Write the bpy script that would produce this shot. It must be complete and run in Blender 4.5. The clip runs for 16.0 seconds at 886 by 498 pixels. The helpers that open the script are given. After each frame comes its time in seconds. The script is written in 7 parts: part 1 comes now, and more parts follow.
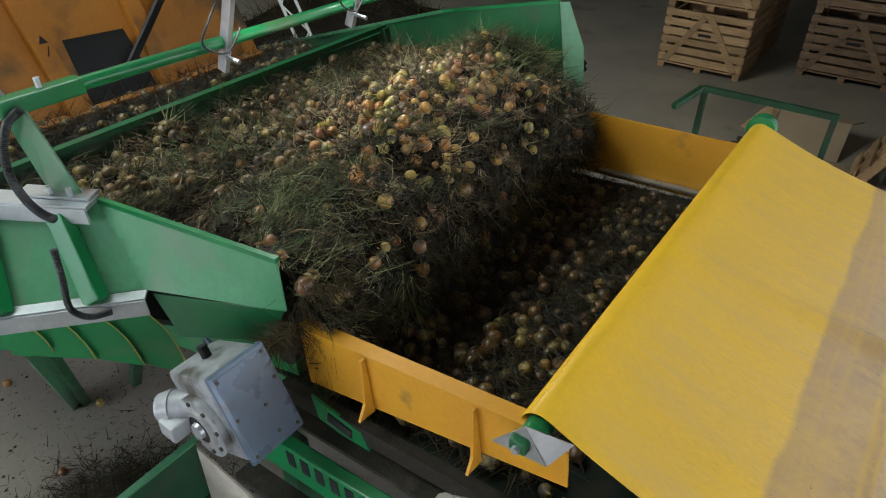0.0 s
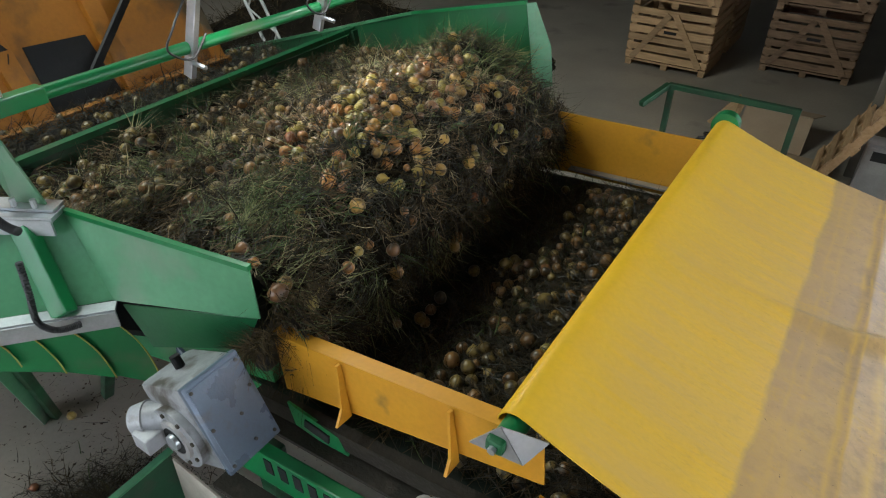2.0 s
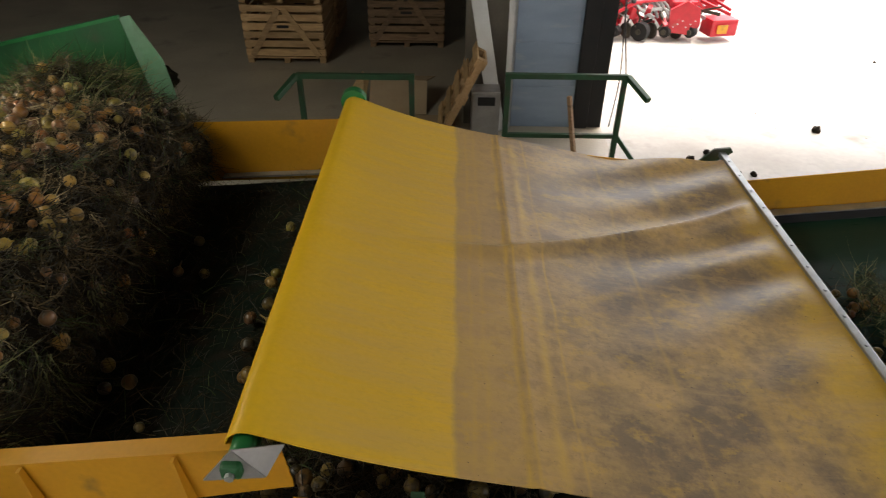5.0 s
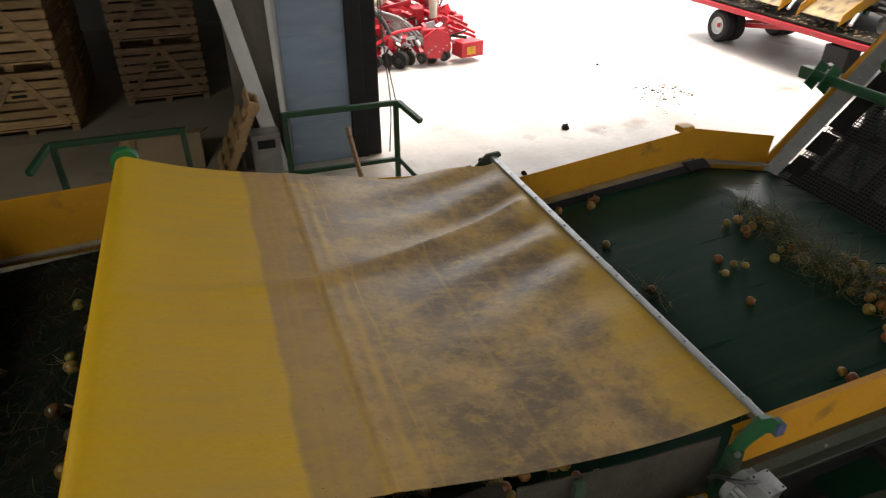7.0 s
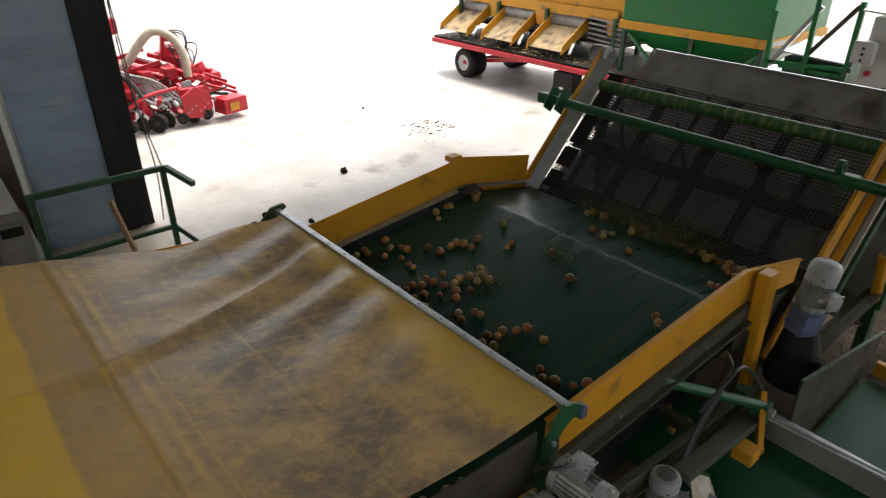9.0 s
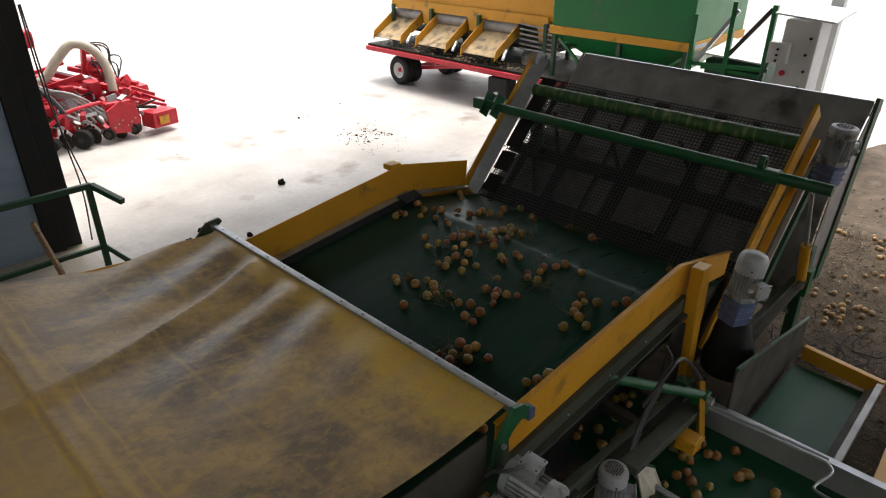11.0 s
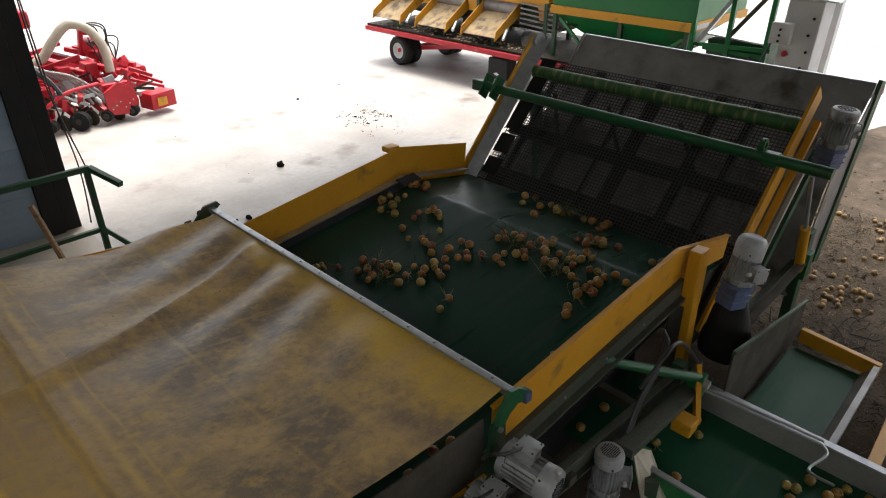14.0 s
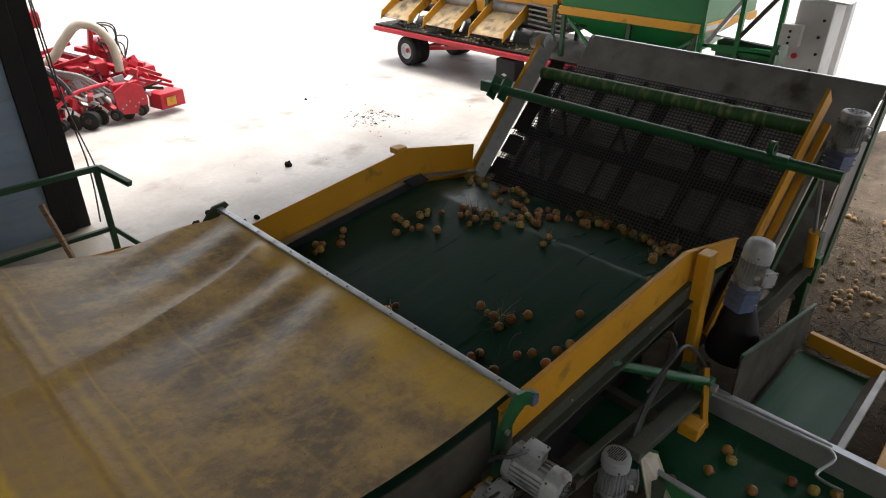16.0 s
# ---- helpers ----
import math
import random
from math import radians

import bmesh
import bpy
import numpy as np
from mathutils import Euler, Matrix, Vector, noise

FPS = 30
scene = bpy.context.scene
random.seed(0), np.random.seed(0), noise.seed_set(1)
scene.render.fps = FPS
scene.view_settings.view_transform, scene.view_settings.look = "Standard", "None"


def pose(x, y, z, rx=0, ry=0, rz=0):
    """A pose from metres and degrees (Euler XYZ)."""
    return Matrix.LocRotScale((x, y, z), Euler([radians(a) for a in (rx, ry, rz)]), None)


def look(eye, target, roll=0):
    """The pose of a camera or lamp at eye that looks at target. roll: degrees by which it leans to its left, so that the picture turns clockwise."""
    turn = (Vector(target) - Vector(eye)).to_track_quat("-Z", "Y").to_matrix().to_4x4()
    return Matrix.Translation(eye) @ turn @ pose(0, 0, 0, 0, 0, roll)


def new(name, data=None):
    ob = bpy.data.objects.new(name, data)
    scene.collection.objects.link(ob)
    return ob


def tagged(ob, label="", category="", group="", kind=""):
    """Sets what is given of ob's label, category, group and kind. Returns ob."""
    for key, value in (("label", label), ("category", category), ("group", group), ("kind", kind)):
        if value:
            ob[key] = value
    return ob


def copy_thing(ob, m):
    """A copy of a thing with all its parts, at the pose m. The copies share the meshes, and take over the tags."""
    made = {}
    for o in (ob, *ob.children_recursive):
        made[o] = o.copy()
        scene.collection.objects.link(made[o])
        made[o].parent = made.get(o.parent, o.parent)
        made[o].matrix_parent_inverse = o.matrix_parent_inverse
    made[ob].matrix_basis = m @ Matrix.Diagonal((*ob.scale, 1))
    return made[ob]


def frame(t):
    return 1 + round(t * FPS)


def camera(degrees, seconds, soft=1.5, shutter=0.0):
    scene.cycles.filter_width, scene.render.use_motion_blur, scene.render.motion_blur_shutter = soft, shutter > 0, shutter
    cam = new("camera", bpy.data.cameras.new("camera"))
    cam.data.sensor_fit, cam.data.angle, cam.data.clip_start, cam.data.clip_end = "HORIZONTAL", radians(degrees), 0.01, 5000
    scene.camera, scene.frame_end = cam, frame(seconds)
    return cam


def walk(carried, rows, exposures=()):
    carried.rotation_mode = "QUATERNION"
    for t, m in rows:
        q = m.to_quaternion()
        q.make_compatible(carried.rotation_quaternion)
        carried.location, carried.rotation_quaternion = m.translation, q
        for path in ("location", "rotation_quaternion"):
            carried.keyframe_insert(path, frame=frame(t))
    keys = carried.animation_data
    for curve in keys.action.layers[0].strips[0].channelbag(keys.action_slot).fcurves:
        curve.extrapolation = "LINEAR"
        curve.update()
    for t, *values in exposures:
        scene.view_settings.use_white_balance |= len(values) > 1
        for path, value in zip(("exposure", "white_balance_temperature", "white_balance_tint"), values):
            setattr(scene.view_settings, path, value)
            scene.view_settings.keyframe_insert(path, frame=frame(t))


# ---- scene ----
cam = camera(68.87, 16.0, soft=1.1, shutter=0.3)
walk(cam, [
    (0, pose(-0.042, 0.148, 3.366, 54.73, -0.05, 35.96)),
    (0.5, pose(-0.042, 0.148, 3.37, 54.72, -0.05, 35.96)),
    (1, pose(-0.041, 0.15, 3.374, 54.69, -0.08, 35.95)),
    (1.5, pose(-0.036, 0.15, 3.378, 54.72, -0.09, 34.97)),
    (2, pose(-0.034, 0.152, 3.384, 54.66, -0.15, 33.34)),
    (2.5, pose(-0.03, 0.148, 3.387, 54.68, -0.12, 31.79)),
    (3, pose(-0.022, 0.148, 3.386, 54.74, -0.14, 27.09)),
    (3.5, pose(-0.009, 0.152, 3.379, 54.84, -0.13, 19.05)),
    (4, pose(-0.005, 0.149, 3.376, 54.81, -0.29, 12.15)),
    (4.5, pose(0.011, 0.14, 3.38, 54.79, -0.4, 6.41)),
    (5, pose(0.03, 0.136, 3.378, 54.82, -0.46, 0.83)),
    (7.5, pose(-0.003, 0.017, 3.387, 59.05, -0.03, -24.93)),
    (8, pose(-0.011, 0.017, 3.388, 60.01, -0.08, -30.17)),
    (8.5, pose(-0.017, 0.008, 3.388, 61.03, -0.17, -35.29)),
    (9, pose(-0.02, 0.005, 3.401, 61.95, -0.22, -40.38)),
    (9.2, pose(-0.02, 0.005, 3.401, 62.34, -0.23, -42.40)),
    (9.6, pose(-0.016, 0.005, 3.401, 62.92, -0.25, -45.20)),
    (10.0, pose(-0.012, 0.006, 3.401, 63.10, -0.26, -45.95)),
    (10.8, pose(-0.006, 0.006, 3.4, 62.85, -0.28, -45.97)),
    (11.3, pose(-0.004, 0.006, 3.4, 61.94, -0.28, -45.96)),
    (11.5, pose(-0.006, 0.006, 3.397, 61.54, -0.32, -45.96)),
    (12, pose(-0.002, 0.004, 3.399, 60.98, -0.28, -45.95)),
    (12.5, pose(0, 0, 3.4, 60.99, -0.27, -45.96)),
    (13, pose(0.005, 0.001, 3.408, 60.92, -0.24, -45.94)),
    (14, pose(0.012, 0.001, 3.412, 60.91, -0.24, -45.93)),
    (15, pose(0.011, 0.003, 3.419, 60.88, -0.25, -45.99)),
    (15.5, pose(0.015, 0.003, 3.42, 60.88, -0.25, -45.88)),
    (16, pose(0.008, 0.006, 3.424, 60.9, -0.25, -45.27)),
], exposures=[(0, 3.17, 5850, 8), (2.4, 3.17, 5850, 8), (3.0, 3.05, 6000, 9), (3.5, 2.93, 6100, 10), (4, 2.74, 6500, 11), (5, 2.38, 7000, 12), (7.5, 1.95, 6800, 11),
               (8, 1.87, 6700, 11), (9, 1.69, 6600, 10), (11.5, 1.48, 6500, 10), (12.5, 1.55, 6500, 10), (16, 1.55, 6500, 10)])


# ---- light ----
world = bpy.data.worlds.new("overcast_day")
scene.world = world
world.use_nodes = True
wn = world.node_tree.nodes
sky = wn.new("ShaderNodeTexSky")
sky.sky_type, sky.sun_disc = "NISHITA", False
sky.sun_elevation, sky.sun_rotation = radians(68), radians(60)
sky.air_density, sky.dust_density = 1.0, 4.0
hsv = wn.new("ShaderNodeHueSaturation")
hsv.inputs["Saturation"].default_value = 0.25
world.node_tree.links.new(sky.outputs[0], hsv.inputs["Color"])
world.node_tree.links.new(hsv.outputs[0], wn["Background"].inputs[0])
wn["Background"].inputs[1].default_value = 0.15
sun_data = bpy.data.lights.new("sun", "SUN")
sun_data.energy, sun_data.angle, sun_data.color = 1.2, radians(30), (1.0, 0.96, 0.9)
sun = new("sun", sun_data)
sun.matrix_world = look((10.5, 6.0, 30), (0, 0, 0))


def area_lamp(name, eye, target, size, power, color):
    d = bpy.data.lights.new(name, "AREA")
    d.shape, d.size, d.energy, d.color = "DISK", size, power, color
    ob = new(name, d)
    ob.matrix_world = look(eye, target)
    return ob


def roof_light(x, y, lx, ly, power):
    d = bpy.data.lights.new("roof_light", "AREA")
    d.shape, d.size, d.size_y, d.energy, d.color = "RECTANGLE", lx, ly, power, (0.97, 1.0, 0.88)
    ob = new("roof_light", d)
    ob.location = (x, y, 7.17)


# unseen area lamp below the closed roof, added as overhead light for the hall
roof_light(-5.6, 0.6, 2.0, 6.0, 56)
# the two work lights on the lamp bar of the hopper
area_lamp("work_lamp", (-2.62, 2.14, 2.62), (-2.0, 2.5, 2.0), 0.10, 0.62, (1.0, 0.92, 0.80))
area_lamp("work_lamp", (-2.62, 3.06, 2.62), (-1.95, 3.0, 2.0), 0.10, 0.62, (1.0, 0.92, 0.80))


# ---- materials ----
def mat(name, base, rough=0.5, metal=0.0, second=None, scale=6.0, amount=0.5, bump=0.15, fine=60.0,
        dirt=None, dirt_amount=0.0, dirt_scale=2.0, island=0.0, rand=0.0, stretch=(1, 1, 1), spec=0.5):
    m = bpy.data.materials.new(name)
    m.use_nodes = True
    nt = m.node_tree
    N, L = nt.nodes, nt.links
    b = N["Principled BSDF"]
    b.inputs["Metallic"].default_value = metal
    b.inputs["Specular IOR Level"].default_value = spec
    tc = N.new("ShaderNodeTexCoord")
    mp = N.new("ShaderNodeMapping")
    mp.inputs["Scale"].default_value = stretch
    L.new(tc.outputs["Object"], mp.inputs[0])

    def noise_at(s, detail=5.0):
        n = N.new("ShaderNodeTexNoise")
        n.inputs["Scale"].default_value, n.inputs["Detail"].default_value = s, detail
        L.new(mp.outputs[0], n.inputs["Vector"])
        return n

    def mix(fac, a, c, kind="MIX"):
        x = N.new("ShaderNodeMix")
        x.data_type, x.blend_type = "RGBA", kind
        for sock, val in ((x.inputs[0], fac), (x.inputs[6], a), (x.inputs[7], c)):
            if isinstance(val, (int, float)):
                sock.default_value = val
            elif isinstance(val, tuple):
                sock.default_value = (*val, 1)
            else:
                L.new(val, sock)
        return x.outputs[2]

    def ramp(src, lo, hi, top=1.0):
        r = N.new("ShaderNodeMapRange")
        r.inputs[1].default_value, r.inputs[2].default_value, r.inputs[4].default_value = lo, hi, top
        L.new(src, r.inputs[0])
        return r.outputs[0]

    big, small = noise_at(scale), noise_at(fine, 3.0)
    second = second or tuple(c * 0.55 for c in base)
    col = mix(ramp(big.outputs[0], 0.35, 0.7, amount), base, second)
    col = mix(ramp(small.outputs[0], 0.35, 0.75, amount * 0.4), col, tuple(c * 0.6 for c in base))
    if dirt:
        dn = noise_at(dirt_scale, 8.0)
        lo = 0.72 - dirt_amount * 0.5
        col = mix(ramp(dn.outputs[0], lo, lo + 0.16), col, dirt)
    if island or rand:
        g = N.new("ShaderNodeNewGeometry") if island else N.new("ShaderNodeObjectInfo")
        h = N.new("ShaderNodeHueSaturation")
        L.new(ramp(g.outputs["Random Per Island" if island else "Random"], 0, 1, 1.0), h.inputs["Value"])
        r = h.inputs["Value"].links[0].from_node
        k = island or rand
        r.inputs[3].default_value, r.inputs[4].default_value = 1 - k, 1 + k
        L.new(col, h.inputs["Color"])
        col = h.outputs[0]
    L.new(col, b.inputs["Base Color"])
    rr = N.new("ShaderNodeMapRange")
    rr.inputs[3].default_value, rr.inputs[4].default_value = max(0.05, rough - 0.12), min(1, rough + 0.15)
    L.new(big.outputs[0], rr.inputs[0])
    L.new(rr.outputs[0], b.inputs["Roughness"])
    if bump:
        bp = N.new("ShaderNodeBump")
        bp.inputs["Strength"].default_value, bp.inputs["Distance"].default_value = bump, 0.01
        L.new(small.outputs[0], bp.inputs["Height"])
        L.new(bp.outputs[0], b.inputs["Normal"])
    return m


GREEN = mat("green_paint", (0.012, 0.17, 0.045), 0.32, 0, (0.02, 0.13, 0.05), 3, 0.6, 0.04, 40, (0.10, 0.13, 0.07), 0.25, 2.5)
# paler copy of GREEN; the sheen on the hopper wing is put into its colour
GREEN_PALE = mat("pale_green_paint", (0.10, 0.28, 0.14), 0.35, 0, (0.03, 0.17, 0.06), 2.5, 0.8, 0.04, 40, (0.16, 0.20, 0.14), 0.35, 2)
# green in a darker tone than GREEN, with dirt blots
GREEN_MID = mat("mid_green_paint", (0.010, 0.10, 0.03), 0.4, 0, (0.014, 0.07, 0.028), 4, 0.7, 0.08, 50, (0.06, 0.06, 0.035), 0.25, 4)
# darkest green base plus brown dirt blots, for legs, rails, supports and inner walls
GREEN_DARK = mat("dark_dirty_green_paint", (0.012, 0.075, 0.028), 0.5, 0, (0.02, 0.04, 0.02), 5, 0.7, 0.15, 50, (0.05, 0.045, 0.03), 0.4, 4)
YELLOW = mat("orange_yellow_paint", (0.60, 0.285, 0.012), 0.42, 0, (0.52, 0.235, 0.012), 3, 0.6, 0.06, 50, (0.16, 0.10, 0.035), 0.22, 5)
TRAILER_Y = mat("trailer_orange_paint", (0.40, 0.155, 0.010), 0.5, 0, (0.34, 0.125, 0.008), 2, 0.8, 0.06, 50, (0.07, 0.05, 0.02), 0.35, 3)
STEEL = mat("galvanised_steel", (0.50, 0.52, 0.53), 0.38, 0.8, (0.36, 0.38, 0.40), 12, 0.7, 0.06, 90)
STEEL_WORN = mat("worn_steel_sheet", (0.33, 0.32, 0.312), 0.45, 0.3, (0.18, 0.172, 0.165), 4, 0.8, 0.06, 60, (0.09, 0.075, 0.055), 0.3, 3)
GREY_PAINT = mat("grey_machine_paint", (0.125, 0.158, 0.21), 0.28, 0.25, (0.09, 0.115, 0.155), 6, 0.6, 0.06, 90, (0.10, 0.09, 0.075), 0.22, 9)
MOTOR = mat("motor_grey_paint", (0.33, 0.335, 0.34), 0.40, 0.15, (0.19, 0.195, 0.20), 12, 0.8, 0.08, 90, (0.07, 0.06, 0.045), 0.46, 9)
BLUE_PAINT = mat("blue_grey_gear_paint", (0.10, 0.13, 0.24), 0.45, 0.1, None, 12, 0.7, 0.08, 90, (0.08, 0.07, 0.06), 0.3, 14)
BLACK = mat("black_rubber", (0.012, 0.012, 0.013), 0.65, 0, (0.024, 0.022, 0.020), 5, 0.7, 0.15, 60, spec=0.28)
FRAME_GREEN = mat("grimy_green_frame", (0.040, 0.055, 0.034), 0.55, 0.1, (0.07, 0.06, 0.045), 6, 0.9, 0.3, 60, (0.03, 0.028, 0.02), 0.35, 8)
# darker copy of FRAME with soil blots; shade below the intake is in its colour
FRAME_DARK = mat("darkened_frame_steel", (0.028, 0.023, 0.016), 0.75, 0.0, (0.014, 0.012, 0.009), 6, 0.8, 0.4, 60, (0.05, 0.042, 0.03), 0.25, 7, spec=0.2)
FRAME = mat("soiled_frame_steel", (0.070, 0.061, 0.046), 0.7, 0.1, (0.038, 0.034, 0.026), 6, 0.8, 0.3, 60, (0.10, 0.085, 0.06), 0.25, 7, spec=0.25)
BELT = mat("dark_green_belt", (0.010, 0.044, 0.028), 0.30, 0, (0.018, 0.052, 0.034), 5, 0.8, 0.05, 45, (0.035, 0.05, 0.036), 0.25, 3, stretch=(0.25, 3, 1), spec=0.12)
# soiled copy of BELT, nearly black for the shade under the hopper lip
BELT_DARKENED = mat("darkened_soiled_belt", (0.006, 0.016, 0.010), 0.6, 0, (0.010, 0.009, 0.006), 5, 0.9, 0.3, 45, (0.02, 0.016, 0.010), 0.4, 9, spec=0.15)
# brighter copy of BELT; the open light on the lower belts is in its colour
BELT_LIT = mat("lit_green_belt", (0.006, 0.072, 0.032), 0.5, 0, (0.010, 0.075, 0.036), 5, 0.8, 0.08, 45, (0.03, 0.08, 0.05), 0.2, 3, stretch=(0.3, 3, 1), spec=0.25)
MESH = mat("black_mesh_web", (0.05, 0.05, 0.053), 0.30, 0, (0.055, 0.052, 0.048), 3, 0.6, 0.1, 60)
WOOD = mat("pale_pallet_wood", (0.46, 0.30, 0.15), 0.75, 0, (0.32, 0.19, 0.085), 5, 0.8, 0.3, 40, (0.16, 0.10, 0.06), 0.2, 4, rand=0.25, stretch=(1, 6, 6))
WOOD_DARK = mat("dark_crate_wood", (0.30, 0.19, 0.11), 0.8, 0, (0.18, 0.11, 0.06), 5, 0.8, 0.3, 40, (0.10, 0.065, 0.04), 0.3, 4, rand=0.25, stretch=(1, 6, 6))
# caked soil, lightened so that its colour carries the glare over the yard
CAKED = mat("pale_caked_board", (0.50, 0.36, 0.18), 0.85, 0, (0.30, 0.22, 0.14), 6, 0.9, 0.6, 30, (0.13, 0.10, 0.07), 0.48, 5)
CARD = mat("brown_cardboard", (0.38, 0.28, 0.18), 0.85, 0, (0.30, 0.21, 0.13), 4, 0.6, 0.1, 60)
RED = mat("red_machine_paint", (0.52, 0.012, 0.028), 0.4, 0, (0.36, 0.01, 0.02), 8, 0.7, 0.05, 60, (0.24, 0.10, 0.07), 0.2, 6)
MOTOR_CAP = mat("pale_grey_motor_paint", (0.38, 0.385, 0.39), 0.38, 0.1, (0.29, 0.295, 0.30), 9, 0.7, 0.05, 70, (0.14, 0.12, 0.09), 0.25, 12)
WHITE = mat("white_painted_metal", (0.62, 0.63, 0.62), 0.5, 0, (0.45, 0.45, 0.43), 3, 0.6, 0.05, 60)
CONCRETE = mat("yard_concrete", (0.46, 0.43, 0.395), 0.6, 0, (0.31, 0.28, 0.245), 0.9, 0.9, 0.2, 14, (0.20, 0.165, 0.13), 0.28, 1.3)
FLOOR = mat("hall_concrete", (0.36, 0.315, 0.25), 0.42, 0, (0.25, 0.22, 0.175), 0.9, 0.8, 0.10, 30, (0.10, 0.09, 0.075), 0.2, 1.2)
DIRT = mat("dry_soil", (0.115, 0.086, 0.060), 0.95, 0, (0.034, 0.026, 0.018), 3.0, 0.9, 1.0, 30, (0.15, 0.12, 0.09), 0.26, 3, spec=0.2)
# dark soil; in the heap it also stands for shade between the onions
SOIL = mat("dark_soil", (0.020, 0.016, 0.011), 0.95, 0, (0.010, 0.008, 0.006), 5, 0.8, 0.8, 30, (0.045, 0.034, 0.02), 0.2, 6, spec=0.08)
WALLM = mat("hall_wall_sheet", (0.20, 0.20, 0.195), 0.7, 0, (0.14, 0.14, 0.135), 1.2, 0.7, 0.05, 40)
BLUE_PANEL = mat("blue_grey_door_skin", (0.24, 0.31, 0.40), 0.4, 0, (0.17, 0.22, 0.29), 1.5, 0.7, 0.05, 40, (0.30, 0.34, 0.38), 0.2, 2, stretch=(1, 1, 4))
GRASS = mat("trampled_grass", (0.09, 0.14, 0.035), 0.9, 0, (0.05, 0.09, 0.02), 1.5, 0.8, 0.5, 20)
PLASTER = mat("stained_plaster", (0.17, 0.15, 0.12), 0.8, 0, (0.11, 0.095, 0.075), 2, 0.8, 0.2, 40)
HOSE = mat("black_hose", (0.02, 0.02, 0.021), 0.42, 0, (0.05, 0.05, 0.05), 30, 0.5, 0.1, 90)
CREAM = mat("cream_hose", (0.52, 0.46, 0.36), 0.6, 0, (0.36, 0.31, 0.24), 8, 0.7, 0.2, 60)
YELLOW_EDGE = mat("thin_yellow_edge", (0.45, 0.36, 0.06), 0.5, 0, (0.2, 0.2, 0.05), 8, 0.8, 0.05, 60)
CABLE = mat("pale_wire_sheath", (0.33, 0.32, 0.31), 0.45, 0, (0.2, 0.2, 0.2), 20, 0.5, 0.1, 90)
MOSS = mat("mossy_roller", (0.04, 0.12, 0.03), 0.5, 0, (0.015, 0.08, 0.025), 6, 0.8, 0.3, 50, (0.20, 0.22, 0.08), 0.42, 5, stretch=(1, 4, 1))
ONION = [mat("onion_" + n, c, 0.30, 0, d, 14, 0.8, 0.10, 60, (0.09, 0.058, 0.028), 0.22, 14, rand=0.3, stretch=(2.5, 2.5, 1))
         for n, c, d in (("amber_skin", (0.34, 0.155, 0.032), (0.16, 0.060, 0.012)),
                         ("golden_skin", (0.40, 0.22, 0.046), (0.20, 0.095, 0.02)),
                         ("coppery_skin", (0.30, 0.105, 0.027), (0.17, 0.05, 0.012)),
                         ("greenish_skin", (0.34, 0.24, 0.055), (0.21, 0.14, 0.03)))]
# dirtier onions at about half of ONION's brightness, shade of the piles included
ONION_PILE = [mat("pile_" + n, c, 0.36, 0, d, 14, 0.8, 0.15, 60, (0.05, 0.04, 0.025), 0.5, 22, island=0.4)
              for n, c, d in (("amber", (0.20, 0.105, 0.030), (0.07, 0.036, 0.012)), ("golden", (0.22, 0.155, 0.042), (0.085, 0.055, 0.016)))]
ONION_LOOSE = mat("loose_onion_skin", (0.28, 0.165, 0.06), 0.5, 0, (0.30, 0.17, 0.06), 14, 0.7, 0.1, 60, (0.2, 0.15, 0.09), 0.3, 12, island=0.3)
ONION_SOILED = [mat("soiled_onion_" + n, c, 0.30, 0, d, 16, 0.8, 0.12, 60, (0.06, 0.045, 0.026), 0.34, 18, rand=0.4, stretch=(1, 1, 1))
                for n, c, d in (("amber", (0.36, 0.165, 0.040), (0.12, 0.050, 0.014)), ("golden", (0.40, 0.245, 0.060), (0.15, 0.085, 0.022)),
                                ("brown", (0.22, 0.11, 0.045), (0.08, 0.04, 0.016)), ("greenish", (0.32, 0.255, 0.055), (0.13, 0.10, 0.026)))]
TAN_HAULM = mat("tan_onion_leaves", (0.17, 0.115, 0.055), 0.6, 0, (0.07, 0.05, 0.025), 12, 0.9, 0.2, 60, island=0.7, spec=0.3)
# near-black haulm; shade in heap gaps and belt litter is put into its colour
DARK_HAULM = mat("darkened_haulm", (0.030, 0.024, 0.012), 0.45, 0, (0.010, 0.009, 0.005), 12, 0.9, 0.2, 60, island=0.8, spec=0.3)
DRY = mat("withered_onion_leaves", (0.072, 0.052, 0.024), 0.7, 0, (0.016, 0.012, 0.007), 12, 0.9, 0.2, 60, island=0.8, spec=0.12)
LEAF = mat("green_onion_leaves", (0.060, 0.085, 0.024), 0.5, 0, (0.028, 0.042, 0.012), 8, 0.8, 0.1, 60, island=0.7, spec=0.2)
LEAF_PALE = mat("pale_green_leaves", (0.20, 0.20, 0.075), 0.55, 0, (0.11, 0.12, 0.04), 8, 0.8, 0.1, 60, island=0.6)
STRAW = mat("pale_straw", (0.34, 0.27, 0.15), 0.8, 0, (0.22, 0.17, 0.09), 10, 0.7, 0.1, 60, island=0.4)
LIGHT_FACE = bpy.data.materials.new("lamp_glass")
LIGHT_FACE.use_nodes = True
LIGHT_FACE.node_tree.nodes["Principled BSDF"].inputs["Emission Color"].default_value = (1, 0.93, 0.8, 1)
LIGHT_FACE.node_tree.nodes["Principled BSDF"].inputs["Emission Strength"].default_value = 3.0


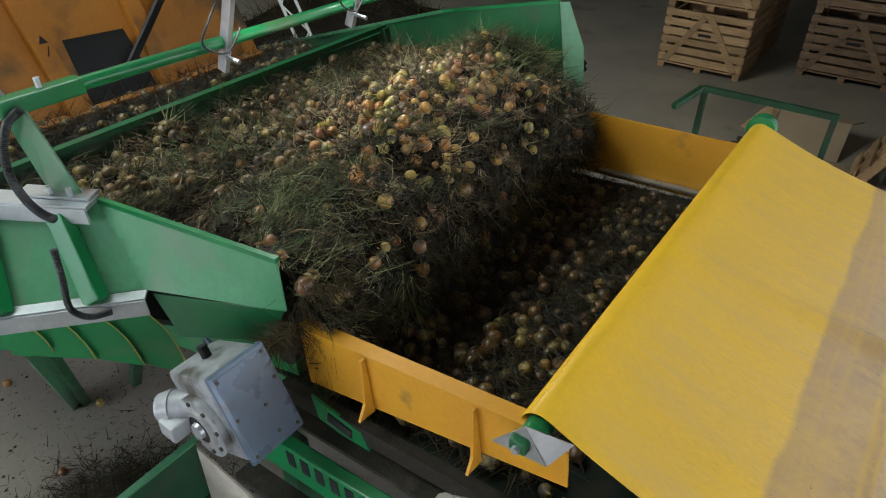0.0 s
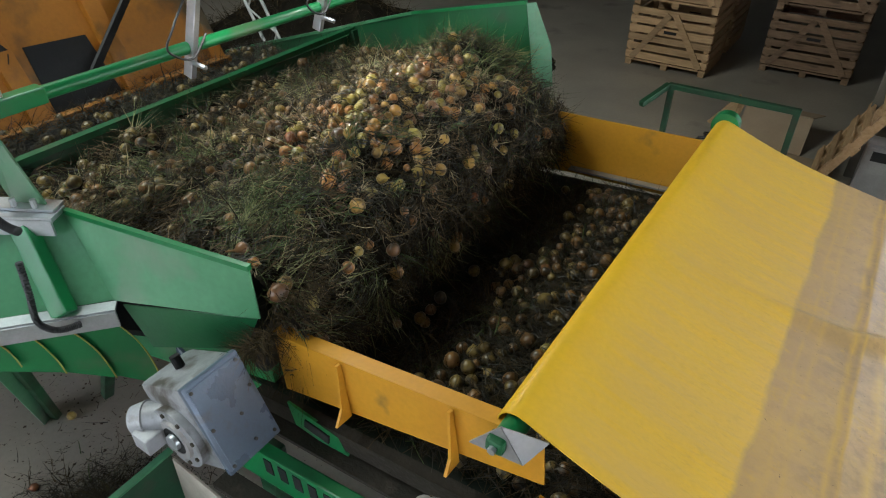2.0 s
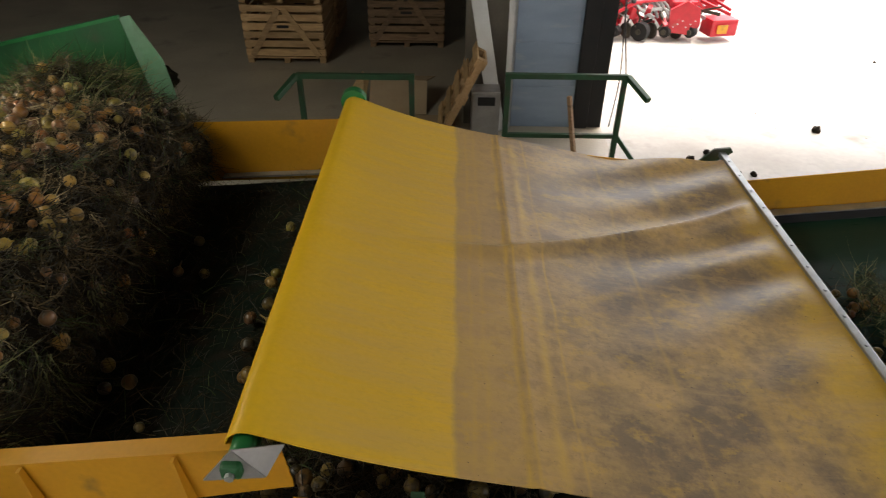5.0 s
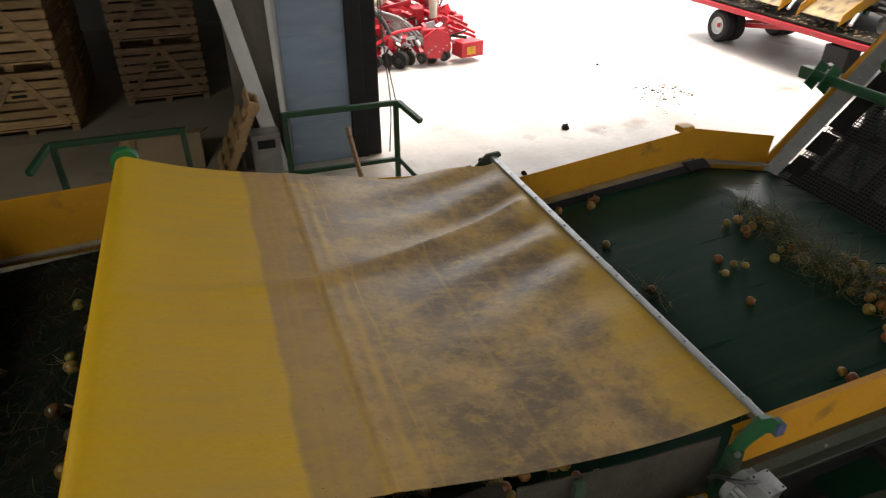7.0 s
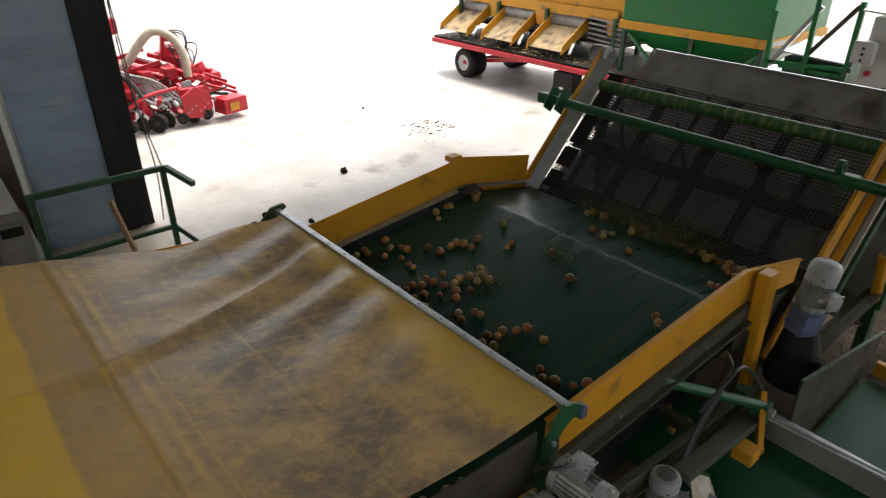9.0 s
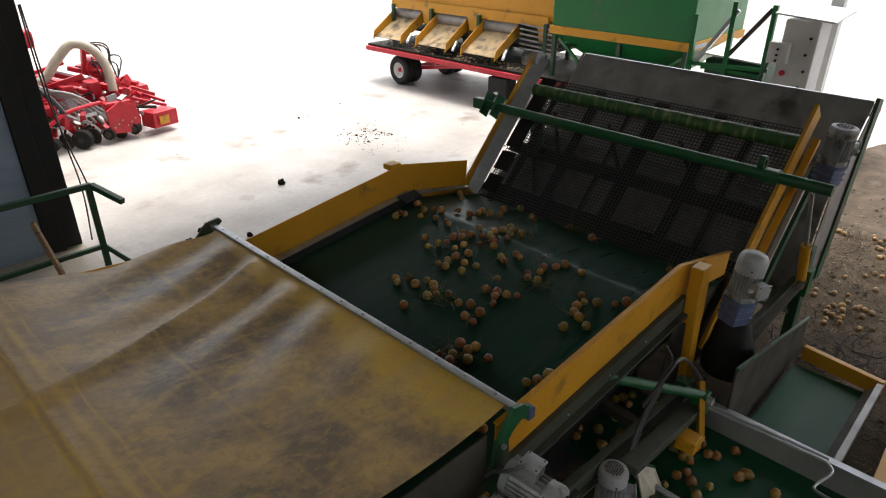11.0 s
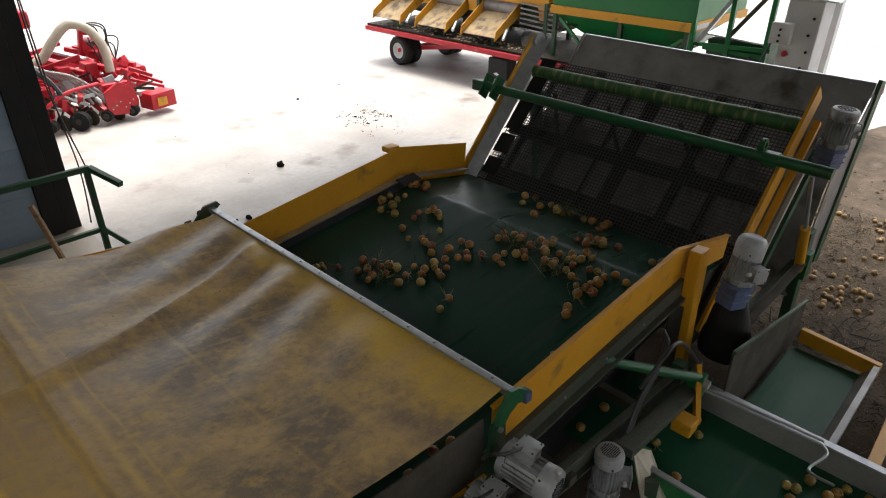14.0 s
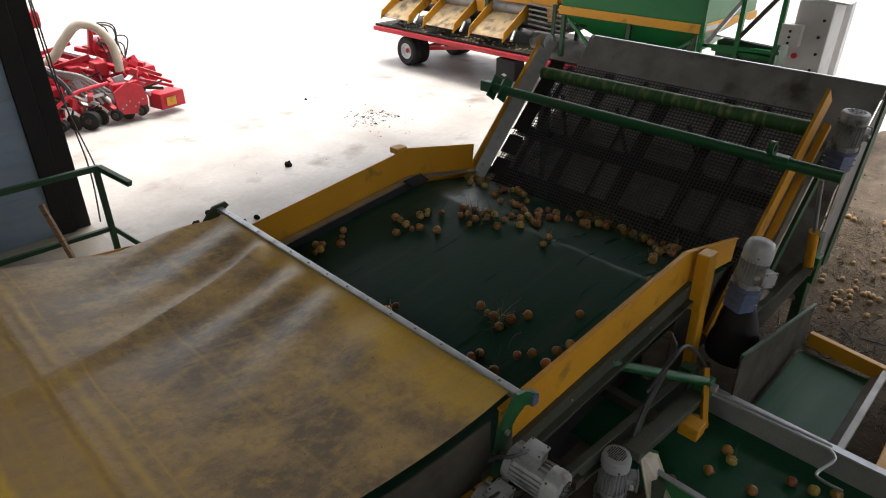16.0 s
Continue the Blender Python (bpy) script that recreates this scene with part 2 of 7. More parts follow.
def cloth_material():
    """Yellow tarpaulin: clean towards the roller, brown with dried soil beyond the seam."""
    m = mat("yellow_tarpaulin", (0.78, 0.47, 0.014), 0.36, 0, (0.70, 0.415, 0.014), 2, 0.5, 0.05, 50)
    nt = m.node_tree
    N, L = nt.nodes, nt.links
    b = N["Principled BSDF"]
    clean = b.inputs["Base Color"].links[0].from_socket
    tc = N.new("ShaderNodeTexCoord")
    sep = N.new("ShaderNodeSeparateXYZ")
    add = N.new("ShaderNodeVectorMath")
    add.inputs[1].default_value = (0.6, 2.65, 0)
    L.new(tc.outputs["Object"], add.inputs[0])
    L.new(add.outputs[0], sep.inputs[0])

    def noise_at(s, stretch, detail=8):
        mp = N.new("ShaderNodeMapping")
        mp.inputs["Scale"].default_value = stretch
        L.new(tc.outputs["Object"], mp.inputs[0])
        n = N.new("ShaderNodeTexNoise")
        n.inputs["Scale"].default_value, n.inputs["Detail"].default_value = s, detail
        n.inputs["Roughness"].default_value = 0.66
        L.new(mp.outputs[0], n.inputs["Vector"])
        return n.outputs[0]

    def rng(src, a, c, lo=0.0, hi=1.0):
        r = N.new("ShaderNodeMapRange")
        for i, v in ((1, a), (2, c), (3, lo), (4, hi)):
            r.inputs[i].default_value = v
        L.new(src, r.inputs[0])
        return r.outputs[0]

    def math_(op, a, c):
        x = N.new("ShaderNodeMath")
        x.operation = op
        for s, v in ((x.inputs[0], a), (x.inputs[1], c)):
            if isinstance(v, float):
                s.default_value = v
            else:
                L.new(v, s)
        return x.outputs[0]

    def mix(fac, a, c):
        x = N.new("ShaderNodeMix")
        x.data_type = "RGBA"
        L.new(fac, x.inputs[0])
        for s, v in ((x.inputs[6], a), (x.inputs[7], c)):
            if isinstance(v, tuple):
                s.default_value = (*v, 1)
            else:
                L.new(v, s)
        return x.outputs[2]

    X, Y = sep.outputs[0], sep.outputs[1]
    edge = math_("ADD", X, math_("MULTIPLY", noise_at(2.2, (1, 1, 1)), 0.10))
    # faint rubbed film between roller and seam, in streaks along the run of the cloth
    rub = rng(noise_at(3.2, (0.5, 7, 1)), 0.36, 0.66, 0.15, 0.75)
    film = math_("MULTIPLY", rng(edge, -0.58, -0.30), rub)
    col = mix(film, clean, (0.63, 0.40, 0.11))
    col = mix(math_("MULTIPLY", rng(noise_at(40, (0.6, 2.0, 1), 3), 0.52, 0.72, 0.0, 0.35), rng(edge, -0.5, 0.0)), col, (0.50, 0.31, 0.07))
    # dried soil past the seam: tan film, brown blots with ragged borders, rubbed bright ridges
    past = rng(edge, 0.108, 0.128)
    slant = math_("SUBTRACT", X, math_("MULTIPLY", math_("SUBTRACT", Y, 2.65), 0.11))
    ragged = math_("ADD", math_("MULTIPLY", noise_at(2.4, (1, 1, 1), 10), 0.55), math_("MULTIPLY", noise_at(14, (1, 1, 1), 6), 0.16))
    fade = rng(math_("ADD", slant, ragged), 1.90, 2.10, 1.0, 0.16)
    reach = math_("MULTIPLY", past, fade)
    tan = math_("MULTIPLY", reach, rng(noise_at(3.5, (1, 1.8, 1)), 0.28, 0.60, 0.62, 1.0))
    col = mix(tan, col, (0.47, 0.300, 0.120))
    core = math_("MULTIPLY", rng(math_("ADD", X, math_("MULTIPLY", noise_at(3, (1, 1, 1)), 0.25)), 0.28, 0.85, 0.12, 1.0), reach)
    blot = math_("MULTIPLY", rng(noise_at(1.9, (1.1, 1.3, 1), 12), 0.40, 0.56), rng(noise_at(11, (1, 1.2, 1), 10), 0.34, 0.52, 0.35, 1.0))
    col = mix(math_("MULTIPLY", math_("MULTIPLY", core, blot), 0.95), col, (0.165, 0.112, 0.066))
    grime = math_("MULTIPLY", math_("MULTIPLY", reach, rng(X, 0.15, 0.6, 0.25, 1.0)), rng(noise_at(26, (1, 1.1, 1), 8), 0.50, 0.60, 0.0, 0.45))
    col = mix(grime, col, (0.235, 0.155, 0.075))
    # yellow showing through where the soil has flaked off
    flake = math_("MULTIPLY", past, math_("MULTIPLY", rng(noise_at(5.5, (1, 1.6, 1), 12), 0.55, 0.62), rng(noise_at(30, (1, 1, 1), 6), 0.40, 0.60, 0.15, 0.6)))
    col = mix(flake, col, (0.58, 0.35, 0.055))
    streak = math_("MULTIPLY", past, rng(noise_at(5, (0.35, 5, 1)), 0.56, 0.70, 0.0, 0.40))
    col = mix(streak, col, (0.52, 0.325, 0.12))
    specks = math_("MULTIPLY", past, rng(noise_at(60, (1, 1, 1), 2), 0.70, 0.75, 0.0, 0.8))
    col = mix(specks, col, (0.07, 0.05, 0.03))
    # worn crease lines across the cloth
    for x0, w, force in ((0.13, 0.012, 0.5), (0.18, 0.016, 0.45), (0.30, 0.018, 1.0), (0.335, 0.010, 1.0), (0.42, 0.030, 0.9), (0.49, 0.010, 0.8), (0.95, 0.018, 0.4), (1.28, 0.04, 0.45)):
        d = math_("ABSOLUTE", math_("SUBTRACT", math_("ADD", X, math_("MULTIPLY", noise_at(1.6, (1, 1, 1), 3), 0.07)), x0 + 0.035), 0.0)
        line = math_("MULTIPLY", rng(d, 0.0, w, force, 0.0), rng(noise_at(5, (2, 1, 1), 8), 0.34, 0.56))
        col = mix(line, col, (0.57, 0.35, 0.07))
    L.new(col, b.inputs["Base Color"])
    for l in list(b.inputs["Roughness"].links):
        L.remove(l)
    L.new(rng(math_("ADD", tan, math_("MULTIPLY", noise_at(9, (1, 1, 1)), 0.5)), 0, 1.5, 0.36, 0.46), b.inputs["Roughness"])
    bp = N.new("ShaderNodeBump")
    bp.inputs["Strength"].default_value, bp.inputs["Distance"].default_value = 0.35, 0.006
    L.new(math_("ADD", noise_at(7, (1, 1.6, 1), 5), math_("MULTIPLY", noise_at(45, (1, 1, 1), 4), 0.12)), bp.inputs["Height"])
    L.new(bp.outputs[0], b.inputs["Normal"])
    return m


TARP = cloth_material()


# ---- helpers for shapes ----
def part(name, bm, material, parent=None, label="", smooth=False):
    me = bpy.data.meshes.new(name)
    bmesh.ops.recalc_face_normals(bm, faces=bm.faces)
    bm.to_mesh(me)
    bm.free()
    if smooth:
        me.shade_smooth()
        me.set_sharp_from_angle(angle=radians(40))
    for m in (material if isinstance(material, (list, tuple)) else [material]):
        me.materials.append(m)
    ob = new(name, me)
    if parent:
        ob.parent = parent
    if label:
        ob["label"] = label
    return ob


def thing(name, label, category, at=(0, 0, 0), group="", kind=""):
    ob = new(name)
    ob.location = at
    ob.empty_display_size = 0.1
    return tagged(ob, label, category, group, kind)


def B():
    return bmesh.new()


def box(bm, lo, hi, m=None, bev=0.0):
    lo, hi = Vector(lo), Vector(hi)
    mm = Matrix.Translation((lo + hi) / 2) @ Matrix.Diagonal((*(hi - lo), 1))
    if m is not None:
        mm = m @ mm
    r = bmesh.ops.create_cube(bm, size=1, matrix=mm)
    if bev:
        es = {e for v in r["verts"] for e in v.link_edges}
        bmesh.ops.bevel(bm, geom=list(es), offset=bev, segments=2, affect="EDGES", profile=0.6)
    return bm


def along(p, q):
    p, q = Vector(p), Vector(q)
    return Matrix.Translation((p + q) / 2) @ (q - p).to_track_quat("Z", "Y").to_matrix().to_4x4(), (q - p).length


def rod(bm, p, q, r, r2=None, seg=16, caps=True):
    m, ln = along(p, q)
    bmesh.ops.create_cone(bm, cap_ends=caps, segments=seg, radius1=r, radius2=r if r2 is None else r2, depth=ln, matrix=m)
    return bm


def bar(bm, p, q, w, h, bev=0.0, up=(0, 0, 1)):
    """A straight bar of section w x h from p to q, h along up."""
    p, q = Vector(p), Vector(q)
    z = (q - p).normalized()
    y = (Vector(up) - z * Vector(up).dot(z))
    y = y.normalized() if y.length > 1e-4 else z.orthogonal().normalized()
    x = y.cross(z)
    m = Matrix((x, y, z)).transposed().to_4x4()
    m.translation = (p + q) / 2
    ln = (q - p).length
    return box(bm, (-w / 2, -h / 2, -ln / 2), (w / 2, h / 2, ln / 2), m, bev)


def sheet(bm, pts, thick):
    """A flat plate: the polygon pts, thickened along its normal on both sides."""
    pts = [Vector(p) for p in pts]
    n = Vector((0, 0, 0))
    for i in range(len(pts)):
        n += pts[i].cross(pts[(i + 1) % len(pts)])
    n = n.normalized() * thick / 2
    a = [bm.verts.new(p + n) for p in pts]
    b = [bm.verts.new(p - n) for p in pts]
    bm.faces.new(a)
    bm.faces.new(b[::-1])
    k = len(pts)
    for i in range(k):
        bm.faces.new((a[i], b[i], b[(i + 1) % k], a[(i + 1) % k]))
    return bm


def tube(bm, pts, r, seg=8, rib=0.0):
    """A round tube through pts (smoothed)."""
    pts = [Vector(p) for p in pts]
    fine = []
    for i in range(len(pts) - 1):
        p0, p1, p2, p3 = pts[max(i - 1, 0)], pts[i], pts[i + 1], pts[min(i + 2, len(pts) - 1)]
        steps = 24 if rib else 6
        for k in range(steps):
            t = k / steps
            fine.append(0.5 * ((2 * p1) + (p2 - p0) * t + (2 * p0 - 5 * p1 + 4 * p2 - p3) * t * t + (3 * p1 - p0 - 3 * p2 + p3) * t ** 3))
    fine.append(pts[-1])
    ring = []
    x = None
    for i, p in enumerate(fine):
        d = (fine[min(i + 1, len(fine) - 1)] - fine[max(i - 1, 0)]).normalized()
        x = d.orthogonal().normalized() if x is None else (x - d * x.dot(d)).normalized()
        y = d.cross(x)
        ring.append([bm.verts.new(p + r * (1 + rib * (i % 2)) * (math.cos(2 * math.pi * k / seg) * x + math.sin(2 * math.pi * k / seg) * y)) for k in range(seg)])
    for a, b in zip(ring, ring[1:]):
        for k in range(seg):
            bm.faces.new((a[k], a[(k + 1) % seg], b[(k + 1) % seg], b[k]))
    bm.faces.new(ring[0][::-1])
    bm.faces.new(ring[-1])
    return bm


def lathe(bm, prof, m=None, seg=14, caps=True):
    """A turned solid about local z: prof is a list of (radius, z)."""
    m = m or Matrix()
    rings = []
    for r, z in prof:
        if r < 1e-5:
            rings.append([bm.verts.new(m @ Vector((0, 0, z)))])
        else:
            rings.append([bm.verts.new(m @ Vector((r * math.cos(2 * math.pi * k / seg), r * math.sin(2 * math.pi * k / seg), z))) for k in range(seg)])
    for a, b in zip(rings, rings[1:]):
        for k in range(seg):
            k2 = (k + 1) % seg
            if len(a) == 1 and len(b) > 1:
                bm.faces.new((a[0], b[k2], b[k]))
            elif len(b) == 1 and len(a) > 1:
                bm.faces.new((a[k], a[k2], b[0]))
            elif len(a) > 1:
                bm.faces.new((a[k], a[k2], b[k2], b[k]))
    if caps and len(rings[0]) > 1:
        bm.faces.new(rings[0][::-1])
    if caps and len(rings[-1]) > 1:
        bm.faces.new(rings[-1])
    return bm


def span(a, b, n):
    return [a + (b - a) * i / (n - 1) for i in range(n)]


# ---- the large structure ----
def build_setting():
    bm = B()
    box(bm, (-400, -400, -0.5), (400, 400, 0.0))
    tagged(part("ground", bm, CONCRETE), "pale worn concrete yard that runs to the horizon", "ground", kind="structure")
    bm = B()
    box(bm, (-16, -7, -0.1), (1.9, 16, 0.004))
    tagged(part("floor", bm, FLOOR), "grey dusty concrete floor of the hall", "floor", kind="structure")
    # soil beside the machine, an uneven low sheet
    # its stretch under the machine stands in for the dark shade there
    bm = B()
    xs, ys = span(2.0, 16.0, 84), span(-7.0, 4.6, 66)
    g = []
    for x in xs:
        row = []
        for y in ys:
            e = min((x - 2.0) / 0.5, (4.4 - 0.35 * max(0, x - 6.2) - y) / 0.6, (15.5 - x) / 2.0, (y + 7) / 1.0)
            e = max(0.0, min(1.0, e + 0.35 * noise.noise((x * 0.9, y * 0.9, 3))))
            row.append(bm.verts.new((x, y, -0.02 + e * (0.052 + 0.014 * noise.noise((x * 3, y * 3, 0)) + 0.01 * noise.noise((x * 11, y * 11, 5))))))
        g.append(row)
    for i in range(len(xs) - 1):
        for j in range(len(ys) - 1):
            bm.faces.new((g[i][j], g[i + 1][j], g[i + 1][j + 1], g[i][j + 1]))
    tagged(part("soil_patch", bm, DIRT, smooth=True), "dry brown trampled soil with litter beside the machine", "soil", kind="structure")
    bm = B()
    box(bm, (-30, 46, 0.0), (70, 90, 0.03))
    tagged(part("grass_strip", bm, GRASS), "strip of green grass beyond the yard", "grass", kind="structure")
    # hall shell; unseen south opening and near east wall are set to steer daylight
    for name, lo, hi in (("wall_west", (-16.2, -7.2, 0), (-16, 16.2, 7.2)), ("wall_south", (-16, -7.2, 0), (-11, -7, 7.2)), ("wall_south_lintel", (-11, -7.2, 5.6), (-0.8, -7, 7.2)), ("wall_south_end", (-0.8, -7.2, 0), (1.6, -7, 7.2)),
                         ("wall_north", (-16, 16, 0), (1.9, 16.2, 7.2)), ("wall_east_far", (1.6, 7.76, 0), (1.9, 16, 7.2)),
                         ("wall_east_near", (1.6, -7, 0), (1.9, -1.5, 7.2)), ("wall_east_lintel", (1.6, -1.5, 4.6), (1.9, 7.76, 7.2))):
        bm = B()
        box(bm, lo, hi)
        tagged(part(name, bm, WALLM), "dull grey profiled sheet wall of the hall", "wall", kind="structure")
    bm = B()
    box(bm, (-16.2, -7.2, 7.2), (2.05, 16.2, 7.4))
    tagged(part("ceiling", bm, WALLM), "grey sheet roof of the hall", "ceiling", kind="structure")
    # canopy sheet out of view; its height and reach are set to block sky light
    bm = B()
    box(bm, (1.91, -8.0, 4.4), (8.6, 8.6, 4.6))
    tagged(part("canopy_roof", bm, WALLM), "grey sheet canopy over the yard machine, out of view, set to block sky light", "roof", kind="structure")
    for x, y in ((13.0, 3.25), (8.4, -7.8)):
        bm = B()
        bar(bm, (x, y, 0), (x, y, 4.4), 0.2, 0.2, 0.01, up=(0, 1, 0))
        tagged(part("canopy_post", bm, WHITE), "pale grey steel post of the canopy", "post", kind="structure")


build_setting()

Y0, Y1 = 1.36, 3.92


def belt_z(x):
    return 1.1726 - 0.046 * (x - 3.56) - 0.154 * math.hypot(x - 3.56, 0.10)


def intake_z(x):
    return 1.30 + 0.08 * (x + 1.4)


def warped(bm, a, b, c, e, thick, n=10):
    """A smooth, slightly dented sheet between four corners."""
    a, b, c, e = (Vector(q) for q in (a, b, c, e))
    nrm = (b - a).cross(e - a).normalized()
    g = []
    for i in range(n + 1):
        u = i / n
        row = []
        for j in range(n + 1):
            v = j / n
            p = a.lerp(b, v).lerp(e.lerp(c, v), u)
            row.append(bm.verts.new(p + nrm * 0.006 * noise.noise(p * 3.1) * math.sin(math.pi * u) * math.sin(math.pi * v)))
        g.append(row)
    for i in range(n):
        for j in range(n):
            bm.faces.new((g[i][j], g[i + 1][j], g[i + 1][j + 1], g[i][j + 1]))
    bmesh.ops.recalc_face_normals(bm, faces=bm.faces)
    bmesh.ops.solidify(bm, geom=bm.faces[:], thickness=thick)
    return bm


# ---- hopper ----
def build_hopper():
    h = thing("receiving_hopper", "green painted steel receiving hopper heaped with onions", "hopper", (-2.5, 2.6, 0))
    inv = Matrix.Translation((2.5, -2.6, 0))

    def P(name, bm, m, label="", smooth=False, parent=None):
        bm.transform(inv)
        return part(name, bm, m, parent or h, label, smooth)

    tip_t, tip_b = (-1.63, 1.32, 1.985), (-1.645, 1.335, 1.73)
    c_t, c_b = (-2.52, 1.165, 2.0), (-2.27, 1.12, 1.68)
    b_t, b_b = (-3.42, 0.59, 2.0), (-3.0, 0.29, 1.68)
    P("side_panel", warped(B(), tip_t, tip_b, c_b, c_t, 0.008), GREEN_PALE, "dented pale green front wing panel", True)
    P("panel_rim", bar(B(), tip_t, c_t, 0.022, 0.022), GREEN, parent=None)
    P("funnel_wall", warped(B(), c_t, c_b, b_b, b_t, 0.008), GREEN_PALE, "", True)
    # flanges of the funnel wall
    P("top_flange", bar(B(), (-2.50, 1.13, 2.01), (-3.45, 0.57, 2.01), 0.10, 0.02), STEEL, "worn bright steel edge flange")
    P("top_flange", bar(B(), (-2.48, 1.085, 1.975), (-3.43, 0.525, 1.975), 0.012, 0.07), STEEL)
    P("bottom_flange", bar(B(), (-2.24, 1.10, 1.675), (-3.0, 0.24, 1.675), 0.06, 0.012), STEEL, "worn bright steel lower flange")
    P("bottom_flange", bar(B(), (-2.215, 1.08, 1.635), (-2.975, 0.22, 1.635), 0.012, 0.075), STEEL)
    for k in (0.14, 0.46, 0.80):
        t = Vector(c_t).lerp(Vector(b_t), k) + Vector((0.02, -0.05, -0.03))
        q = Vector(c_b).lerp(Vector(b_b), k) + Vector((0.02, -0.05, 0.0))
        P("wall_rib", bar(B(), t, q, 0.09, 0.06, 0.008, up=(0.5, -0.8, 0)), GREEN)
    # curved under-skirt: overlapping plates like scales, each with a thin yellow edge; (along the wall, height)
    d = Vector((-0.662, -0.749, 0))
    n = Vector((0.749, -0.662, 0))
    o = Vector((-2.24, 1.10, 0))
    for inset, arc, rest in ((0.06, ((0.10, 1.64), (0.04, 1.54), (-0.02, 1.41), (-0.05, 1.25), (-0.04, 1.15)), ((0.10, 1.24), (0.40, 1.36), (0.40, 1.64))),
                             (0.045, ((0.36, 1.645), (0.28, 1.61), (0.20, 1.53), (0.145, 1.41), (0.115, 1.25)), ((0.29, 1.33), (0.60, 1.42), (0.60, 1.645))),
                             (0.03, ((0.56, 1.65), (0.45, 1.645), (0.36, 1.57), (0.31, 1.45), (0.29, 1.34)), ((0.43, 1.42), (0.75, 1.50), (0.75, 1.65))),
                             (0.015, ((0.66, 1.66), (0.57, 1.65), (0.50, 1.61), (0.45, 1.53), (0.43, 1.43)), ((0.54, 1.49), (0.70, 1.55), (0.95, 1.60), (0.95, 1.66)))):
        at = lambda q: o + d * q[0] - n * inset + Vector((0, 0, q[1]))
        pl = P("skirt_plate", sheet(B(), [at(q) for q in arc + rest], 0.006), GREEN, "curved green skirt plate")
        reach = ((arc[0][0] + 0.26, 1.668), (arc[0][0] + 0.12, arc[0][1] + 0.008))
        P("plate_edge", tube(B(), [at(q) + n * 0.004 for q in reach + arc], 0.0035, 6), YELLOW_EDGE, "thin yellow edge", parent=pl)
    # undercarriage
    P("side_beam", bar(B(), (-1.75, 1.45, 1.25), (-3.4, 1.25, 1.05), 0.08, 0.22, 0.01), GREEN)
    for x, y, x2 in ((-2.85, 1.7, -2.72), (-2.9, 3.9, -2.9)):
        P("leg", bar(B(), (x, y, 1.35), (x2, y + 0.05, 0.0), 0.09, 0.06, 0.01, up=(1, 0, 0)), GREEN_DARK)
    P("prop_leg", bar(B(), (-2.844, 0.813, 1.30), (-3.79, 1.12, 0.0), 0.15, 0.05, 0.006, up=(0.6, -0.6, 0.5)), GREEN_MID, "slanting green leg")
    P("leg_flange", bar(B(), (-2.80, 0.78, 1.30), (-3.75, 1.09, 0.0), 0.012, 0.09, 0.003, up=(0.6, -0.6, 0.5)), GREEN_PALE)
    P("leg_stay", bar(B(), (-2.70, 1.20, 1.15), (-3.25, 1.30, 0.35), 0.06, 0.05, 0.006), GREEN_DARK)
    # painted darker than the wing to stand for the shade beneath it
    P("wing_skirt", warped(B(), (-2.235, 1.13, 1.668), (-1.66, 1.335, 1.722), (-1.78, 1.335, 1.50), (-2.15, 1.15, 1.46), 0.006), GREEN_MID, "green strip under the wing, shade put into its darker paint", True)
    P("link_plate", sheet(B(), [(-2.10, 1.22, 1.44), (-2.03, 1.22, 1.40), (-1.98, 1.22, 1.26), (-2.04, 1.22, 1.24), (-2.12, 1.22, 1.36)], 0.012), GREY_PAINT)
    # far side and back
    P("far_panel", sheet(B(), [(-1.9, 3.95, 2.3), (-1.80, 3.95, 1.75), (-2.0, 3.92, 1.3), (-4.85, 3.95, 1.05), (-4.89, 3.955, 1.44), (-2.79, 3.955, 2.10)], 0.01), GREEN_MID, "tall green far side wall")
    P("far_rim", bar(B(), (-1.9, 3.95, 2.305), (-2.79, 3.955, 2.105), 0.03, 0.02), GREEN)
    P("far_rim", bar(B(), (-2.79, 3.955, 2.105), (-4.89, 3.955, 1.445), 0.03, 0.02), GREEN_PALE)
    P("front_edge", sheet(B(), [(-1.9, 3.95, 2.3), (-1.80, 3.95, 1.75), (-1.70, 4.02, 1.78), (-1.74, 4.03, 2.03), (-1.86, 4.0, 2.3)], 0.012), GREEN_PALE)
    P("panel_post", bar(B(), (-3.33, 3.925, 1.90), (-3.22, 3.925, 1.3), 0.06, 0.05), GREEN_DARK)
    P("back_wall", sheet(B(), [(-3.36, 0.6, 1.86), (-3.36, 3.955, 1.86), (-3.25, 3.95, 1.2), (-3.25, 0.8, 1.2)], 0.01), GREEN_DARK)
    P("back_rim", bar(B(), (-3.36, 0.6, 1.87), (-3.36, 3.955, 1.90), 0.05, 0.035), GREEN_MID, "green back rim with a worn edge")
    P("moving_floor", sheet(B(), [(-3.3, 0.9, 1.25), (-3.3, 3.9, 1.25), (-1.78, 3.9, 1.46), (-1.78, 1.4, 1.46)], 0.03), BLACK)
    P("head_roller", rod(B(), (-1.78, 1.38, 1.40), (-1.78, 3.9, 1.40), 0.07, seg=20), BLACK, smooth=True)
    # lamp arm and lamp bar
    P("lamp_arm", sheet(B(), [(-2.56, 1.13, 2.02), (-2.70, 1.07, 2.02), (-2.80, 1.04, 2.36), (-2.72, 1.10, 2.36)], 0.012), GREEN_PALE, "pale green gusset arm")
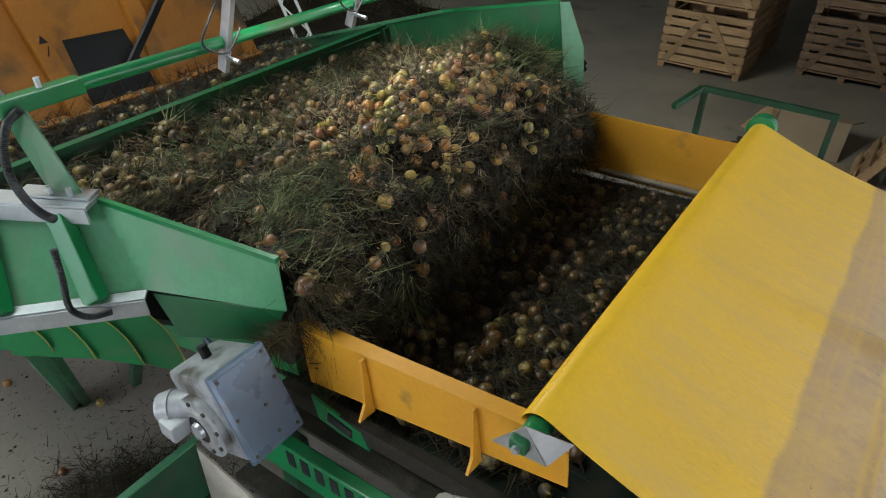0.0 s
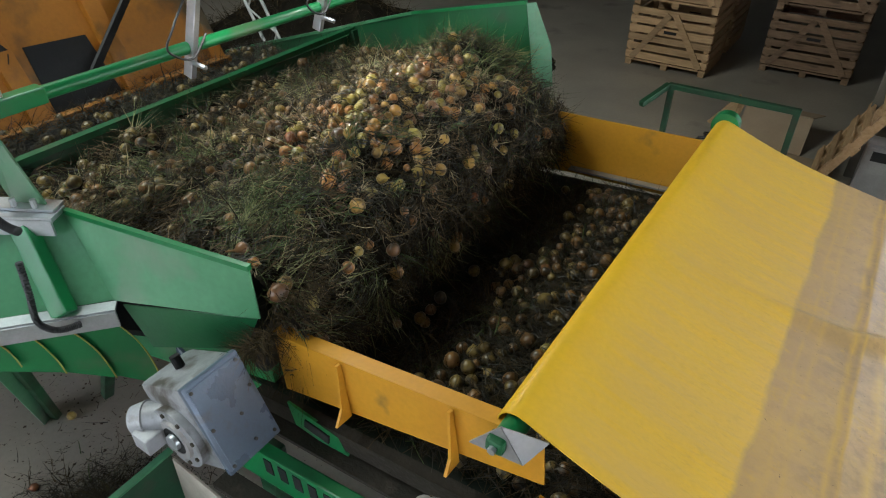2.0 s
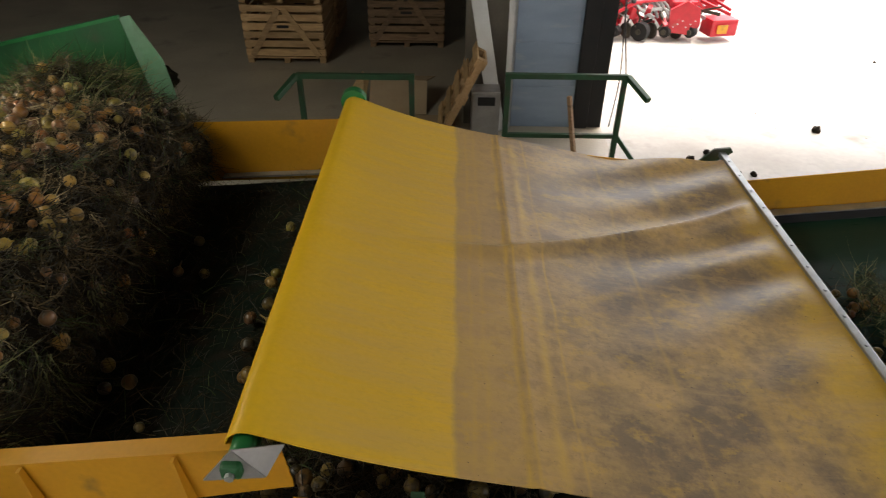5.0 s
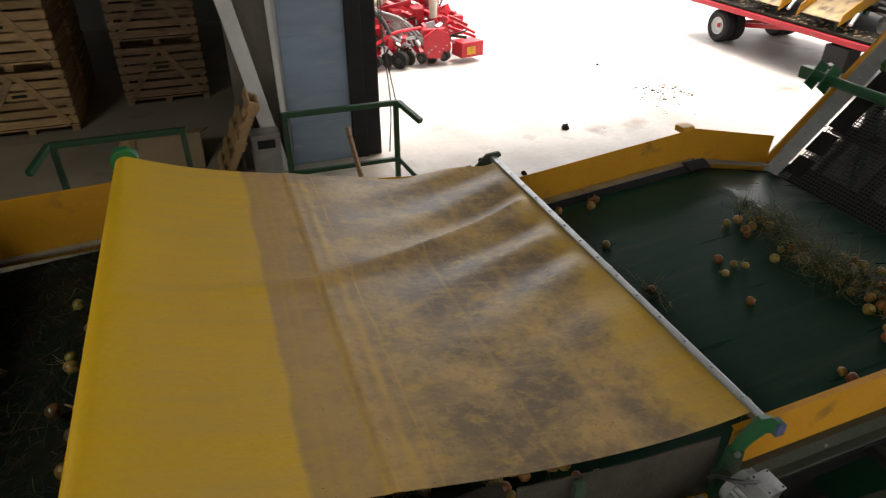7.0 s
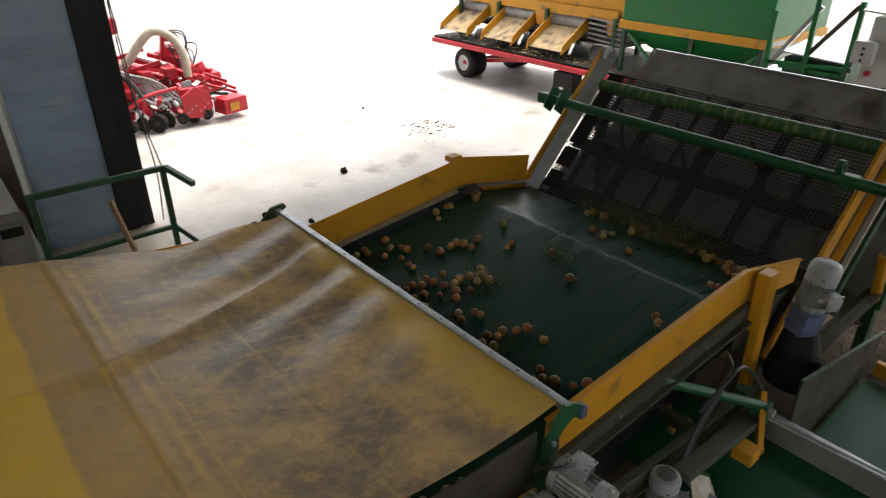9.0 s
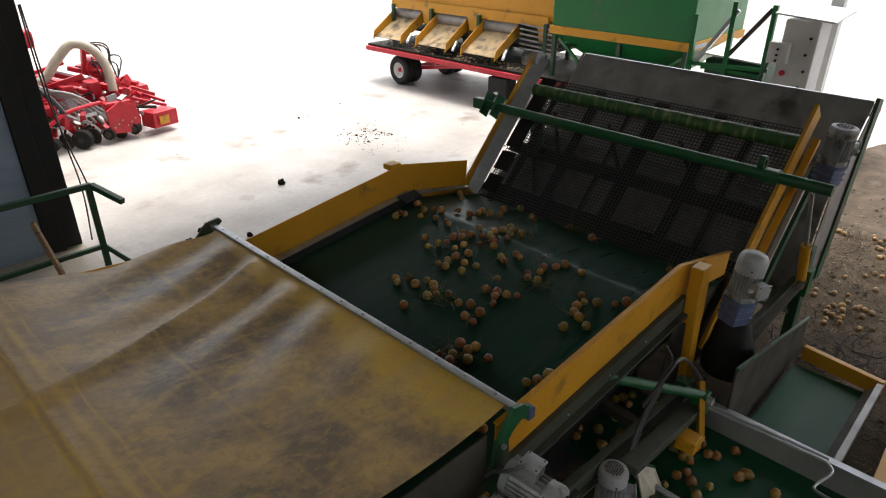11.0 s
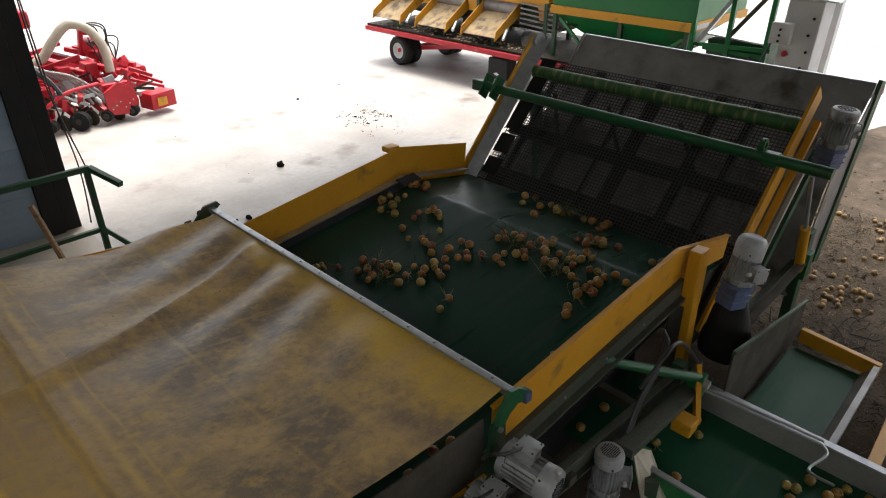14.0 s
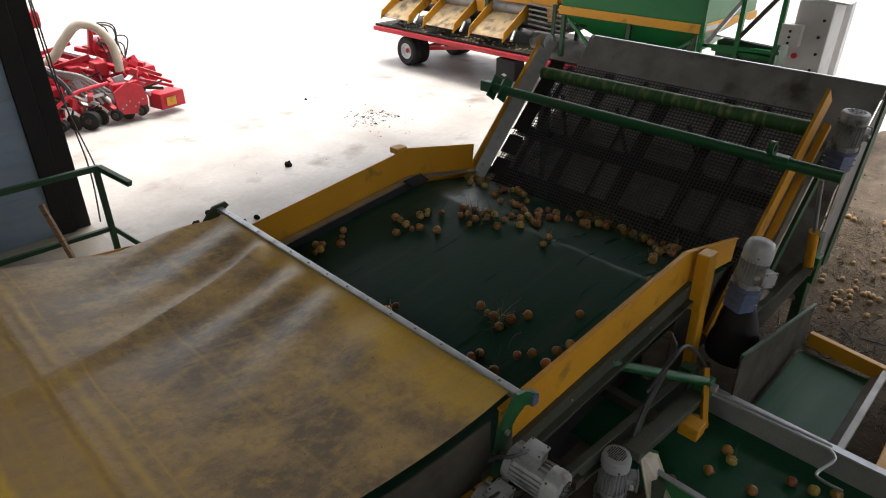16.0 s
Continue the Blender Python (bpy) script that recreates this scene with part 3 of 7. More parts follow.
    P("arm_foot", bar(B(), (-2.52, 1.15, 2.028), (-2.80, 1.0, 2.028), 0.08, 0.012), STEEL)
    for q in ((-2.58, 1.09, 2.03), (-2.66, 1.05, 2.03)):
        P("bolt", rod(B(), q, (q[0], q[1], q[2] + 0.04), 0.012, seg=6), STEEL)
    P("bar_sleeve", bar(B(), (-2.78, 1.02, 2.375), (-2.78, 1.36, 2.375), 0.07, 0.07, 0.008), GREEN)
    P("bolt", rod(B(), (-2.78, 1.2, 2.41), (-2.78, 1.2, 2.45), 0.013, seg=6), STEEL)
    P("lamp_bar", rod(B(), (-2.78, 1.36, 2.375), (-2.78, 4.05, 2.34), 0.03, seg=20), GREEN, smooth=True)
    for y in (2.07, 3.0):
        lamp = P("work_light", bar(B(), (-2.80, y, 2.22), (-2.70, y + 0.05, 2.62), 0.03, 0.06, 0.004, up=(1, 0, 0)), STEEL, "pale metal work light on a bracket")
        P("lamp_head", box(B(), (-2.80, y - 0.07, 2.62), (-2.68, y + 0.15, 2.72), None, 0.015), WHITE, parent=lamp)
        P("lamp_glass", box(B(), (-2.676, y - 0.05, 2.63), (-2.672, y + 0.13, 2.70)), LIGHT_FACE, parent=lamp)
        P("clamp_bolt", rod(B(), (-2.76, y, 2.30), (-2.66, y, 2.29), 0.012, seg=6), STEEL, parent=lamp)
        P("cable", tube(B(), [(-2.74, y + 0.02, 2.6), (-2.70, y - 0.10, 2.5), (-2.72, y - 0.14, 2.40), (-2.72, y - 0.02, 2.33), (-2.74, y + 0.1, 2.42)], 0.006, 6), HOSE, parent=lamp)
    P("conduit", tube(B(), [(-2.71, 1.08, 2.375), (-2.74, 1.03, 2.33), (-2.76, 0.99, 2.24), (-2.745, 0.965, 2.13), (-2.66, 0.955, 2.06), (-2.56, 0.955, 2.03), (-2.48, 0.965, 2.025)], 0.015, 10, 0.22), HOSE, "ribbed black cable conduit", True)
    P("conduit", tube(B(), [(-2.41, 0.90, 1.95), (-2.39, 0.88, 1.82), (-2.36, 0.855, 1.73), (-2.33, 0.865, 1.69), (-2.30, 0.90, 1.668), (-2.29, 0.97, 1.65)], 0.012, 10, 0.22), HOSE, "", True)
    return h


build_hopper()


def build_gear_motor():
    g = thing("gear_motor", "grey gear motor with a blue-grey cover beside the hopper", "gear motor", (-1.6, 1.15, 1.4))
    # local frame: u along the cover face, v up, w towards the camera
    n = Vector((0.906, 0, 0.423))
    v = Vector((-0.423, 0, 0.906))
    m = Matrix((v.cross(n), v, n)).transposed().to_4x4()
    m.translation = (-1.555, 1.06, 1.515)
    inv = Matrix.Translation((1.6, -1.15, -1.4))

    def P(name, bm, mt, label="", smooth=False):
        bm.transform(inv)
        return part(name, bm, mt, g, label, smooth)

    P("housing", box(B(), (-0.12, -0.19, -0.33), (0.12, 0.19, -0.02), m, 0.03), MOTOR, "", True)
    P("cover_plate", box(B(), (-0.125, -0.195, -0.02), (0.125, 0.195, 0.012), m, 0.01), GREY_PAINT, "blue-grey bolted cover plate", True)
    for u, v in ((-0.10, 0.165), (0.10, 0.165), (-0.10, -0.165), (0.10, -0.165), (-0.10, 0.0), (0.10, 0.05), (0.02, -0.02), (0.02, -0.14)):
        P("bolt", rod(B(), m @ Vector((u, v, 0.014)), m @ Vector((u, v, 0.022)), 0.007, seg=12), FRAME)
    P("cover_panel", box(B(), (-0.108, -0.178, 0.012), (0.108, 0.178, 0.016), m, 0.002), GREY_PAINT)
    a = m @ Vector((-0.12, -0.03, -0.19))
    d = (m.to_3x3() @ Vector((-1, 0, 0))).normalized()
    P("bearing_flange", rod(B(), a, a + d * 0.03, 0.135, seg=32), MOTOR, "", True)
    e1 = d.orthogonal().normalized()
    e2 = d.cross(e1)
    for k in range(8):
        an = 2 * math.pi * (k + 0.5) / 8
        c = a + d * 0.03 + (e1 * math.cos(an) + e2 * math.sin(an)) * 0.112
        P("flange_bolt", rod(B(), c, c + d * 0.008, 0.009, seg=6), FRAME)
    P("bearing_ring", lathe(B(), [(0.062, 0.0), (0.062, 0.012), (0.085, 0.012), (0.09, 0.0)], Matrix.Translation(a + d * 0.03) @ d.to_track_quat("Z", "Y").to_matrix().to_4x4(), 28), STEEL_WORN, "worn bare bearing ring", True)
    P("shaft_seal", rod(B(), a + d * 0.035, a + d * 0.04, 0.06, seg=28), BLACK, "", True)
    P("shaft_end", rod(B(), a + d * 0.035, a + d * 0.055, 0.036, 0.032, 24), STEEL, "", True)
    q = Vector((-1.76, 0.98, 1.46))
    e = Vector((-0.80, -0.55, -0.20)).normalized()
    P("motor_body", rod(B(), q, q + e * 0.13, 0.062, seg=24), MOTOR, "", True)
    P("fan_cowl", rod(B(), q + e * 0.13, q + e * 0.19, 0.068, 0.055, 24), MOTOR_CAP, "pale fan cowl", True)
    P("terminal_box", box(B(), (-0.045, -0.04, -0.04), (0.045, 0.04, 0.04), Matrix.Translation(q + e * 0.07 + Vector((0.0, -0.08, -0.05))), 0.01), MOTOR_CAP)
    P("lifting_eye", rod(B(), m @ Vector((0.0, 0.19, -0.2)), m @ Vector((0.0, 0.24, -0.2)), 0.02, seg=12), BLACK)


build_gear_motor()


# ---- intake conveyor under the hopper lip ----
def build_intake():
    c = thing("intake_conveyor", "orange-yellow sided intake belt conveyor below the hopper lip", "conveyor", (-1.0, 2.6, 0))
    inv = Matrix.Translation((1.0, -2.6, 0))

    def P(name, bm, m, label="", smooth=False, parent=None):
        bm.transform(inv)
        return part(name, bm, m, parent or c, label, smooth)

    P("belt", strip_mesh_bm(span(-3.0, 0.62, 20), span(Y0 + 0.02, Y1 - 0.1, 8), lambda x, y: intake_z(x) - 0.03), BELT_DARKENED, "soiled green rubber belt, shade below the hopper lip put into its colour")
    wall = P("side_wall", sheet(B(), [(-1.62, Y0, 1.635), (-0.46, Y0, 1.79), (-0.44, Y0, 1.60), (-1.60, Y0, 1.345)], 0.008), YELLOW)
    P("wall_flange", bar(B(), (-1.63, Y0 + 0.025, 1.64), (-0.60, Y0 + 0.025, 1.775), 0.065, 0.008), YELLOW, "scratched yellow top flange", parent=wall)
    for k in (0.30, 0.72):
        a = Vector((-1.62, Y0 - 0.008, 1.63)).lerp(Vector((-0.46, Y0 - 0.008, 1.785)), k)
        P("wall_rib", sheet(B(), [a, a + Vector((0, -0.02, 0)), a + Vector((0.02, -0.04, -0.20)), a + Vector((0.03, -0.085, -0.26 + 0.03 * k)), a + Vector((0.03, 0, -0.27 + 0.03 * k))], 0.012), YELLOW, parent=wall)
    P("side_wall", sheet(B(), [(-3.0, Y1 - 0.13, 1.70), (-1.46, Y1 - 0.13, 1.725), (-0.55, Y1 - 0.13, 1.76), (-0.55, Y1 - 0.13, 1.36), (-3.0, Y1 - 0.13, 1.25)], 0.008), YELLOW, "yellow far side wall")
    P("seal_strip", bar(B(), (-1.40, Y1 - 0.17, 1.375), (-0.55, Y1 - 0.17, 1.425), 0.05, 0.012), STEEL, "bright steel sealing strip")
    P("frame_rail", bar(B(), (-1.75, Y0 - 0.03, 1.24), (0.7, Y0 - 0.03, 1.46), 0.05, 0.09), FRAME_DARK)
    P("frame_rail", bar(B(), (-1.75, Y0 - 0.07, 1.17), (0.7, Y0 - 0.07, 1.34), 0.09, 0.02), FRAME_DARK)
    P("frame_rail", bar(B(), (-1.75, Y0 - 0.02, 1.10), (0.7, Y0 - 0.02, 1.26), 0.06, 0.05), GREEN_DARK)
    bm = B()
    sheet(bm, [(-1.55, Y0 - 0.05, 1.34), (-1.28, Y0 - 0.05, 1.30), (-1.22, Y0 - 0.05, 1.18), (-1.52, Y0 - 0.05, 1.22)], 0.012)
    slot = P("slotted_plate", bm, GREEN)
    P("slot", bar(B(), (-1.46, Y0 - 0.058, 1.275), (-1.33, Y0 - 0.058, 1.255), 0.012, 0.05, 0.004), BLACK, parent=slot)
    P("main_beam", bar(B(), (-1.95, Y0 - 0.16, 0.98), (-0.35, Y0 - 0.16, 1.12), 0.06, 0.20, 0.008), GREEN, "green beam with dark marking")
    # unreadable dark marking on the beam, plain bars
    for k in range(6):
        x = -1.60 + 0.085 * k
        z = 0.98 + (x + 1.95) * 0.0875
        P("marking", bar(B(), (x, Y0 - 0.192, z + 0.035), (x + 0.045, Y0 - 0.192, z + 0.038), 0.004, 0.085), BLACK)
    P("motor_mount", bar(B(), (-0.58, 1.20, 1.44), (-0.58, Y0 - 0.03, 1.36), 0.10, 0.02), FRAME_DARK)
    P("shelf_rail", bar(B(), (-1.85, Y0 - 0.26, 0.84), (-0.3, Y0 - 0.26, 0.98), 0.10, 0.03), FRAME_DARK)
    for x in (-1.65, -0.3):
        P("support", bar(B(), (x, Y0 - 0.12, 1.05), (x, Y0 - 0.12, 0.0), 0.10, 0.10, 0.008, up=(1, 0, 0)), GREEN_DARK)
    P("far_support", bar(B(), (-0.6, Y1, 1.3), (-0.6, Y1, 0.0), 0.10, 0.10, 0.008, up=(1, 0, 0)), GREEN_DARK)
    return c


def strip_mesh_bm(xs, ys, zf, thick=0.012):
    bm = B()
    g = [[bm.verts.new((x, y, zf(x, y))) for y in ys] for x in xs]
    for i in range(len(xs) - 1):
        for j in range(len(ys) - 1):
            bm.faces.new((g[i][j], g[i + 1][j], g[i + 1][j + 1], g[i][j + 1]))
    bmesh.ops.recalc_face_normals(bm, faces=bm.faces)
    bmesh.ops.solidify(bm, geom=bm.faces[:], thickness=thick)
    return bm


build_intake()


# ---- yellow cover ----
def cover_z(x, y):
    pts = ((-0.8, 1.93), (-0.62, 1.86), (-0.35, 1.745), (0.0, 1.645), (0.34, 1.58), (0.8, 1.475), (1.2, 1.425), (1.6, 1.41), (1.85, 1.43), (2.1, 1.45))
    xs, zs = [p[0] for p in pts], [p[1] for p in pts]
    soft = 0.16 if x < 1.6 else max(0.02, 0.16 * (1.85 - x) / 0.25)
    z = float(np.interp([x + soft * k / 4 for k in range(-4, 5)], xs, zs).mean())
    v = (y - 1.3) / 2.7
    w = max(0.0, (x - 0.2) / 1.65)
    fold = 2.66 + 0.17 * (x - 0.3) if x < 0.3 else 2.66 + 0.50 * (x - 0.3)
    k = (y - fold) / (0.050 if y < fold else 0.036)
    edge = 1 - math.exp(-((1.85 - x) / 0.10) ** 2)
    z += 0.036 * math.exp(-k * k) * min(1, max(0.18, (x + 0.5) / 0.9)) * (0.1 + 0.9 * edge)
    z += 0.006 * math.exp(-((x - 0.34) / 0.022) ** 2) + 0.003 * math.exp(-((x - 0.40) / 0.03) ** 2)
    reach = max(0.0, min(1.0, (y - 1.75) / 1.1)) * max(0.0, min(1.0, (x - 0.55) / 0.9))
    z += reach * edge * 0.020 * math.sin(16 * (y - 0.5 * x) + 1.6 * noise.noise((x * 0.8, y * 1.3, 2)))
    z += w * edge * 0.008 * noise.noise((x * 1.6, y * 4 - x * 1.5, 7))
    z -= 0.035 * w * math.sin(math.pi * v) * (0.4 + 0.6 * noise.noise((x * 1.2, y * 0.7, 11)))
    return z


def build_cover():
    c = thing("tarpaulin_cover", "yellow tarpaulin cover stretched over the transfer drop, stained brown", "cover", (0.6, 2.65, 0))
    inv = Matrix.Translation((-0.6, -2.65, 0))

    def P(name, bm, m, label="", smooth=False, parent=None):
        bm.transform(inv)
        return part(name, bm, m, parent or c, label, smooth)

    bm = B()
    turn = [radians(a) for a in (230, 205, 180, 160, 140, 122, 106, 92, 80, 66)]
    xs = [-0.570 + 0.062 * math.cos(a) for a in turn] + span(-0.525, 1.845, 120)
    zs = {i: 1.769 + 0.062 * math.sin(a) for i, a in enumerate(turn)}
    ys = span(1.375, 3.965, 110)
    g = []
    for i, x in enumerate(xs):
        g.append([bm.verts.new((x, y, zs[i] if i in zs else cover_z(x, y))) for y in ys])
    for i in range(len(xs) - 1):
        for j in range(len(ys) - 1):
            bm.faces.new((g[i][j], g[i + 1][j], g[i + 1][j + 1], g[i][j + 1]))
    bmesh.ops.recalc_face_normals(bm, faces=bm.faces)
    bmesh.ops.solidify(bm, geom=bm.faces[:], thickness=0.004)
    P("cloth", bm, TARP, "yellow coated cloth with brown soil stains", True)
    rl = P("roller", rod(B(), (-0.57, 1.29, 1.769), (-0.57, 4.02, 1.769), 0.042, seg=24), GREEN, "green roller tube", True)
    P("roller_cap", rod(B(), (-0.575, 3.97, 1.79), (-0.575, 4.04, 1.79), 0.078, seg=24), GREEN, smooth=True, parent=rl)
    P("bearing", box(B(), (-0.605, 1.25, 1.775), (-0.545, 1.30, 1.83), None, 0.012), GREEN_MID)
    P("bearing_nut", rod(B(), (-0.575, 1.26, 1.80), (-0.575, 1.235, 1.80), 0.014, seg=6), STEEL)
    P("bracket", sheet(B(), [(-0.568, 1.28, 1.874), (-0.673, 1.28, 1.735), (-0.487, 1.28, 1.755)], 0.008), STEEL_WORN, "bent dull steel bracket")
    P("bracket", sheet(B(), [(-0.568, 1.28, 1.874), (-0.487, 1.28, 1.755), (-0.445, 1.36, 1.80)], 0.008), STEEL_WORN)
    P("clamp_bar", bar(B(), (1.85, 1.34, 1.415), (1.85, 4.06, 1.425), 0.045, 0.035, 0.006), STEEL, "galvanised clamping bar with rivets")
    for k in range(14):
        y = 1.45 + k * 0.19
        P("rivet", rod(B(), (1.85, y, 1.432), (1.85, y, 1.445), 0.008, seg=8), STEEL)
    P("bar_end", sheet(B(), [(1.80, 4.06, 1.46), (1.90, 4.06, 1.47), (1.92, 4.06, 1.44), (1.78, 4.06, 1.34), (1.70, 4.06, 1.36)], 0.02), GREEN_DARK)
    P("bar_holder", sheet(B(), [(1.80, 1.31, 1.47), (1.86, 1.31, 1.455), (1.93, 1.31, 1.40), (1.915, 1.31, 1.345), (1.86, 1.31, 1.37), (1.80, 1.31, 1.34), (1.765, 1.31, 1.30), (1.70, 1.31, 1.33), (1.74, 1.31, 1.40)], 0.022), GREEN_MID, "green hooked bar holder")
    P("holder_end", box(B(), (1.90, 1.285, 1.34), (1.945, 1.335, 1.40), None, 0.006), BLUE_PAINT)
    P("holder_plate", sheet(B(), [(1.69, 1.315, 1.34), (1.78, 1.315, 1.32), (1.80, 1.315, 1.10), (1.74, 1.315, 0.96), (1.66, 1.315, 1.02)], 0.016), GREEN_DARK)
    P("bolt", rod(B(), (1.73, 1.30, 1.30), (1.73, 1.285, 1.30), 0.014, seg=6), STEEL)
    P("side_lip", sheet(B(), [(-0.44, 1.33, 1.58), (0.0, 1.33, 1.52), (0.75, 1.33, 1.42), (0.75, 1.33, 1.24), (-0.44, 1.33, 1.34)], 0.008), YELLOW, "soiled yellow plate under the cloth's edge")
    P("side_lip", sheet(B(), [(0.76, 1.34, 1.455), (1.20, 1.34, 1.40), (1.66, 1.34, 1.385), (1.66, 1.33, 1.05), (0.76, 1.33, 1.12)], 0.008), FRAME)
    P("lip_edge", bar(B(), (0.76, 1.32, 1.12), (1.66, 1.32, 1.05), 0.03, 0.012), YELLOW)
    for x in (-0.05, 0.30, 1.0):
        P("cloth_stay", bar(B(), (x, 1.31, cover_z(x, 1.36) - 0.03), (x, 1.31, 1.15), 0.045, 0.03, 0.004, up=(0, 1, 0)), GREEN_DARK)
    P("side_lip", sheet(B(), [(-0.55, 3.96, 1.70), (0.0, 3.96, 1.55), (1.8, 3.96, 1.36), (1.8, 3.96, 1.0), (-0.55, 3.96, 1.2)], 0.008), YELLOW)


build_cover()


# ---- transfer belt ----
def build_transfer():
    c = thing("transfer_conveyor", "orange-yellow sided conveyor with a wide dark green belt", "conveyor", (3.0, 2.6, 0))
    inv = Matrix.Translation((-3.0, -2.6, 0))

    def P(name, bm, m, label="", smooth=False, parent=None):
        bm.transform(inv)
        return part(name, bm, m, parent or c, label, smooth)

    def bz(x, y):
        round_ = 0.012 + 0.09 * min(1.0, max(0.0, (y - 3.45) / 0.25))
        z = 1.1726 - 0.046 * (x - 3.56) - 0.154 * math.hypot(x - 3.56, round_)
        z += 0.004 * math.sin(26 * y + 5 * noise.noise((x, y * 2, 0))) * max(0, min(1, (x - 2.9) * 1.5)) * max(0.0, noise.noise((x * 1.5, y * 1.2, 4)) + 0.3)
        return z

    P("belt", strip_mesh_bm(span(0.35, 3.2, 50) + span(3.23, 4.36, 46), span(Y0 + 0.02, Y1 - 0.06, 120), bz), BELT, "dark green wet-looking rubber belt", True)
    P("belt_nose", rod(B(), (4.36, Y0 + 0.05, 0.955), (4.36, Y1 - 0.06, 0.955), 0.05, seg=20), BELT, smooth=True)
    top = [(1.75, Y0, 1.375), (3.50, Y0, 1.495), (4.35, Y0, 1.275)]
    near = P("side_wall", sheet(B(), top + [(4.33, Y0, 1.10), (3.62, Y0, 1.22), (1.75, Y0, 1.12)], 0.008), YELLOW, "yellow near side wall")
    P("wall_flange", bar(B(), top[0], top[1], 0.03, 0.008), YELLOW, parent=near)
    P("wall_flange", bar(B(), top[1], top[2], 0.03, 0.008), YELLOW, parent=near)
    P("frame_rail", bar(B(), (1.6, Y0 - 0.012, 1.06), (3.62, Y0 - 0.012, 1.19), 0.05, 0.11), FRAME_GREEN)
    P("frame_rail", bar(B(), (1.6, Y0 - 0.05, 1.02), (3.70, Y0 - 0.05, 1.13), 0.05, 0.02), FRAME_GREEN)
    for x in (2.3, 2.7, 3.1):
        P("bolt", rod(B(), (x, Y0 - 0.045, 1.06 + 0.064 * (x - 1.6)), (x, Y0 - 0.03, 1.06 + 0.064 * (x - 1.6)), 0.008, seg=6), STEEL)
    yt = Y1
    far = P("side_wall", sheet(B(), [(0.6, yt, 1.15), (1.99, yt, 1.30), (3.545, yt, 1.482), (4.39, yt, 1.307), (4.36, yt, 0.98), (3.56, yt, 1.12), (0.6, yt, 0.82)], 0.008), YELLOW, "yellow far side wall")
    P("wall_tab", box(B(), (3.42, yt + 0.0, 1.45), (3.54, yt + 0.10, 1.50), None, 0.01), YELLOW, parent=far)
    P("seal_strip", bar(B(), (0.6, yt - 0.05, 0.91), (3.54, yt - 0.05, 1.225), 0.07, 0.012), STEEL, "bright steel sealing strip")
    P("seal_strip", bar(B(), (3.56, yt - 0.05, 1.225), (4.34, yt - 0.05, 1.07), 0.07, 0.012), STEEL_WORN)
    P("seal_skirt", sheet(B(), [(0.6, yt - 0.085, 0.91), (3.55, yt - 0.085, 1.222), (3.55, yt - 0.10, 1.16), (0.6, yt - 0.10, 0.84)], 0.008), BLACK)
    P("corner_clip", sheet(B(), [(3.42, yt - 0.07, 1.235), (3.62, yt - 0.07, 1.24), (3.66, yt - 0.13, 1.19), (3.46, yt - 0.14, 1.18)], 0.02), BLACK)
    for x, y in ((0.9, Y0 - 0.02), (0.9, Y1 + 0.02), (3.3, Y1 + 0.02), (3.3, Y0 + 0.3)):
        P("support", bar(B(), (x, y, belt_z(x) - 0.04), (x, y, 0.0), 0.10, 0.10, 0.008, up=(1, 0, 0)), GREEN_DARK)
    P("under_pan", sheet(B(), [(0.4, Y0 + 0.05, 0.72), (0.4, Y1 - 0.05, 0.72), (4.2, Y1 - 0.05, 0.86), (4.2, Y0 + 0.05, 0.86)], 0.02), BLACK)


build_transfer()


# ---- inclined web ----
def on_web(d, y, n=0.0):
    """A point d metres up the web from its foot, n metres off it."""
    a = radians(46.3)
    return Vector((4.43 + d * math.cos(a) - n * math.sin(a), y, 0.875 + d * math.sin(a) + n * math.cos(a)))


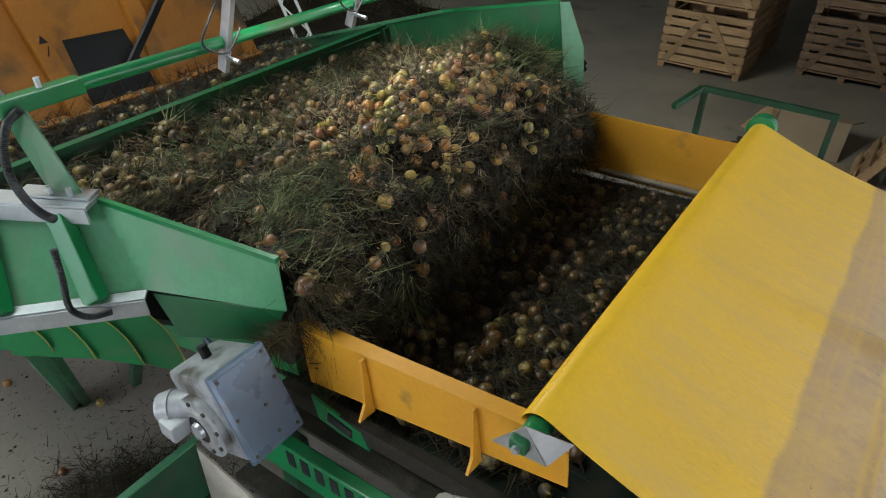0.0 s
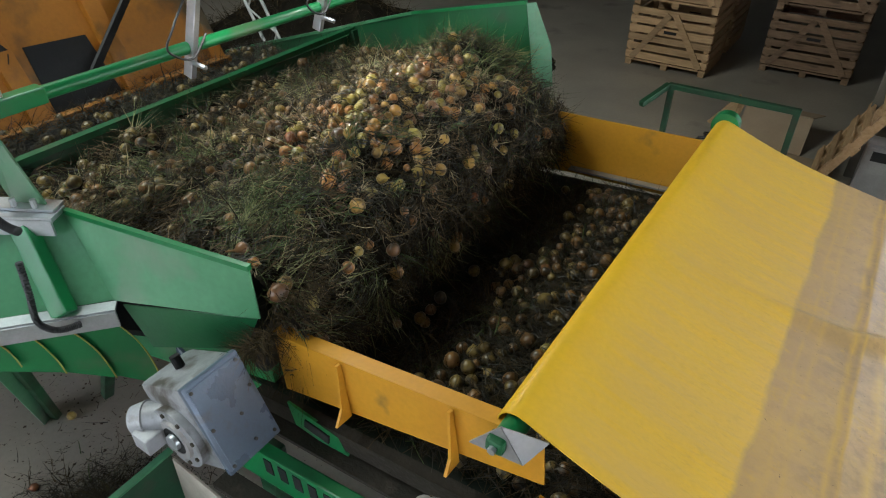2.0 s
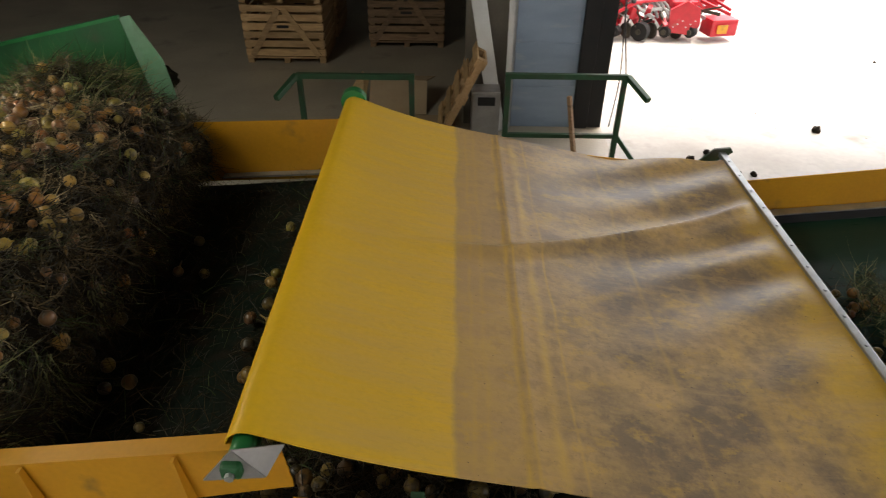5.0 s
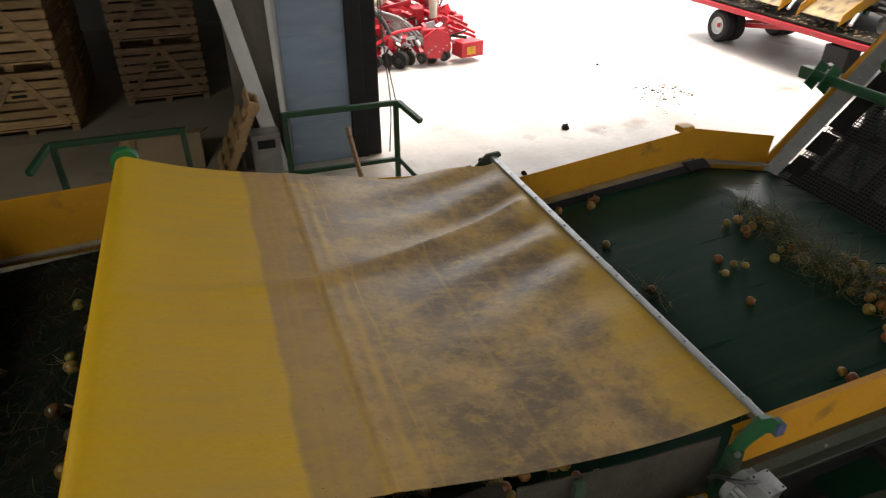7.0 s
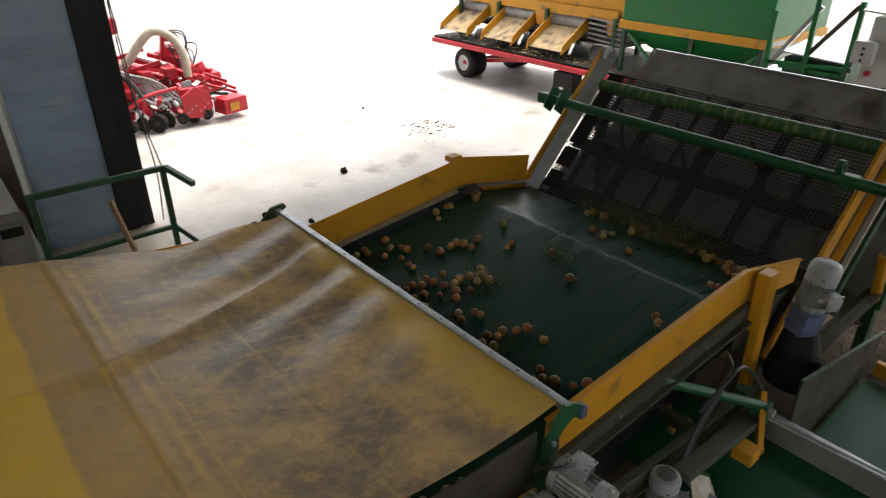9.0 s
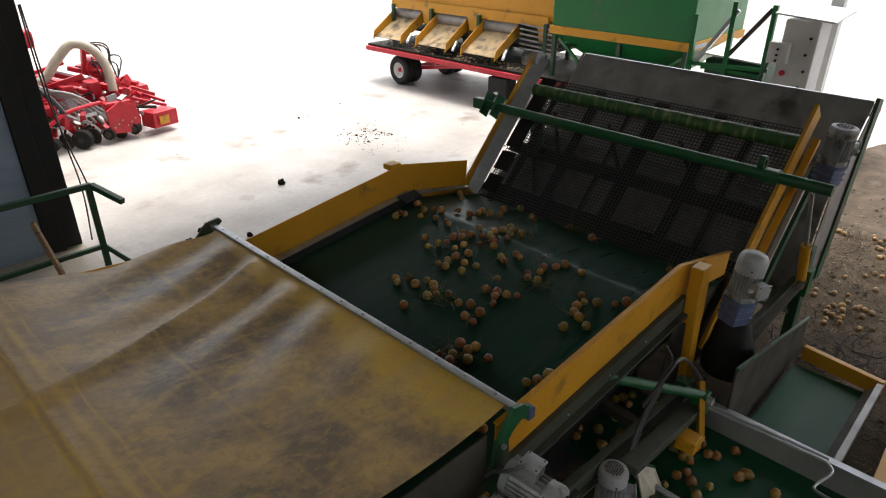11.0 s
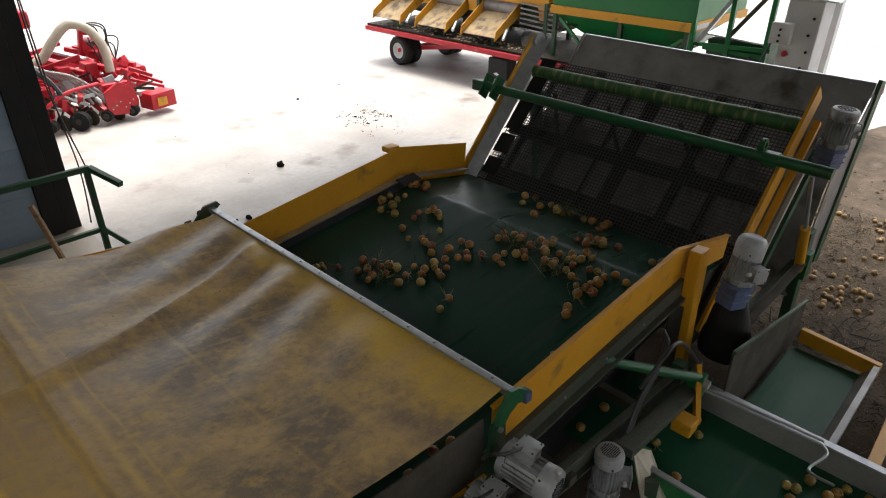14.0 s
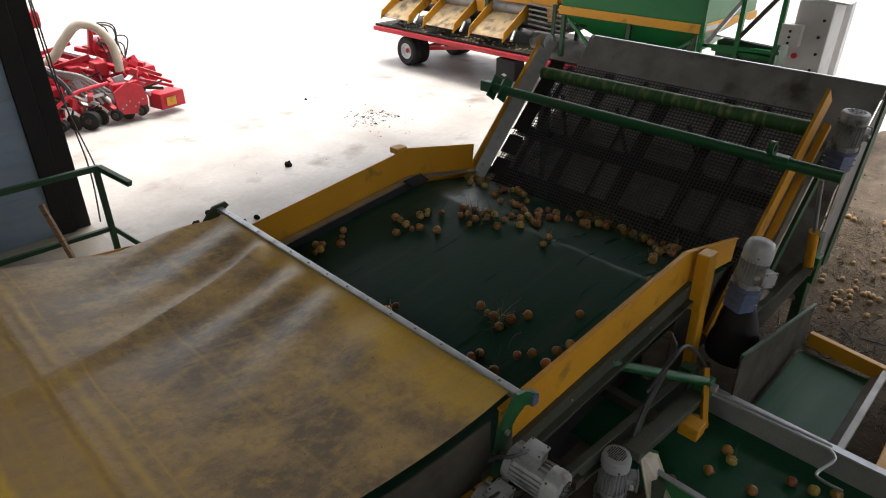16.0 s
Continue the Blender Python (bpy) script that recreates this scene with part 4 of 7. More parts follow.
def build_web():
    w = thing("inclined_web_conveyor", "steep black mesh conveyor between yellow and steel side frames", "conveyor", (4.9, 2.6, 0))
    inv = Matrix.Translation((-4.9, -2.6, 0))

    def P(name, bm, m, label="", smooth=False, parent=None):
        bm.transform(inv)
        return part(name, bm, m, parent or w, label, smooth)

    ya, yb, ln = Y0 + 0.02, Y1 - 0.10, 1.46
    bm = B()
    k = int(ln / 0.030)
    for i in range(k + 1):
        d = i * ln / k
        bar(bm, on_web(d, ya), on_web(d, yb), 0.0075, 0.006, up=(-1, 0, 1))
    for j in range(80):
        y = ya + (yb - ya) * j / 79
        bar(bm, on_web(0, y, 0.004), on_web(ln, y, 0.004), 0.008, 0.005, up=(-1, 0, 1))
    tagged(P("mesh_web", bm, MESH, "black woven rubber mesh web"), kind="stuff")
    for d in (0.70, 1.36):
        P("cross_member", bar(B(), on_web(d, ya, -0.05), on_web(d, yb, -0.05), 0.11, 0.05, up=(-1, 0, 1)), BLACK)
    for y, wide in ((1.72, 0.06), (2.02, 0.09), (2.55, 0.13), (2.80, 0.03), (3.18, 0.10), (3.62, 0.05)):
        P("slide_rail", bar(B(), on_web(0.0, y, -0.04), on_web(ln, y, -0.04), wide, 0.03, up=(-1, 0, 1)), BLACK)
    for y0, y2 in ((1.9, 2.25), (2.6, 2.95), (3.25, 3.55)):
        P("brace", bar(B(), on_web(0.70, y0, -0.04), on_web(1.15, y2, -0.04), 0.035, 0.02, up=(-1, 0, 1)), BLACK)
    for a, b in ((0.0, 0.10), (0.16, 0.34), (0.40, 0.60), (0.66, 1.46)):
        P("edge_skirt", sheet(B(), [on_web(a, yb - 0.15, 0.015), on_web(b, yb - 0.15, 0.015), on_web(b, yb + 0.02, 0.015), on_web(a, yb + 0.02, 0.015)], 0.006), BLACK)
    P("foot_pan", sheet(B(), [on_web(-0.06, ya, -0.06), on_web(0.30, ya, -0.10), on_web(0.30, yb, -0.10), on_web(-0.06, yb, -0.06)], 0.01), BLACK)
    # far frame: bright inner plate, yellow outer
    P("side_plate", sheet(B(), [on_web(0.0, yb + 0.03, 0.02), on_web(1.62, yb + 0.03, 0.05), on_web(1.66, yb + 0.15, 0.14), on_web(0.05, yb + 0.12, 0.10)], 0.008), STEEL, "bright steel inner side plate with bolts")
    for d in (0.2, 0.5, 0.8, 1.1, 1.4):
        q = on_web(d, yb + 0.08, 0.075)
        P("bolt", rod(B(), q, q + Vector((-0.01, -0.004, 0.014)), 0.011, seg=6), STEEL)
    P("side_frame", bar(B(), on_web(-0.05, yb + 0.15, 0.05), on_web(1.62, yb + 0.15, 0.08), 0.02, 0.20, up=(-1, 0, 1)), YELLOW, "yellow far side frame")
    P("top_bearing", rod(B(), on_web(1.60, yb + 0.1, 0.10), on_web(1.60, yb + 0.28, 0.10), 0.08, seg=20), MOTOR, smooth=True)
    # near frame
    P("side_frame", bar(B(), on_web(-0.45, ya - 0.06, 0.03), on_web(1.60, ya - 0.06, 0.08), 0.025, 0.17, up=(-1, 0, 1)), YELLOW, "yellow near side frame")
    P("side_frame", bar(B(), on_web(-0.35, ya - 0.10, -0.10), on_web(1.45, ya - 0.10, -0.10), 0.05, 0.05, up=(-1, 0, 1)), YELLOW)
    P("guard_rail", bar(B(), on_web(-0.35, ya - 0.16, -0.16), on_web(1.1, ya - 0.16, -0.12), 0.03, 0.05, up=(-1, 0, 1)), STEEL)
    P("rear_frame", bar(B(), on_web(-0.5, ya - 0.15, -0.30), on_web(1.3, ya - 0.15, -0.30), 0.06, 0.09, up=(-1, 0, 1)), GREEN_DARK)
    # cross beam and mossy roller
    beam = P("cross_beam", rod(B(), (4.74, 0.92, 1.75), (4.74, 4.0, 1.765), 0.042, seg=20), GREEN_MID, "green round cross beam", True)
    P("beam_foot", box(B(), (4.70, 3.98, 1.715), (4.78, 4.14, 1.815), None, 0.012), GREEN_MID, parent=beam)
    P("beam_foot", box(B(), (4.70, 1.27, 1.70), (4.78, 1.38, 1.80), None, 0.012), GREEN_MID, parent=beam)
    P("eye", lathe(B(), [(0.025, -0.02), (0.05, -0.02), (0.05, 0.02), (0.025, 0.02), (0.025, -0.02)], Matrix.Translation((4.74, 1.40, 1.835)) @ pose(0, 0, 0, 90, 0, 0), 20), GREEN_MID, "", True, parent=beam)
    for y in (3.86, 3.99):
        P("clamp_plate", bar(B(), (4.68, y, 1.68), (4.80, y, 1.86), 0.012, 0.13, 0.004), GREEN_MID, parent=beam)
    P("head_roller", rod(B(), (5.33, 1.34, 1.85), (5.33, 3.86, 1.83), 0.06, seg=24), MOSS, "moss-stained green head roller", True)
    # post and hydraulic cylinders at the near side
    P("adjusting_post", bar(B(), (3.66, 1.28, 1.44), (3.63, 1.24, 0.62), 0.10, 0.06, 0.01, up=(0, 1, 0)), YELLOW, "yellow adjusting post")
    P("post_sleeve", bar(B(), (3.66, 1.29, 1.46), (3.648, 1.275, 1.06), 0.125, 0.085, 0.01, up=(0, 1, 0)), YELLOW)
    P("adjusting_post", bar(B(), (4.14, 1.24, 1.0), (4.0, 1.2, 0.60), 0.08, 0.05, 0.01, up=(0, 1, 0)), YELLOW)
    cyl = P("cylinder", rod(B(), (5.20, 1.08, 1.12), (5.40, 1.08, 0.66), 0.038, seg=20), YELLOW, "yellow hydraulic cylinder", True)
    P("piston_rod", rod(B(), (5.02, 1.1, 1.60), (5.20, 1.08, 1.12), 0.016, seg=14), STEEL, smooth=True, parent=cyl)
    P("leg", bar(B(), (5.45, 1.1, 1.0), (5.55, 1.1, 0.0), 0.12, 0.08, 0.01, up=(0, 1, 0)), GREEN_DARK)
    P("leg", bar(B(), (4.6, 3.95, 1.0), (4.9, 3.95, 0.0), 0.12, 0.08, 0.01, up=(0, 1, 0)), GREEN_DARK)
    P("leg", bar(B(), (5.45, 3.9, 1.6), (5.55, 3.9, 0.0), 0.12, 0.08, 0.01, up=(0, 1, 0)), GREEN_DARK)
    # rear steel chute
    ch = P("rear_chute", sheet(B(), [(6.3, 1.12, 2.03), (6.3, 3.92, 2.045), (5.62, 3.92, 1.30), (5.62, 1.12, 1.30)], 0.01), STEEL_WORN, "dull worn steel catching chute")
    P("chute_rim", bar(B(), (6.3, 1.12, 2.035), (6.3, 3.92, 2.05), 0.03, 0.012), STEEL, parent=ch)
    P("chute_side", sheet(B(), [(6.3, 1.10, 2.05), (5.62, 1.10, 1.36), (5.45, 1.10, 0.62), (5.95, 1.10, 0.52)], 0.01), STEEL_WORN, parent=ch)
    P("chute_edge", bar(B(), (6.32, 1.09, 2.06), (5.93, 1.09, 0.52), 0.15, 0.03, up=(0, 1, 0)), GREEN_DARK, parent=ch)
    for k in range(8):
        P("rim_bolt", rod(B(), (6.285, 1.3 + 0.35 * k, 2.0), (6.27, 1.3 + 0.35 * k, 2.005), 0.010, seg=6), STEEL, parent=ch)
    P("chute_side", sheet(B(), [(6.3, 3.93, 2.05), (6.26, 3.93, 2.06), (5.60, 3.93, 1.25)], 0.01), STEEL_WORN, parent=ch)
    P("chute_base", sheet(B(), [(5.62, 1.12, 1.31), (5.62, 3.92, 1.31), (5.45, 3.92, 0.35), (5.45, 1.12, 0.35)], 0.01), STEEL_WORN)
    # added screen that keeps the bright yard from showing through the web
    P("far_screen", sheet(B(), [(4.50, 3.90, 0.90), (5.62, 3.90, 1.36), (5.45, 3.90, 0.4), (4.50, 3.90, 0.4)], 0.01), STEEL_WORN)


build_web()


def build_motor(label, at, axis, r, ln, cap=MOTOR_CAP, gear=None, box_dir=(1, 0, 0), dome=False, case=None, lead=()):
    """A finned electric motor: at is the drive end, axis points to the fan."""
    at, a = Vector(at), Vector(axis).normalized()
    t = thing("electric_motor", label, "electric motor", at)
    z = a.to_track_quat("Z", "Y").to_matrix().to_4x4()

    def P(name, bm, m, label="", smooth=False):
        bm.transform(z)
        return part(name, bm, m, t, label, smooth)

    P("motor_body", rod(B(), (0, 0, 0), (0, 0, ln), r * 0.86, seg=28), MOTOR, "", True)
    bm = B()
    for k in range(22):
        an = 2 * math.pi * k / 22
        d = Vector((math.cos(an), math.sin(an), 0))
        bar(bm, d * r * 0.92 + Vector((0, 0, ln * 0.08)), d * r * 0.92 + Vector((0, 0, ln * 0.9)), 0.006, r * 0.2, up=d)
    tagged(P("finned_jacket", bm, MOTOR), kind="stuff")
    P("end_shield", rod(B(), (0, 0, -0.02), (0, 0, ln * 0.08), r, seg=28), MOTOR, "", True)
    bm = B()
    if dome:
        lathe(bm, [(r * 1.02, ln * 0.80), (r * 1.04, ln * 1.15), (r * 1.0, ln * 1.30), (r * 0.88, ln * 1.42), (r * 0.60, ln * 1.49), (0, ln * 1.51)], seg=28)
    else:
        lathe(bm, [(r * 1.02, ln * 0.92), (r * 1.04, ln * 1.2), (r * 0.95, ln * 1.30), (r * 0.70, ln * 1.335), (0, ln * 1.34)], seg=28)
    P("fan_cowl", bm, cap, "pale grey fan cowl", True)
    bm = B()
    for i in range(-4, 5):
        for j in range(-4, 5):
            if i * i + j * j < 21 and not dome:
                rod(bm, (i * r * 0.14, j * r * 0.14, ln * 1.335), (i * r * 0.14, j * r * 0.14, ln * 1.345), r * 0.055, seg=6)
    if dome:
        bm.free()
    else:
        tagged(P("fan_grille", bm, BLACK), kind="stuff")
    for q in range(4):
        an = math.pi * (q + 0.5) / 2
        P("cowl_screw", rod(B(), (r * 1.02 * math.cos(an), r * 1.02 * math.sin(an), ln), (r * 1.07 * math.cos(an), r * 1.07 * math.sin(an), ln), 0.006, seg=6), FRAME)
        P("mounting_lug", box(B(), (-r * 0.14, -r * 0.12, -0.02), (r * 0.14, r * 0.12, ln * 0.10), Matrix.Rotation(an, 4, "Z") @ Matrix.Translation((r * 1.02, 0, 0)), 0.006), MOTOR)
    bd = z.to_3x3().inverted() @ Vector(box_dir)
    bd.z = 0
    bd.normalize()
    c = bd * r * 1.15 + Vector((0, 0, ln * 0.45))
    m = Matrix.Translation(c) @ bd.to_track_quat("Z", "Y").to_matrix().to_4x4()
    P("terminal_box", box(B(), (-r * 0.55, -r * 0.55, -r * 0.3), (r * 0.55, r * 0.55, r * 0.45), m, r * 0.12), MOTOR, "", True)
    P("box_lid", box(B(), (-r * 0.6, -r * 0.6, r * 0.45), (r * 0.6, r * 0.6, r * 0.56), m, r * 0.06), cap, "", True)
    for sx in (-1, 1):
        for sy in (-1, 1):
            P("lid_screw", rod(B(), m @ Vector((sx * r * 0.46, sy * r * 0.46, r * 0.56)), m @ Vector((sx * r * 0.46, sy * r * 0.46, r * 0.60)), r * 0.06, seg=6), FRAME)
    P("cable_gland", rod(B(), m @ Vector((-r * 0.55, 0, r * 0.1)), m @ Vector((-r * 0.85, 0, r * 0.1)), r * 0.14, seg=10), WHITE)
    if lead:
        inv = z.inverted().to_3x3()
        P("supply_cable", tube(B(), [m @ Vector((-r * 0.85, 0, r * 0.1))] + [inv @ (Vector(q) - at) for q in lead], 0.008, 8), HOSE, "", True)
    if gear:
        case = case or BLUE_PAINT
        P("gear_case", box(B(), (-r * 0.8, -r * 0.8, -gear), (r * 0.8, r * 0.8, -0.02), None, r * 0.2), case, "gear case", True)
        P("gear_flange", rod(B(), (0, 0, -0.045), (0, 0, -0.02), r * 1.15, seg=24), case, "", True)
        for q in range(3):
            P("case_rib", box(B(), (-r * 0.86, -r * 0.86, -gear * (0.3 + 0.22 * q)), (r * 0.86, r * 0.86, -gear * (0.3 + 0.22 * q) + 0.012), None, 0.004), case)
    return t


build_motor("grey finned motor standing on a blue-grey gear case beside the web", (3.86, 1.08, 1.25), (0.12, -0.05, 1), 0.088, 0.20, gear=0.20, box_dir=(-0.5, -1, 0), dome=True)
build_motor("grey finned motor on a blue-grey gear case at the web's head", (5.36, 1.10, 1.77), (-0.02, -0.06, 1), 0.095, 0.20, MOTOR, gear=0.2, box_dir=(1, -0.5, 0))
build_motor("soiled grey finned motor with pale cowl beneath the cover's end", (1.70, 1.22, 1.20), (0.10, -1, -0.06), 0.082, 0.19, box_dir=(0.1, -0.2, 1), lead=((1.60, 1.15, 1.36), (1.57, 1.22, 1.32), (1.62, 1.30, 1.20)))
build_motor("soiled grey finned motor below the cover's end", (1.53, 1.26, 1.06), (0.10, -1, -0.06), 0.078, 0.19, box_dir=(0.1, -0.2, 1), lead=((1.43, 1.16, 1.22), (1.40, 1.24, 1.18), (1.46, 1.32, 1.06)))
build_motor("grey upright motor beside the lower belt", (2.38, 1.06, 0.60), (0.0, 0, 1), 0.076, 0.19, gear=0.13, box_dir=(0.6, -1, 0), case=MOTOR)
build_motor("worn pale motor mounted under the intake conveyor's wall", (-0.60, 1.19, 1.45), (-1, -0.25, -0.2), 0.068, 0.15, box_dir=(0.3, -0.3, 1))


# ---- hall: rails, crates, door jamb ----
def build_rail(at, length, end, label):
    """A green tube guard rail with top and knee rail; end: the side at which the top rail runs on, down and forward."""
    r = thing("guard_rail", label, "railing", at, "guard rails behind the conveyor")
    part("top_rail", bar(B(), (0, 0, 1.05), (length, 0, 1.05), 0.055, 0.055, 0.006), GREEN_DARK, r)
    part("knee_rail", bar(B(), (0, 0, 0.40), (length, 0, 0.40), 0.045, 0.045, 0.006), GREEN_DARK, r)
    for x in (0.03, length - 0.03):
        part("post", bar(B(), (x, 0, 1.03), (x, 0, 0.0), 0.055, 0.055, 0.006, up=(0, 1, 0)), GREEN_DARK, r)
    x = 0 if end < 0 else length
    part("return_rail", bar(B(), (x, 0, 1.05), (x + end * 0.14, -0.34, 0.94), 0.055, 0.055, 0.006), GREEN_DARK, r)
    if end > 0:
        part("brace", bar(B(), (length - 0.02, 0, 0.40), (length + 0.22, -0.05, 0.10), 0.045, 0.045, 0.006), GREEN_DARK, r)


build_rail((-1.52, 6.43, 0), 1.19, -1, "dark green square tube guard rail by the hall wall")
build_rail((0.59, 6.5, 0), 1.24, 1, "dark green square tube guard rail before the door jamb")


def build_crate(wood, label):
    c = thing("wooden_crate", label, "crate", (-2.45, 10.28, 0), "stacked crates")
    w, d = 0.595, 0.5
    for s in (-1, 1):
        for k in range(6):
            z = 0.17 + k * 0.127
            y = s * d
            part("slat", box(B(), (-w, y - 0.011, z - 0.053 + 0.006 * (k % 3)), (w, y + 0.011, z + 0.048)), wood, c)
            x = s * w
            part("slat", box(B(), (x - 0.011, -d + 0.015, z - 0.05), (x + 0.011, d - 0.015, z + 0.05)), wood, c)
    for x in (-w + 0.05, w - 0.05):
        for y in (-d + 0.05, d - 0.05):
            part("corner_post", box(B(), (x - 0.035, y - 0.035, 0.1), (x + 0.035, y + 0.035, 0.86)), wood, c)
    for s in (-1, 1):
        y = -d - 0.022
        part("diagonal_board", bar(B(), (s * 0.04, y, 0.80), (s * 0.50, y, 0.12), 0.018, 0.085, up=(1, 0, 1)), wood, c)
    for x in (-w + 0.05, 0, w - 0.05):
        part("runner", box(B(), (x - 0.045, -d, 0.0), (x + 0.045, d, 0.075)), wood, c)
    part("base_board", box(B(), (-w, -d, 0.075), (w, d, 0.10)), wood, c)
    part("stencil", box(B(), (-0.09, -d - 0.014, 0.53), (0.09, -d - 0.0115, 0.57)), BLACK, c, "dark stencilled marking")
    return c


crate = build_crate(WOOD, "slatted pale wooden onion crate with crossed boards, stacked")
# same crates in darker wood; the jamb's shade is put into the colour
shaded_crate = build_crate(WOOD_DARK, "slatted wooden onion crate, stacked, jamb shade put into its darker brown")
shaded_crate.matrix_basis = pose(-0.68, 11.1, 0)
for x, y, z in ((-2.45, 10.28, 0.885), (-2.45, 11.6, 0.0), (-2.45, 11.6, 0.885), (-2.45, 10.28, 1.77)):
    copy_thing(crate, pose(x, y, z, 0, 0, 0.8 * math.sin(7 * z + x)))
for z in (0.885, 1.77):
    copy_thing(shaded_crate, pose(-0.68, 11.1, z, 0, 0, 1.0 - z))


def build_pallet(at, m, label):
    p = thing("wooden_pallet", label, "pallet", at, "leaning pallets")
    for x in (-0.35, 0, 0.35):
        part("stringer", box(B(), (x - 0.045, -0.5, -0.04), (x + 0.045, 0.5, 0.04)), WOOD, p)
    for k in range(5):
        y = -0.45 + k * 0.225
        part("board", box(B(), (-0.4, y - 0.05, 0.041), (0.4, y + 0.05, 0.061)), WOOD, p)
        if k % 2 == 0:
            part("board", box(B(), (-0.4, y - 0.05, -0.061), (0.4, y + 0.05, -0.041)), WOOD, p)
    p.matrix_basis = m
    return p


build_pallet((0, 0, 0), pose(0.16, 7.45, 0.56, 0, 0, 0) @ Euler((0, radians(-64), 0)).to_matrix().to_4x4() @ pose(0, 0, 0, 0, 0, 90), "pale wooden pallet leaning on the jamb")

def build_hall_clutter():
    t = thing("cardboard_box", "flattened brown cardboard box on the hall floor", "cardboard box", (-0.65, 8.0, 0))
    part("panel", sheet(B(), [(-0.36, -0.1, 0.01), (0.38, -0.1, 0.01), (0.38, 0.30, 0.30), (-0.36, 0.30, 0.30)], 0.012), CARD, t)
    part("flap", sheet(B(), [(-0.36, 0.31, 0.31), (0.38, 0.31, 0.31), (0.48, 0.60, 0.26), (-0.38, 0.60, 0.26)], 0.012), CARD, t)
    part("flap", sheet(B(), [(-0.43, 0.0, 0.01), (-0.75, 0.25, 0.02), (-0.46, 0.32, 0.42), (-0.38, 0.30, 0.32)], 0.012), WOOD, t)
    part("base_sheet", box(B(), (-0.3, -0.75, 0.005), (0.75, -0.12, 0.015)), CARD, t)
    c = thing("cable_heap", "tangled black cables on the hall floor", "cables", (-1.0, 7.55, 0))
    rnd = random.Random(5)
    for k in range(7):
        pts = [(rnd.uniform(-0.35, 0.35), rnd.uniform(-0.25, 0.25), rnd.uniform(0.015, 0.12)) for _ in range(7)]
        part("cable", tube(B(), pts, 0.012, 6), HOSE, c, smooth=True)
    cable = B()
    tube(cable, [(-0.6, 7.4, 0.015), (-0.2, 7.15, 0.015), (0.2, 7.3, 0.015), (0.55, 7.1, 0.015)], 0.012, 6)
    tagged(part("floor_cable", cable, HOSE, smooth=True), "black cable lying on the hall floor", "cable")
    s = thing("wooden_stake", "brown wooden stake leaning on the guard rail", "stake", (1.38, 6.35, 0))
    part("shaft", bar(B(), (0.02, 0, 0.0), (-0.13, 0.1, 0.86), 0.05, 0.04, 0.005), WOOD_DARK, s)
    k = thing("control_cabinet", "grimy grey switch cabinet at the door jamb", "cabinet", (0.45, 7.2, 0))
    part("body", box(B(), (-0.17, 0.0, 0.05), (0.16, 0.25, 0.60), None, 0.012), STEEL_WORN, k)
    part("door", box(B(), (-0.15, -0.014, 0.08), (0.14, -0.001, 0.57), None, 0.004), STEEL_WORN, k)
    part("plate", box(B(), (-0.10, -0.02, 0.44), (0.10, -0.0145, 0.54)), BLACK, k, "dark label plate")
    part("plinth", box(B(), (-0.16, 0.01, 0.0), (0.15, 0.24, 0.05)), BLACK, k)
    # scrap shelf left of crates, behind the hopper
    g = thing("lattice_mast", "white lattice mast lying behind the hopper", "lattice mast", (-5.9, 5.5, 0))
    a, b, d = Vector((-0.95, 0, 2.3)), Vector((0.25, 0, 0.0)), Vector((0.24, 0.05, 0))
    for o in (Vector((0, 0, 0)), d):
        part("chord", rod(B(), a + o, b + o, 0.02, seg=8), WHITE, g)
    for i in range(9):
        p, q = a.lerp(b, i / 9), a.lerp(b, (i + 1) / 9)
        part("lacing", rod(B(), p + (d if i % 2 else Vector()), q + (Vector() if i % 2 else d), 0.012, seg=6), WHITE, g)


build_hall_clutter()


